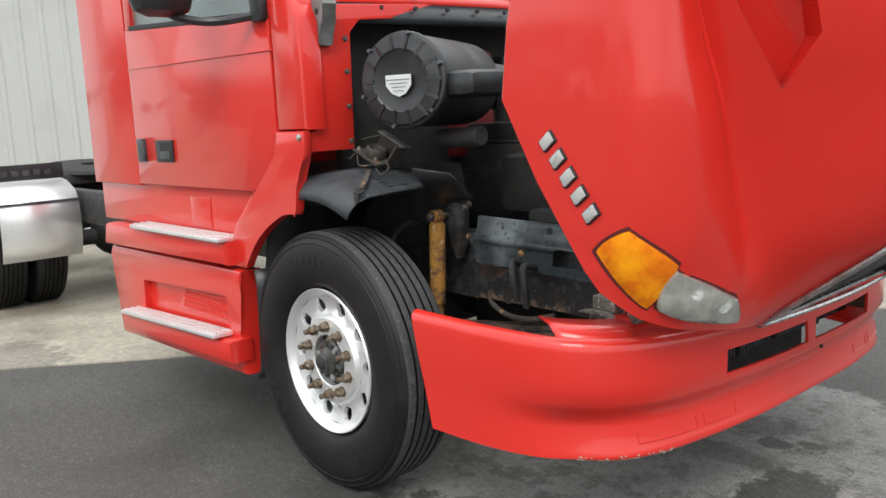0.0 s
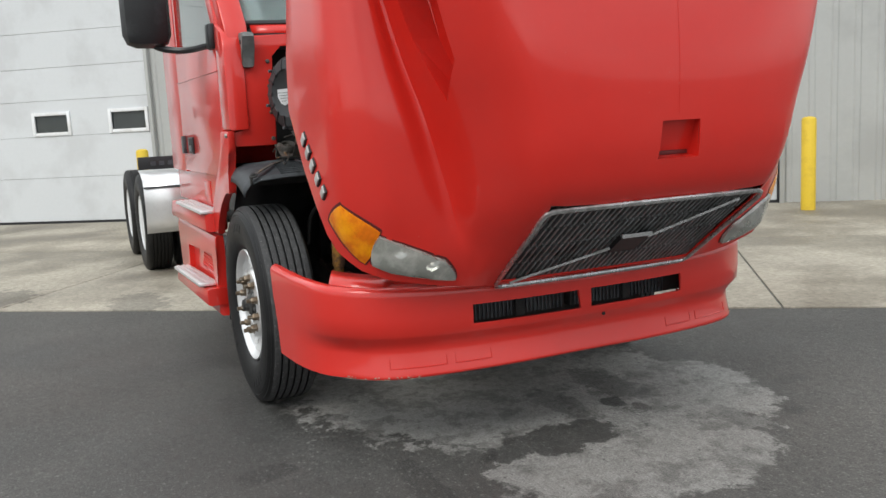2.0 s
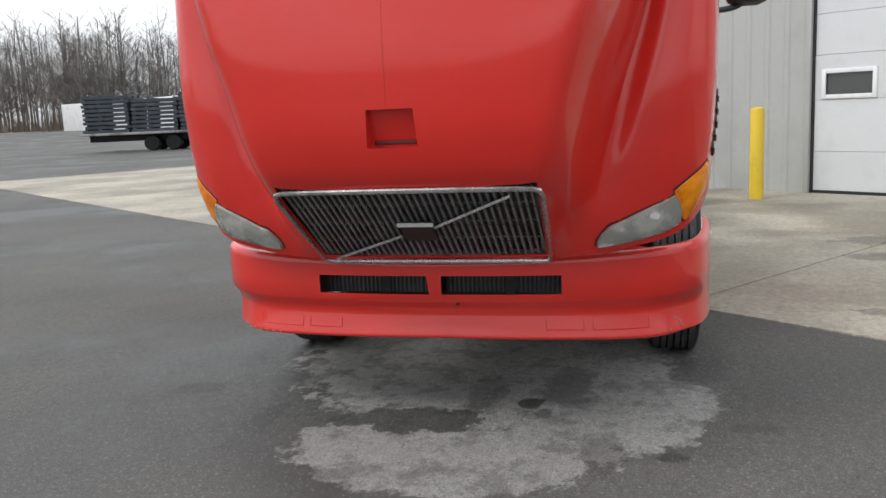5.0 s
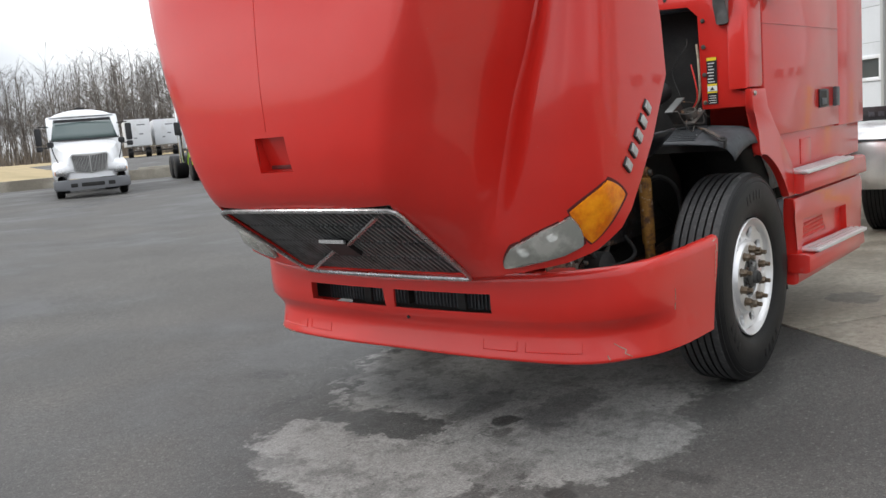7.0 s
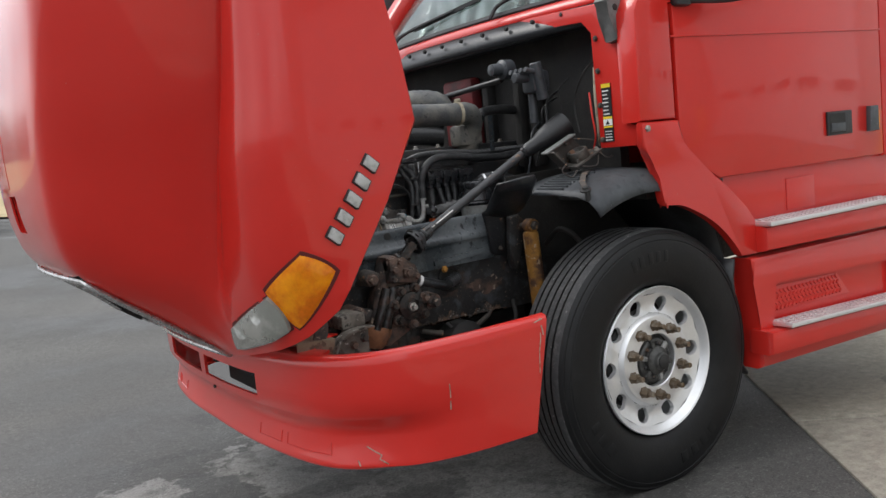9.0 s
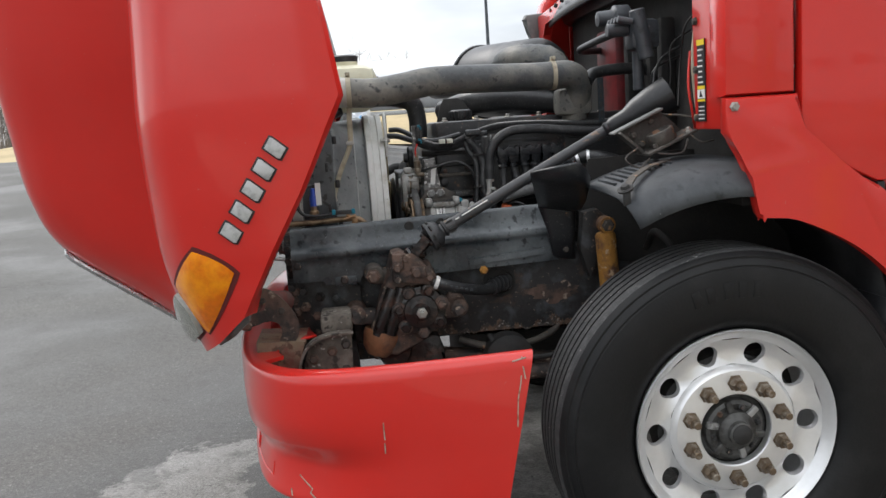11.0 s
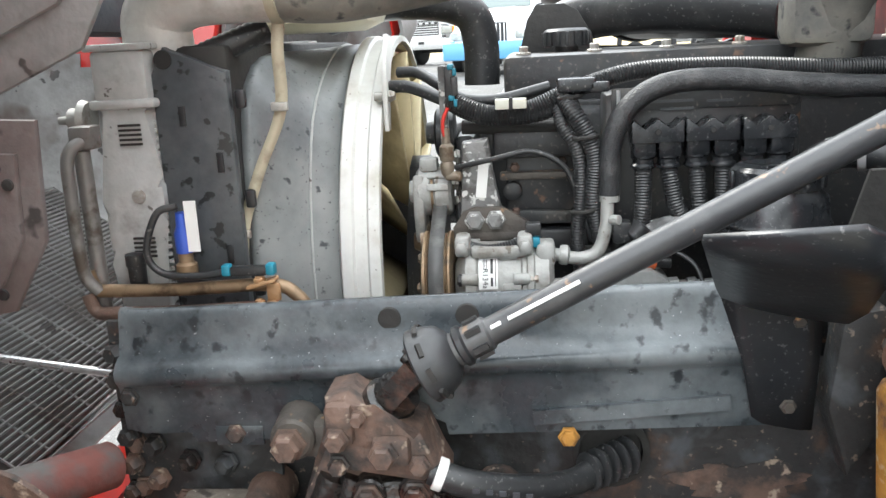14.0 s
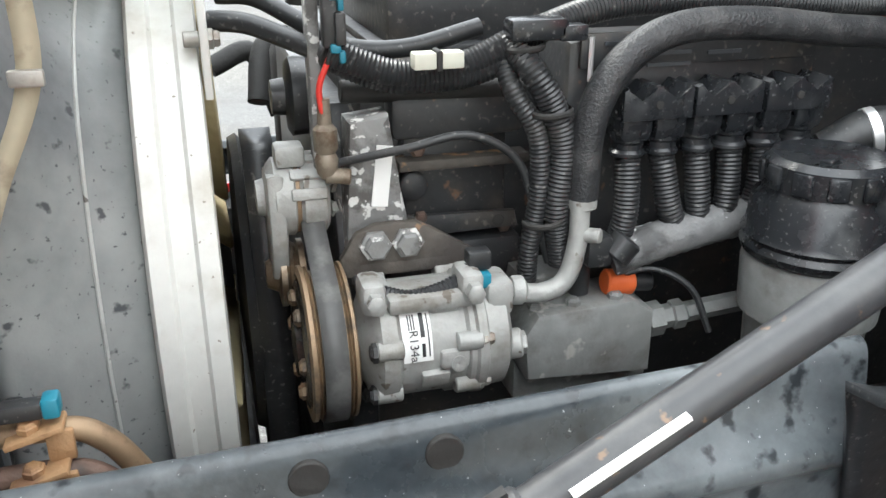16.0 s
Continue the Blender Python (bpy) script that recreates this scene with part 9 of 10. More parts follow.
# firewall hardware, left
REDWALL = mat("grimy_red_panel", (0.19, 0.014, 0.017), 0.5, spot=(0.06, 0.02, 0.02), spot_scale=6, spot_at=(0.45, 0.65), grain=0.2)
bm = bmesh.new()
box(bm, (0.05, 0.62, 1.70), (0.10, 0.09, 0.10), 0.02)
cyl(bm, (0.10, 0.62, 1.72), (0.17, 0.62, 1.72), 0.022)
cyl(bm, (0.05, 0.66, 1.62), (0.08, 0.66, 1.78), 0.026)
cyl(bm, (0.06, 0.60, 1.52), (0.06, 0.60, 1.66), 0.018)
for k in range(4):
    cyl(bm, (0.10, 0.57 + 0.035 * k, 1.74), (0.15, 0.57 + 0.035 * k, 1.75), 0.011)
vb = part("brake_valve", bm, FADED, truck, "grimy brake valve with fittings on the firewall")
bm = bmesh.new()
lathe(bm, (0.02, 0.42, 1.78), (1, 0, 0), [(0.03, 0), (0.045, 0.01), (0.045, 0.06), (0.03, 0.07), (0.026, 0.12), (0, 0.125)], 18)
part("wiper_motor", bm, FADED, truck, "dusty round valve on the firewall")
rng = random.Random(11)
for k in range(5):
    y0, z0 = 0.35 + 0.5 * rng.random(), 1.45 + 0.32 * rng.random()
    pts = [(-0.10, y0, z0), (-0.03 + 0.04 * rng.random(), y0 + 0.05 * rng.random(), z0 - 0.05), (-0.02 + 0.05 * rng.random(), y0 + 0.1 * rng.random() - 0.05, z0 - 0.16), (0.02, y0 + 0.12 * rng.random() - 0.06, z0 - 0.30)]
    hose("air_line", pts, 0.003 + 0.003 * rng.random(), (HOSE, GRIME, GRIME, FADED)[k % 4], "black air line", parent=truck)
hose("red_wire", [(0.0, 0.90, 1.62), (0.02, 0.93, 1.52), (0.01, 0.93, 1.44), (-0.02, 0.88, 1.38)], 0.004, REDWIRE, "thin red wire", parent=truck)
hose("pale_cable", [(-0.01, 0.93, 1.72), (0.01, 0.945, 1.60), (0.0, 0.94, 1.46), (-0.04, 0.90, 1.40)], 0.006, BEIGE, "pale cable", parent=truck)
hose("firewall_hose", [(-0.12, -0.3, 1.72), (0.06, -0.1, 1.71), (0.08, 0.15, 1.72), (0.04, 0.36, 1.74)], 0.014, HOSE, parent=truck)
part("tunnel_panel", made(box, (-0.105, -0.18, 1.55), (0.07, 0.27, 0.50), 0.02), REDWALL, truck, "dark red painted firewall panel")
for y in (0.05, 0.30, 0.42):
    part("firewall_rib", made(box, (-0.11, y, 1.55), (0.06, 0.05, 0.45), 0.015), GRIME, truck)
# hood prop rod and cable to the hood
bm = bmesh.new()
cyl(bm, (1.29, 0.60, 1.04), (1.47, 0.611, 1.073), 0.0065, seg=10)
cyl(bm, (1.47, 0.611, 1.073), (1.62, 0.62, 1.10), 0.009, seg=10)
part("prop_rod", bm, DULLCHROME, truck, "thin bright gas strut rod")
# bare axle-side brake line
hose("brake_hose", [(0.62, 0.60, 0.72), (0.58, 0.66, 0.66), (0.45, 0.70, 0.655), (0.34, 0.70, 0.69), (0.28, 0.62, 0.76)], 0.010, GRIME, "grimy brake hose", parent=truck)
for sy in (-1, 1):
    hose("wheel_hose", [(0.05, sy * 0.60, 0.98), (0.06, sy * 0.72, 1.05), (0.02, sy * 0.80, 0.98), (0.0, sy * 0.82, 0.82)], 0.012, GRIME, "dark brake hose", parent=truck)
bm = bmesh.new()
lathe(bm, (0.56, 0.62, 0.64), (0, 1, 0), [(0.02, -0.1), (0.07, -0.09), (0.085, -0.04), (0.085, 0.03), (0.06, 0.05), (0.02, 0.055)], 24)
part("spring_eye", bm, GRIME, truck, "grimy spring hanger")

# moulded inner panels of the hood
PANELB = mat("dusty_maroon_panel", (0.115, 0.092, 0.087), 0.6, spot=(0.17, 0.15, 0.145), spot_scale=4, grain=0.25, bump=0.2, fleck=(0.04, 0.036, 0.034), fleck_scale=16, fleck_at=(0.64, 0.68))
for sy in (-1, 1):
    for name, pts, y0, lab in (("inner_panel", [(1.30, 1.95), (1.12, 1.95), (1.155, 1.56), (1.19, 1.50), (1.33, 1.44), (1.36, 1.62)], 0.745, "dusty grey moulded panel under the hood"),
                               ("inner_panel", [(1.44, 1.43), (1.265, 1.42), (1.275, 1.27), (1.33, 1.18), (1.46, 1.16)], 0.740, "dusty brown moulded panel under the hood")):
        bm = bmesh.new()
        prism(bm, pts, sy * y0, sy * (y0 - 0.012), "y", 0.004)
        cx, cz = sum(p[0] for p in pts) / len(pts), sum(p[1] for p in pts) / len(pts)
        prism(bm, [(cx + (x - cx) * 0.7, cz + (z - cz) * 0.7) for x, z in pts], sy * (y0 + 0.010), sy * (y0 - 0.002), "y", 0.006)
        ip = part(name, bm, LINER if "grey" in lab else PANELB, hood, lab)
        for k in range(5):
            part("rivet", made(lathe, (cx + 0.06 * math.cos(2.2 * k), sy * (y0 + 0.010), cz + 0.09 * math.sin(2.2 * k)), (0, sy, 0), [(0.008, 0), (0.007, 0.003), (0, 0.004)], 10), GRIME, ip)
    bm = bmesh.new()
    prism(bm, [(1.32, 1.72), (1.14, 1.665), (1.12, 1.62), (1.28, 1.675)], sy * 0.30, sy * 0.70, "y", 0.012)
    part("inner_ledge", bm, FADED, hood, "blue-grey ledge under the hood")

# flaked edge and rust patches on the rail, and the bolt rows of its front end
RUSTFLAKE = mat("flaked_rust_edge", (0.125, 0.078, 0.052), 0.8, spot=(0.05, 0.042, 0.038), spot_scale=26, spot_at=(0.45, 0.55), grain=0.4, bump=0.6, bump_scale=70, fleck=(0.30, 0.275, 0.245), fleck_scale=120, fleck_at=(0.60, 0.68))
for sy in (-1, 1):
    rng = random.Random(8)
    bm = bmesh.new()
    top = [(0.82 - 0.004 * j, 0.735 + 0.014 * rng.random() + 0.014 * math.sin(j * 0.13) + 0.010 * math.sin(j * 0.41 + 1.0)) for j in range(136)]
    prism(bm, [(0.82, 0.726)] + top + [(0.28, 0.726)], sy * 0.5655, sy * 0.5685, "y")
    part("rust_patch", bm, RUSTFLAKE, truck, "flaked rust along the frame rail", smooth=0)
    bm = bmesh.new()
    blob = []
    for j in range(60):
        a = 2 * math.pi * j / 60
        r_ = 1.0 + 0.18 * math.sin(3 * a + 0.6) + 0.12 * math.sin(7 * a) + 0.16 * (rng.random() - 0.5)
        blob.append((0.385 + 0.085 * r_ * math.cos(a), 0.845 + 0.034 * r_ * math.sin(a)))
    prism(bm, blob, sy * 0.5655, sy * 0.5675, "y")
    part("rust_patch", bm, RUST, truck, "brown rust patch on the frame rail")
    for k, (x, z) in enumerate(((1.275, 1.075), (1.275, 1.035), (1.272, 0.99), (1.272, 0.945), (1.272, 0.90), (1.275, 0.855), (1.235, 0.93), (1.235, 0.875), (1.185, 0.905), (1.13, 0.90))):
        bolt(truck, (x, sy * 0.602, z), (0.25, sy, 0), 0.014, 0.022, (FRAME, RUST, WET)[k % 3])
    part("oil_tube", made(tube, [(0.72, sy * 0.55, 0.70), (0.62, sy * 0.58, 0.675), (0.50, sy * 0.58, 0.672), (0.40, sy * 0.57, 0.70), (0.35, sy * 0.55, 0.74)], 0.012, 10), DIRTY, truck, "grey bent tube under the rail")

# ---- distance ----
def far_wheel(bm, x, y, r=0.5, w=0.28):
    lathe(bm, (x, y - w / 2, r), (0, 1, 0), [(r * 0.55, 0), (r * 0.9, 0), (r, 0.04), (r, w - 0.04), (r * 0.9, w), (r * 0.55, w)], 24)


FARGLASS = mat("sky_lit_glass", (0.07, 0.105, 0.10), 0.08, grain=0.02, rough_var=0.03, coat=1.0)


def far_truck(label, at, turn, body, bumper_m, hood, cabw=2.2, extra=None, fend=None, top=2.75):
    """A parked conventional lorry facing +x from its front axle."""
    t = thing("lorry", label, "truck", at, turn)
    hl, hz, hw = hood
    bm = bmesh.new()
    rows = []
    for x, z, w in ((1.25, hz - 0.55, hw * 0.96), (1.28, hz - 0.25, hw * 0.96), (1.15, hz - 0.08, hw * 0.93), (0.2, hz + 0.03, hw * 0.98), (-0.55, hz + 0.12, hw * 1.04)):
        rows.append([(x, -w / 2, 0.75), (x, -w / 2, z - 0.15), (x, -w / 2 + 0.18, z), (x, 0, z + 0.05), (x, w / 2 - 0.18, z), (x, w / 2, z - 0.15), (x, w / 2, 0.75)])
    vs = grid(bm, rows)
    bm.faces.new(vs[0])
    part("hood", bm, body, t, smooth=30)
    bm = bmesh.new()
    prism(bm, [(-0.45, 0.95), (-0.45, hz + 0.12), (-0.52, hz + 0.2), (-1.0, top - 0.1), (-1.3, top), (-2.0, top), (-2.05, 0.95)], -cabw / 2, cabw / 2, "y", 0.06)
    part("cab", bm, body, t)
    bm = bmesh.new()
    vs = [bm.verts.new(p) for p in ((-0.47, -cabw / 2 + 0.15, hz + 0.20), (-0.47, cabw / 2 - 0.15, hz + 0.20), (-0.93, cabw / 2 - 0.2, top - 0.16), (-0.93, -cabw / 2 + 0.2, top - 0.16), (-0.53, -cabw / 2 + 0.15, hz + 0.2), (-0.53, cabw / 2 - 0.15, hz + 0.2), (-1.0, cabw / 2 - 0.2, top - 0.12), (-1.0, -cabw / 2 + 0.2, top - 0.12))]
    for f in ((0, 1, 2, 3), (4, 5, 6, 7), (0, 1, 5, 4), (1, 2, 6, 5), (2, 3, 7, 6), (3, 0, 4, 7)):
        bm.faces.new([vs[i] for i in f])
    part("windscreen", bm, FARGLASS, t, "greenish windscreen")
    part("bumper", made(box, (1.42, 0, 0.60), (0.18, 2.4, 0.46), 0.05), bumper_m, t, "wide front bumper")
    bm = bmesh.new()
    box(bm, (1.27, 0, hz - 0.52), (0.06, 0.95, 0.55), 0.03)
    gr = part("grille", bm, DARKTRIM, t, "dark slatted grille")
    for k in range(9):
        part("grille_slat", made(box, (1.305, -0.42 + 0.105 * k, hz - 0.52), (0.012, 0.03, 0.5)), CHROME, gr)
    for sy in (-1, 1):
        part("headlight", made(box, (1.22, sy * 0.86, 0.98), (0.16, 0.34, 0.22), 0.05), LENS, t, "headlight")
        bm = bmesh.new()
        lathe(bm, (0.0, sy * 0.92, 0.5), (0, sy, 0), [(0.62, -0.12), (0.66, 0.0), (0.66, 0.22), (0.62, 0.26), (0.55, 0.2), (0.55, -0.1)], 28)
        bmesh.ops.delete(bm, geom=[v for v in bm.verts if v.co.z < 0.55], context="VERTS")
        part("fender", bm, fend or body, t)
        bm = bmesh.new()
        far_wheel(bm, 0.0, sy * 1.02)
        part("front_wheel", bm, RUBBER, t)
        for x in (-4.6, -5.95):
            bm = bmesh.new()
            far_wheel(bm, x, sy * 0.92, 0.5, 0.55)
            lathe(bm, (x, sy * 1.12, 0.5), (0, sy, 0), [(0.28, 0.0), (0.28, 0.085), (0.24, 0.07), (0.12, 0.02)], 20)
            part("rear_wheel", bm, RUBBER, t)
        bm = bmesh.new()
        box(bm, (-0.55, sy * 1.42, 2.05), (0.12, 0.24, 0.5), 0.04)
        tube(bm, [(-0.5, sy * 1.1, 1.75), (-0.55, sy * 1.42, 1.8)], 0.02, 6)
        part("mirror", bm, DARKTRIM, t, "black mirror")
    bm = bmesh.new()
    box(bm, (-3.6, 0, 0.85), (6.4, 0.85, 0.25), 0.02)
    part("chassis", bm, GRIME, t)
    if extra:
        extra(t)
    return t


BADGE = mat("dull_red_badge", (0.36, 0.06, 0.06), 0.4, grain=0.1)


def stacks(t):
    for sy in (-1, 1):
        part("exhaust_pipe", made(cyl, (-2.2, sy * 1.14, 0.7), (-2.2, sy * 1.14, 3.7), 0.10, seg=20), CHROME, t, "tall chrome exhaust pipe")
    bm = bmesh.new()
    prism(bm, [(-0.62, 2.38), (-0.60, 2.39), (-0.78, 2.60), (-0.92, 2.62), (-0.92, 2.58)], -0.92, 0.92, "y", 0.01)
    part("sun_visor", bm, WHITE, t, "white sun visor")
    part("windscreen_post", made(bar, (-0.44, 0, 2.05), (-0.72, 0, 2.42), 0.05, 0.03), BLACKPAINT, t)
    for k in range(5):
        part("marker_lamp", made(lathe, (-1.25, -0.7 + 0.35 * k, 2.66), (0, 0, 1), [(0.07, 0), (0.06, 0.05), (0, 0.07)], 10), CHROME, t)
    part("grille_surround", made(box, (1.30, 0, 1.42), (0.08, 1.36, 1.08), 0.04), CHROME, t, "broad chrome grille surround")
    part("grille_mesh", made(box, (1.34, 0, 1.40), (0.02, 1.14, 0.92), 0.008), GRIME, t, "dark grille mesh")
    part("badge", made(lathe, (1.345, 0, 1.44), (1, 0, 0), [(0.15, 0), (0.15, 0.02), (0, 0.022)], 24), BADGE, t, "red badge").scale = (1, 1.75, 0.75)
    for ob in t.children:
        if ob.name.startswith("badge"):
            ob.location = (0, 0, 1.44 * 0.25)
    part("tow_slot", made(box, (1.515, 0, 0.62), (0.02, 0.22, 0.12), 0.004), GRIME, t, "dark tow slot")
    for sy in (-1, 1):
        bm = bmesh.new()
        rows = []
        for x, z in ((1.30, 0.78), (1.30, 1.02), (1.18, 1.14), (0.75, 1.20), (0.0, 1.24)):
            rows.append([(x, sy * y, z - d) for y, d in ((0.58, 0.0), (0.80, 0.0), (1.06, 0.03), (1.16, 0.12), (1.18, 0.30))])
        grid(bm, rows)
        part("fender_front", bm, LIME, t, "lime green front fender", smooth=50)
        part("headlight_pod", made(box, (1.28, sy * 0.90, 1.20), (0.22, 0.42, 0.16), 0.05), CHROME, t, "chrome headlight pod")
        part("air_can", made(cyl, (-0.5, sy * 1.12, 1.25), (-0.5, sy * 1.12, 1.95), 0.19, seg=20), CHROME, t, "chrome air cleaner can")


BLACKPAINT = mat("black_vehicle_paint", (0.008, 0.009, 0.010), 0.35, grain=0.05, coat=0.15)
far_truck("black tractor lorry with lime green fenders and tall stacks", (-18.25, -27.35, 0), 63.0, BLACKPAINT, CHROME, (0, 1.80, 1.25), cabw=1.95, extra=stacks, fend=LIME, top=2.66).scale = (1.06, 1.06, 1.08)
BLUEP = mat("light_blue_paint", (0.10, 0.30, 0.52), 0.35, grain=0.05, coat=0.4)
far_truck("white lorry with light blue fenders and bumper, parked", (1.5, -22.6, 0.635), 84.0, WHITE_FAR, BLUEP, (0, 1.55, 1.9), fend=BLUEP)
BUMPGREY = mat("grey_bumper_plastic", (0.16, 0.165, 0.175), 0.5, grain=0.1)


def hull(bm, rows):
    """Mirrored skin through half sections (x, [(y, z), ...]), closed at the front."""
    vs = grid(bm, [[(x, -y, z) for y, z in half[::-1]] + [(x, y, z) for y, z in half[1:]] for x, half in rows])
    bm.faces.new(vs[0])


def lorry_front(t, hood, fender, body):
    part("hood", made(hull, hood), body, t, smooth=50)
    for sy in (-1, 1):
        bm = bmesh.new()
        rows = [[(x, sy * y, z) for y, z in ((0.55, zt + 0.08), (0.86, zt + 0.05), (yo - 0.09, zt), (yo, zt - 0.10), (yo, max(0.62, zt - 0.42)))] for x, zt, yo in fender]
        grid(bm, rows)
        ob = part("fender", bm, body, t, "rounded front fender", smooth=60)
        sk = ob.modifiers.new("skin", "SOLIDIFY")
        sk.thickness = 0.03
        bm = bmesh.new()
        far_wheel(bm, 0.0, sy * 1.05)
        fw_ = part("front_wheel", bm, RUBBER, t)
        part("rim", made(lathe, (0, sy * 1.10, 0.5), (0, sy, 0), [(0.29, 0.0), (0.29, 0.085), (0.25, 0.07), (0.14, 0.03), (0.12, 0.07), (0, 0.08)], 20), PALERIM, fw_)
        for x in (-4.6, -5.95):
            bm = bmesh.new()
            far_wheel(bm, x, sy * 0.92, 0.5, 0.55)
            part("rear_wheel", bm, RUBBER, t)
    part("chassis", made(box, (-3.4, 0, 0.85), (6.4, 0.85, 0.25), 0.02), GRIME, t)


def lorry_cab(t, side, half, screen, body, side_glass):
    """Cab shell from its side outline, a bowed windscreen (x0, z0, x1, z1, y0, y1) and door windows."""
    part("cab", made(prism, side, -half, half, "y", 0.07), body, t)
    x0, z0, x1, z1, y0, y1 = screen
    bm = bmesh.new()
    grid(bm, [[(x0 + (x1 - x0) * f - 0.12 * u * u, u * (y0 + (y1 - y0) * f), z0 + (z1 - z0) * f) for u in np.linspace(-1, 1, 11)] for f in (0.0, 0.33, 0.66, 1.0)])
    ws_ = part("windscreen", bm, FARGLASS, t, "greenish windscreen", smooth=60)
    sk = ws_.modifiers.new("skin", "SOLIDIFY")
    sk.thickness = 0.05
    bm = bmesh.new()
    tube(bm, [(x0 - 0.12 * u * u + 0.01, u * y0, z0) for u in np.linspace(-1, 1, 9)], 0.025, 6)
    part("windscreen_seal", bm, DARKTRIM, t)
    part("sun_band", made(box, ((x1 * 0.9 + x0 * 0.1) + 0.03, 0, z1 - 0.05), (0.03, 1.7 * y1, 0.10), 0.005), DARKTRIM, t, "dark band over the windscreen")
    for sy in (-1, 1):
        part("side_window", made(prism, side_glass, sy * (half - 0.02), sy * (half + 0.012), "y", 0.01), FARGLASS, t)


def wedge_lorry(at, turn):
    t = thing("lorry", "white conventional tanker lorry with a grey bumper, parked", "truck", at, turn)
    lorry_front(t, [(1.12, [(0, 1.50), (0.42, 1.48), (0.60, 1.40), (0.66, 1.10), (0.66, 0.66)]), (1.03, [(0, 1.58), (0.48, 1.55), (0.70, 1.44), (0.77, 1.15), (0.79, 0.66)]),
                    (0.40, [(0, 1.74), (0.58, 1.71), (0.84, 1.60), (0.92, 1.3), (0.94, 0.8)]), (-0.30, [(0, 1.89), (0.68, 1.86), (0.98, 1.75), (1.05, 1.4), (1.07, 0.9)]),
                    (-0.78, [(0, 1.99), (0.78, 1.97), (1.08, 1.87), (1.13, 1.5), (1.14, 1.0)])],
                [(1.19, 0.82, 1.10), (1.15, 1.02, 1.17), (0.95, 1.15, 1.21), (0.45, 1.24, 1.23), (0.0, 1.26, 1.23), (-0.45, 1.20, 1.22), (-0.62, 0.95, 1.2)], WHITE_FAR)
    lorry_cab(t, [(-0.72, 1.0), (-0.72, 1.96), (-1.14, 2.76), (-1.32, 2.88), (-2.55, 2.92), (-2.62, 1.0)], 1.21, (-0.64, 2.02, -1.05, 2.76, 1.17, 1.12), WHITE_FAR,
              [(-0.98, 2.02), (-1.36, 2.70), (-1.95, 2.70), (-1.95, 2.02)])
    bm = bmesh.new()
    grid(bm, [[(x, y, 2.86 + h * (1 - (y / 1.1) ** 2) ** 0.8) for y in np.linspace(-1.1, 1.1, 13)] for x, h in ((-1.18, 0.0), (-1.28, 0.16), (-1.6, 0.25), (-2.2, 0.27), (-2.55, 0.24), (-2.6, 0.0))])
    part("roof_cap", bm, WHITE_FAR, t, "bowed white roof cap", smooth=60)
    part("roof_lamp", made(box, (-1.9, 0.0, 3.16), (0.3, 0.34, 0.08), 0.02), GRIME, t)
    surround = [(-0.62, 1.42), (-0.50, 0.88), (0.0, 0.82), (0.50, 0.88), (0.62, 1.42), (0.56, 1.51), (0.0, 1.46), (-0.56, 1.51)]
    part("grille_surround", made(prism, surround, 1.02, 1.16, "x", 0.01), SILVER, t, "bright grille surround")
    for sy in (-1, 1):
        gh = part("grille", made(prism, [(sy * 0.03, 0.87), (sy * 0.47, 0.92), (sy * 0.565, 1.41), (sy * 0.53, 1.46), (sy * 0.03, 1.41)], 1.155, 1.175, "x", 0.0), GRIME, t, "dark half of the grille")
        for k in range(10):
            f = (k + 0.5) / 10
            part("grille_bar", made(bar, (1.185, sy * (0.04 + 0.43 * f), 0.88 + 0.045 * f), (1.185, sy * (0.04 + 0.51 * f), 1.415 + 0.04 * f), 0.017, 0.02), SILVER, gh)
        hl_ = part("headlight", made(box, (1.13, sy * 0.94, 0.88), (0.18, 0.42, 0.20), 0.06, Matrix.Rotation(-sy * 0.35, 4, "Z")), DULLCHROME, t, "headlight")
        part("turn_lamp", made(box, (1.10, sy * 1.12, 0.88), (0.14, 0.10, 0.15), 0.03), AMBER, hl_)
        part("mirror", made(lambda b: (box(b, (-0.72, sy * 1.52, 2.18), (0.14, 0.22, 0.62), 0.05), box(b, (-0.72, sy * 1.52, 1.76), (0.14, 0.22, 0.18), 0.05), tube(b, [(-0.85, sy * 1.15, 2.52), (-0.74, sy * 1.5, 2.54)], 0.022, 6), tube(b, [(-0.85, sy * 1.15, 1.80), (-0.74, sy * 1.5, 1.78)], 0.022, 6))), DARKTRIM, t, "black mirror")
        part("hood_mirror", made(lambda b: (box(b, (0.30, sy * 1.16, 1.88), (0.14, 0.22, 0.20), 0.06), tube(b, [(0.55, sy * 0.98, 1.20), (0.42, sy * 1.10, 1.55), (0.32, sy * 1.14, 1.80)], 0.018, 6))), DARKTRIM, t, "black hood mirror on a stalk")
    plan = [(1.34, -0.75), (1.30, -1.0), (1.12, -1.22), (0.78, -1.25), (0.78, 1.25), (1.12, 1.22), (1.30, 1.0), (1.34, 0.75)]
    bp_ = part("bumper", made(prism, plan, 0.28, 0.64, "z", 0.05), BUMPGREY, t, "wide grey bumper")
    for y, w in ((0, 0.74), (-0.60, 0.22), (0.60, 0.22)):
        part("slot", made(box, (1.335, y, 0.45), (0.03, w, 0.13), 0.01), GRIME, bp_)
    part("tank", made(lathe, (-8.4, 0, 2.0), (1, 0, 0), [(0.3, -0.1), (0.9, 0.0), (1.06, 0.2), (1.06, 5.0), (0.9, 5.2), (0.3, 5.3)], 36), WHITE_FAR, t, "white cylinder tank")
    return t


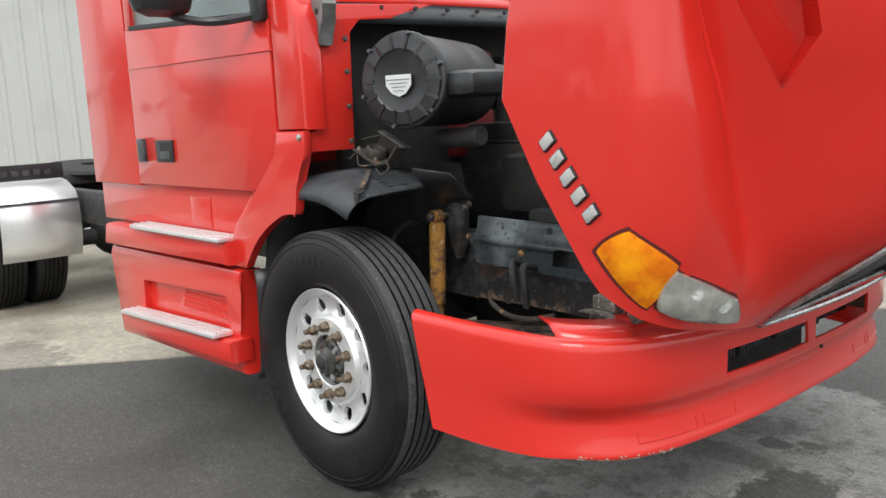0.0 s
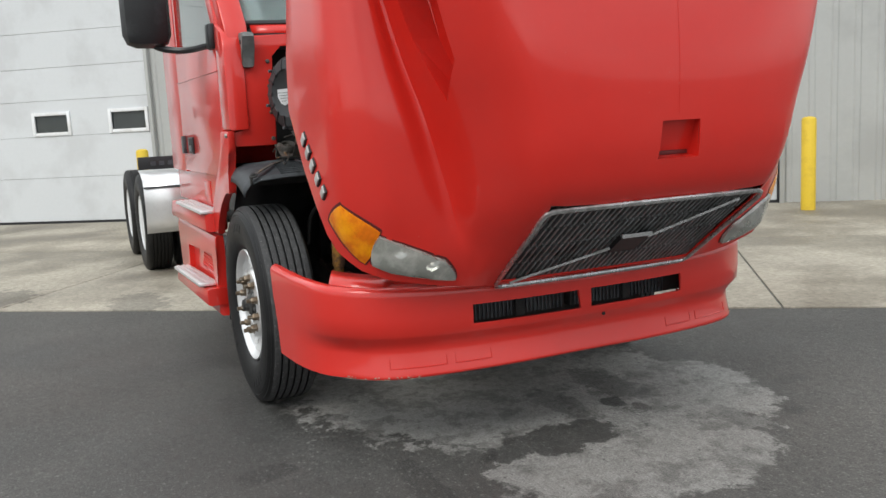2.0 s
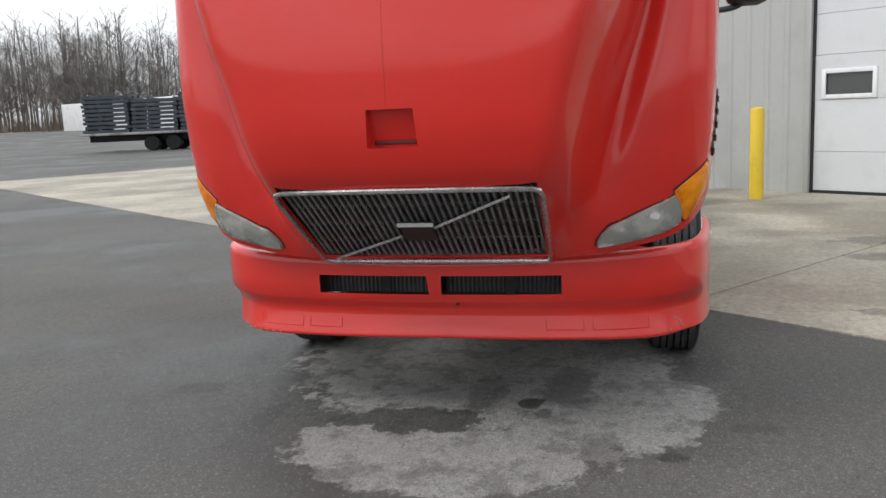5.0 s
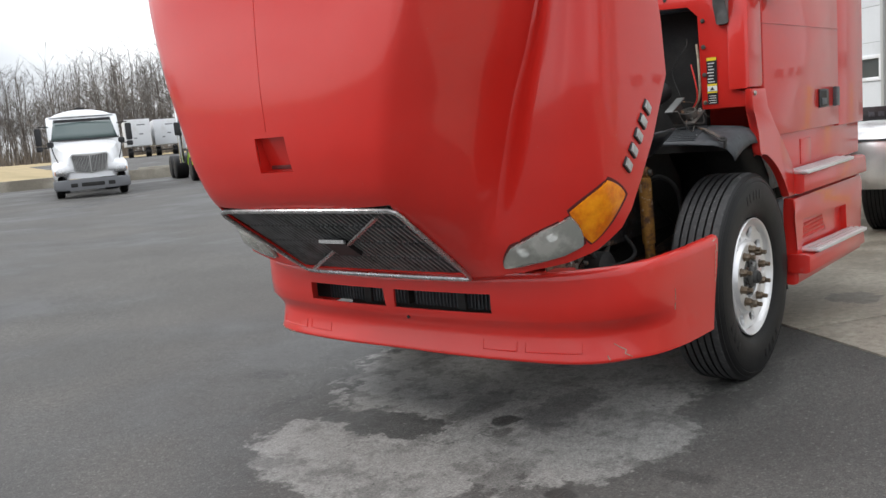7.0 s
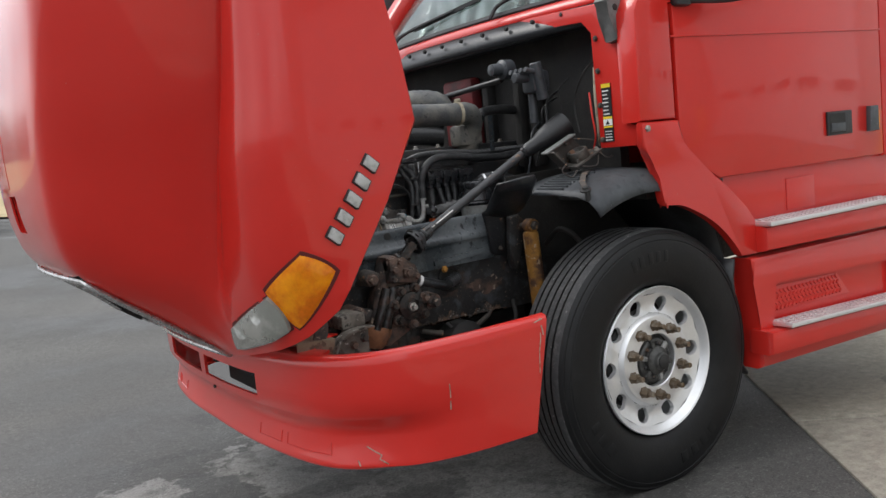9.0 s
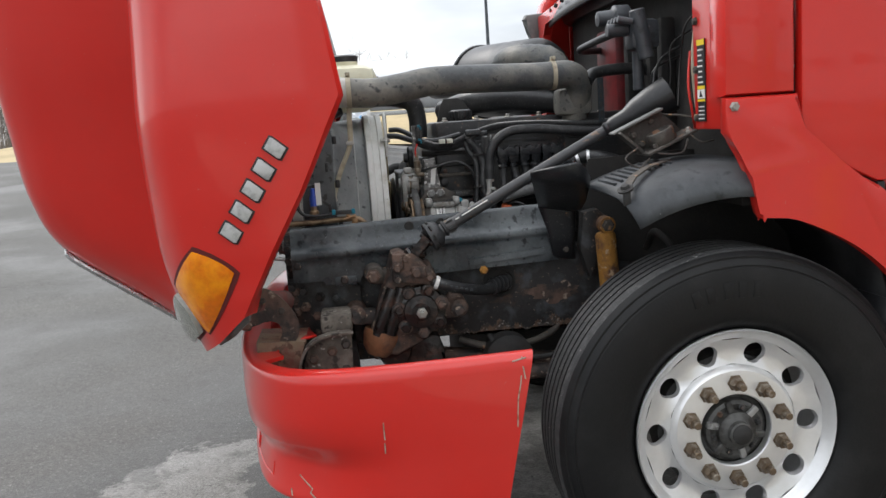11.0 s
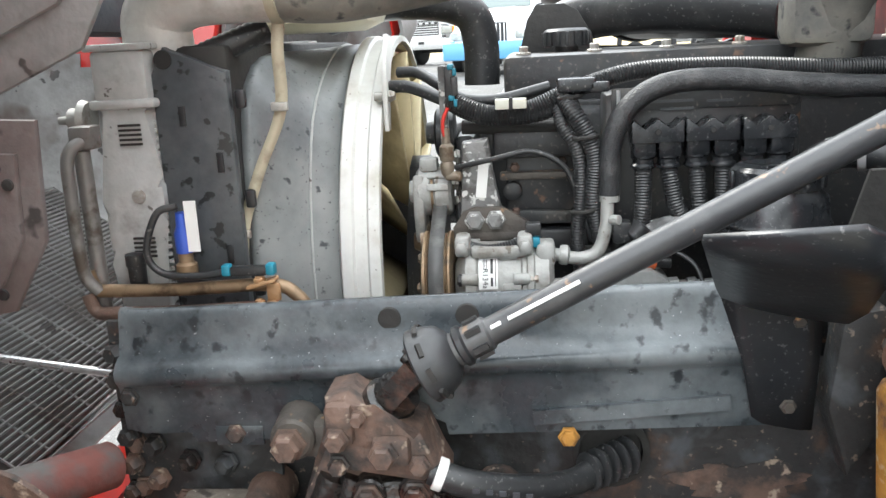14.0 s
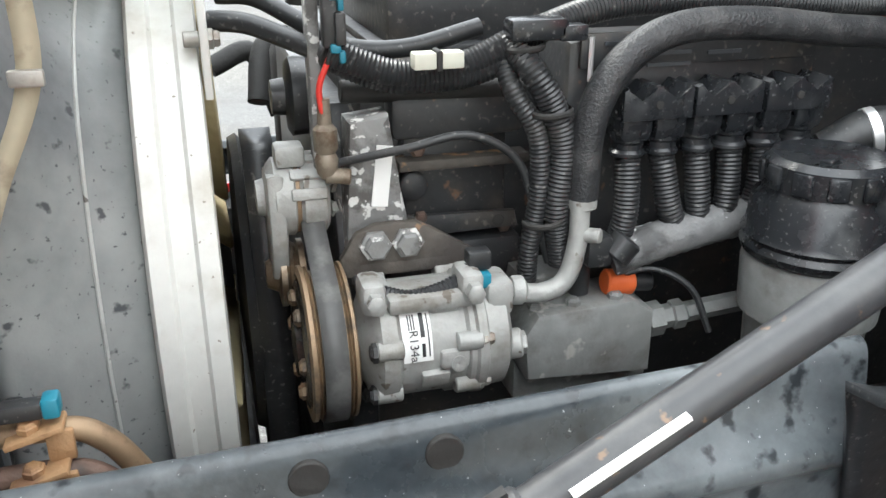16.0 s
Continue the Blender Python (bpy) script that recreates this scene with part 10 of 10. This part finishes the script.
def square_lorry(at, turn):
    t = thing("lorry", "white lorry with a square hood and louvred grille, parked", "truck", at, turn)
    lorry_front(t, [(1.20, [(0, 1.93), (0.50, 1.92), (0.62, 1.85), (0.64, 1.5), (0.64, 0.92)]), (0.30, [(0, 2.02), (0.60, 2.0), (0.74, 1.91), (0.79, 1.5), (0.80, 0.95)]),
                    (-0.70, [(0, 2.12), (0.80, 2.10), (1.0, 2.0), (1.05, 1.5), (1.06, 1.0)])],
                [(1.22, 1.30, 1.12), (1.15, 1.46, 1.18), (0.85, 1.55, 1.21), (0.45, 1.56, 1.22), (0.0, 1.52, 1.22), (-0.50, 1.40, 1.22), (-0.66, 1.1, 1.2)], WHITE_FAR)
    lorry_cab(t, [(-0.66, 1.0), (-0.66, 2.08), (-0.92, 2.74), (-1.10, 2.84), (-2.25, 2.88), (-2.32, 1.0)], 1.08, (-0.60, 2.14, -0.86, 2.70, 0.99, 0.95), WHITE_FAR,
              [(-0.88, 2.12), (-1.16, 2.66), (-1.85, 2.66), (-1.85, 2.12)])
    part("sun_visor", made(prism, [(-0.62, 2.70), (-0.60, 2.74), (-0.95, 2.86), (-1.05, 2.84)], -1.0, 1.0, "y", 0.01), WHITE_FAR, t, "white sun visor")
    for k in range(5):
        part("marker_lamp", made(box, (-1.15, -0.76 + 0.38 * k, 2.90), (0.22, 0.13, 0.09), 0.03), SILVER, t)
    for y in (-0.35, 0.3):
        part("air_horn", made(cyl, (-1.0, y, 2.96), (-1.7, y, 2.98), 0.07, 0.03, 12), CHROME, t)
    gs = part("grille", made(box, (1.20, 0, 1.40), (0.06, 1.12, 0.80), 0.03), GRIME, t, "dark louvred grille")
    for k in range(10):
        part("grille_bar", made(box, (1.235, 0, 1.06 + 0.076 * k), (0.03, 1.08, 0.035), 0.006), SILVER, gs)
    part("badge_band", made(box, (1.248, 0, 1.40), (0.012, 1.06, 0.09), 0.003), GRIME, gs)
    for k in range(4):
        part("letter_bar", made(box, (1.256, -0.36 + 0.24 * k, 1.40), (0.008, 0.13, 0.055), 0.002), SILVER, gs)
    part("hood_ornament", made(box, (1.12, 0, 1.99), (0.14, 0.04, 0.12), 0.015), CHROME, t)
    for sy in (-1, 1):
        hl_ = part("headlight", made(box, (1.22, sy * 0.90, 1.17), (0.10, 0.46, 0.24), 0.03), LENS, t, "square headlight")
        part("turn_lamp", made(box, (1.16, sy * 1.15, 1.17), (0.16, 0.09, 0.22), 0.02), AMBER, hl_)
        part("mirror", made(lambda b: (tube(b, [(-0.75, sy * 1.05, 2.62), (-0.72, sy * 1.42, 2.62), (-0.72, sy * 1.42, 2.02), (-0.75, sy * 1.05, 2.02)], 0.025, 6, smooth=False), box(b, (-0.72, sy * 1.34, 2.32), (0.06, 0.18, 0.46), 0.02))), SILVER, t, "pale mirror in a tube frame")
    plan = [(1.46, -0.85), (1.26, -1.20), (1.0, -1.24), (1.0, 1.24), (1.26, 1.20), (1.46, 0.85)]
    bp_ = part("bumper", made(prism, plan, 0.54, 0.90, "z", 0.03), SILVER, t, "bright metal bumper")
    part("tow_slot", made(box, (1.462, 0, 0.76), (0.02, 0.24, 0.09), 0.01), GRIME, bp_)
    part("front_axle", made(box, (0.0, 0, 0.48), (0.14, 2.0, 0.14), 0.03), GRIME, t)
    # Plain dark bar in the gap between grille and bumper.
    part("gear_lamp", made(box, (1.12, 0, 0.96), (0.1, 1.5, 0.05), 0.01), GRIME, t)
    return t


wedge_lorry((-11.75, -26.2, 0), 63.0)
square_lorry((3.52, -29.2, 0.755), 63.0)

# tanker trailer
tk = thing("tanker_trailer", "long white tank trailer with a dark logo panel", "trailer", (-3.4, -36.4, 0), 176.0)
bm = bmesh.new()
lathe(bm, (-6.6, 0, 2.85), (1, 0, 0), [(0.3, -0.25), (0.85, -0.12), (0.98, 0.1), (0.98, 10.2), (0.85, 10.4), (0.3, 10.55)], 40)
part("tank", bm, WHITE_FAR, tk, "white cylinder tank")
bm = bmesh.new()
box(bm, (-1.0, 0, 1.75), (10.0, 0.9, 0.16), 0.02)
box(bm, (3.6, 0, 1.3), (3.0, 0.8, 0.8), 0.02)
for x in (-2.6, -2.9):
    for sy in (-0.8, 0.8):
        box(bm, (x, sy, 0.85), (0.12, 0.12, 1.7))
part("subframe", bm, SILVER, tk, "grey metal subframe with landing legs")
for x in (3.5, 4.6):
    for sy in (-1, 1):
        bm = bmesh.new()
        far_wheel(bm, x, sy * 0.92, 0.5, 0.55)
        part("wheel", bm, RUBBER, tk)
bm = bmesh.new()
prism(bm, [(2.65, 0.5), (2.85, 1.2), (5.2, 1.2), (5.4, 0.5), (5.3, 0.5), (5.1, 1.1), (2.95, 1.1), (2.75, 0.5)], -1.25, -0.7, "y", 0.01)
part("mudguard", bm, DARKTRIM, tk)
bm = bmesh.new()
prism(bm, [(-0.3, 0.35), (-0.15, 1.65), (2.0, 1.65), (2.25, 0.35), (2.05, 0.35), (1.85, 1.50), (0.0, 1.50), (-0.1, 0.35)], -1.25, -0.6, "y", 0.01)
part("mudguard", bm, DARKTRIM, tk, "black mudguard")
for x in (0.5, 1.45):
    bm = bmesh.new()
    far_wheel(bm, x, -0.95, 0.5, 0.5)
    part("wheel", bm, RUBBER, tk)
for x, z, w, h in ((-0.75, 3.05, 0.34, 0.34), (-0.35, 2.95, 0.36, 0.22), (-0.2, 3.15, 0.2, 0.2), (-0.95, 2.45, 0.3, 0.3)):
    part("logo_panel", made(box, (x, -0.99, z), (w, 0.03, h)), FADED, tk, "faded grey logo shape")
tk.scale = (1.0, 1.12, 1.14)

# trailers far off
TRAILW = mat("weathered_trailer_white", (0.70, 0.71, 0.72), 0.5, spot=(0.5, 0.47, 0.43), spot_scale=0.8, spot_at=(0.5, 0.75), grain=0.05)


def box_trailer(at, turn):
    t = thing("box_trailer", "white box trailer with dark lettering bars, parked", "trailer", at, turn, "parked box trailers")
    part("body", made(box, (-6.0, 0, 2.55), (12.0, 2.5, 2.75), 0.04), TRAILW, t)
    for k, (y, z, w) in enumerate(((0.35, 3.35, 0.8), (0.3, 2.4, 0.4), (-0.3, 2.0, 0.3))):
        part("letter_bar", made(box, (0.006, y, z), (0.01, w, 0.11)), BUMPGREY, t)
    bm = bmesh.new()
    box(bm, (0.05, 0, 0.62), (0.08, 2.3, 0.12), 0.01)
    box(bm, (0.05, 0.8, 0.9), (0.06, 0.08, 0.5))
    box(bm, (0.05, -0.8, 0.9), (0.06, 0.08, 0.5))
    part("rear_guard", bm, DARKTRIM, t)
    for x in (-1.2, -2.5):
        for sy in (-1, 1):
            bm = bmesh.new()
            far_wheel(bm, x, sy * 0.9, 0.5, 0.5)
            part("wheel", bm, RUBBER, t)


for at, turn in (((-46.3, -77.7, 0.78), 60), ((-51.4, -80.3, 0.78), 60), ((-61, -82.0, 0.78), 58), ((-68.0, -80, 0.78), 55)):
    box_trailer(at, turn)


def flatbed(at, turn, load, dz=0.0, reach=3.4):
    """A flat deck trailer; dz lowers the deck."""
    t = thing("flatbed_trailer", "flat deck trailer loaded with stacked dark steel frames", "trailer", at, turn, "loaded flatbeds")
    part("deck", made(box, (0, 0, 1.42 - dz), (12.5, 2.55, 0.12), 0.02), DECK, t, "worn pale deck")
    bm = bmesh.new()
    for sy in (-0.5, 0.5):
        prism(bm, [(-6.0, 1.36 - dz), (6.0, 1.36 - dz), (4.5, 1.20 - dz), (1.5, 1.02 - dz), (-6.0, 1.02 - dz)], sy - 0.06, sy + 0.06, "y")
    part("beam", bm, DARKTRIM, t)
    r0 = min(0.5, 0.52 - dz * 0.25)
    for x in (-1.6, -2.7):
        for sy in (-1, 1):
            bm = bmesh.new()
            far_wheel(bm, x, sy * 0.9, r0, 0.5)
            part("wheel", bm, RUBBER, t)
    for x in (5.4, 3.6, 1.6, 0.5):
        for sy in (-1, 1):
            part("leg", made(box, (x, sy * 0.95, 0.68 - dz / 2), (0.13, 0.13, 1.36 - dz), 0.01), DARKTRIM, t)
    r = random.Random(int(at[0]))
    m = Matrix.Translation(at) @ pose(0, 0, 0, 0, 0, turn)
    for x in np.arange(-5.0, reach, 2.42):
        z = 1.485 - dz
        far = x > 2.0 and load > 5
        for k in range(max(1, load + r.randint(-1, 0) - (1 if far else 0))):
            bm = bmesh.new()
            h = 0.215
            dx, dy = 0.14 * r.random(), 0.10 * r.random() + (0.55 if far else 0.0)
            for yy in (-0.95, 0, 0.95) if not far else (-0.5, 0.5):
                box(bm, (x + dx, yy + dy, z + 0.075), (2.34, 0.14, 0.15))
            for xx in (-1.02, -0.3, 1.02):
                box(bm, (x + dx + xx, dy, z + h / 2), (0.14, 1.9 if not far else 1.0, h))
            fr = solo("steel_frame", bm, DARKSTEEL, "dark blue-grey steel frame stacked on a flatbed", "steel frame", group="stacked steel frames", smooth=0)
            fr.matrix_world = m
            z += h
    return t


DECK = mat("worn_deck", (0.30, 0.29, 0.275), 0.7, spot=(0.14, 0.135, 0.13), spot_scale=1.5, grain=0.2)
flatbed((-36.5, -21.5, 0), 106.0, 9, 0.50, 4.6)
flatbed((-50.6, -21.5, 0), 106.0, 5, 0.35, 4.6)
bm = bmesh.new()
for k in range(5):
    box(bm, (0, 0, 0.055 + 0.11 * k), (1.62, 0.95, 0.095), 0.01)
for x in (-0.77, -0.26, 0.26, 0.77):
    box(bm, (x, 0, 0.275), (0.08, 0.99, 0.55))
pal = solo("wood_crate", bm, WOODP, "pale wooden slatted crate on the flatbed", "crate")
pal.matrix_world = pose(-36.5, -21.5, 0.985, 0, 0, 106.0) @ pose(4.75, -0.72, 0.0)
flatbed((-26.5, -33.5, 0), 38, 1)
# long white shed
bm = bmesh.new()
box(bm, (0, 0, 2.2), (60, 14, 4.4), 0.05)
sh = solo("storage_shed", bm, WHITE_FAR, "long low white storage building far off", "building")
sh.matrix_world = pose(-92, -48, 0, 0, 0, 62)
bm = bmesh.new()
prism(bm, [(-0.3, 0), (0.3, 0), (0.22, 0.5), (-0.22, 0.5)], -1.9, 1.9, "y", 0.03)
jb = solo("concrete_barrier", bm, CONCRETE, "pale concrete yard barrier", "barrier", group="yard barriers")
jb.matrix_world = pose(-15.6, -39.2, 0, 0, 0, 62)
for p, a in (((-20.4, -36.5, 0), 60), ((-24.5, -40.0, 0), 60), ((-8.0, -38.0, 0), 100)):
    copy_thing(jb, pose(*p, 0, 0, a))

# yard lamp mast
lm = thing("yard_lamp", "tall dark mast with four flood lamps", "street lamp", (-11.6, -70.0, 0))
part("mast", made(cyl, (0, 0, 0), (0, 0, 13.5), 0.19, 0.11, 14), DARKSTEEL, lm)
bm = bmesh.new()
tube(bm, [(-1.7, 0, 14.0), (-1.6, 0, 13.4), (-0.8, 0, 13.3), (0.8, 0, 13.3), (1.6, 0, 13.4), (1.7, 0, 14.0)], 0.05, 8)
part("crossarm", bm, DARKSTEEL, lm)
for x in (-1.7, -0.6, 0.6, 1.7):
    part("flood_head", made(lambda b: (box(b, (x, 0, 14.1), (0.75, 0.5, 0.35), 0.05), box(b, (x, 0, 13.7), (0.08, 0.08, 0.8)))), DARKSTEEL, lm, "dark flood lamp head")

# bare winter woods
tv, tf = [], []


def limb(p, q, r0, r1):
    d, a, b = basis(np.array(q) - np.array(p))
    k0 = len(tv)
    for c, r in ((p, r0), (q, r1)):
        for k in range(3):
            an = 2 * math.pi * k / 3
            tv.append(tuple(np.array(c) + r * (a * math.cos(an) + b * math.sin(an))))
    for k in range(3):
        j = (k + 1) % 3
        tf.append((k0 + k, k0 + j, k0 + 3 + j, k0 + 3 + k))


def bare_tree(x, y, h, r):
    rr = random.Random(r)
    lean = np.array((rr.uniform(-.05, .05), rr.uniform(-.05, .05), 1.0))
    base = np.array((x, y, 0.0))
    segs = 5
    p = base
    rad = 0.05 + h * 0.0075
    for s in range(segs):
        q = p + lean * h / segs + np.array((rr.uniform(-.25, .25), rr.uniform(-.25, .25), 0))
        limb(p, q, rad, rad * 0.78)
        if s >= 1:
            for _ in range(5 if s < 4 else 7):
                an, el = rr.uniform(0, 6.28), rr.uniform(0.35, 1.15)
                ln = h * rr.uniform(0.18, 0.40) * (1.2 - 0.17 * s)
                st = p + (q - p) * rr.random()
                e = st + ln * np.array((math.cos(an) * math.cos(el), math.sin(an) * math.cos(el), math.sin(el)))
                limb(st, e, rad * 0.45, rad * 0.16)
                for _ in range(7):
                    an2 = an + rr.uniform(-1.0, 1.0)
                    el2 = el + rr.uniform(-0.4, 0.4)
                    l2 = ln * rr.uniform(0.3, 0.6)
                    s2 = st + (e - st) * rr.uniform(0.35, 1.0)
                    e2 = s2 + l2 * np.array((math.cos(an2) * math.cos(el2), math.sin(an2) * math.cos(el2), math.sin(el2)))
                    limb(s2, e2, rad * 0.15, rad * 0.06)
        p, rad = q, rad * 0.78


rng = random.Random(21)
for k in range(1080):
    az = rng.uniform(196, 292)
    ang = math.radians(az)
    dist = rng.uniform(140, 190)
    tall = float(np.interp(az, [196, 228, 236, 244, 251, 255, 262, 267, 275, 292], [1.1, 1.15, 1.2, 1.0, 0.95, 0.5, 0.42, 0.8, 1.0, 1.0]))
    bare_tree(dist * math.cos(ang), dist * math.sin(ang), tall * rng.uniform(10.5, 17.0), k)
me = bpy.data.meshes.new("mesh")
me.from_pydata(tv, [], tf)
me.materials.append(BARK)
tagged(new("woods", me), "leafless winter trees along the far edge", "trees", kind="stuff")
bv, bf = [], []
for k in range(14000):
    ang = math.radians(rng.uniform(186, 292))
    dist = rng.uniform(138, 195)
    x, y, h = dist * math.cos(ang), dist * math.sin(ang), rng.uniform(1.0, 5.4)
    i = len(bv)
    dx, dy = rng.uniform(-.5, .5), rng.uniform(-.5, .5)
    bv += [(x - 0.09, y, 0), (x + 0.09, y, 0), (x + dx, y + dy, h), (x, y + 0.09, 0)]
    bf += [(i, i + 1, i + 2), (i + 1, i + 3, i + 2), (i + 3, i, i + 2)]
me = bpy.data.meshes.new("mesh")
me.from_pydata(bv, [], bf)
me.materials.append(BRUSH)
tagged(new("brush", me), "brown leafless brush at the foot of the woods", "brush", kind="stuff")
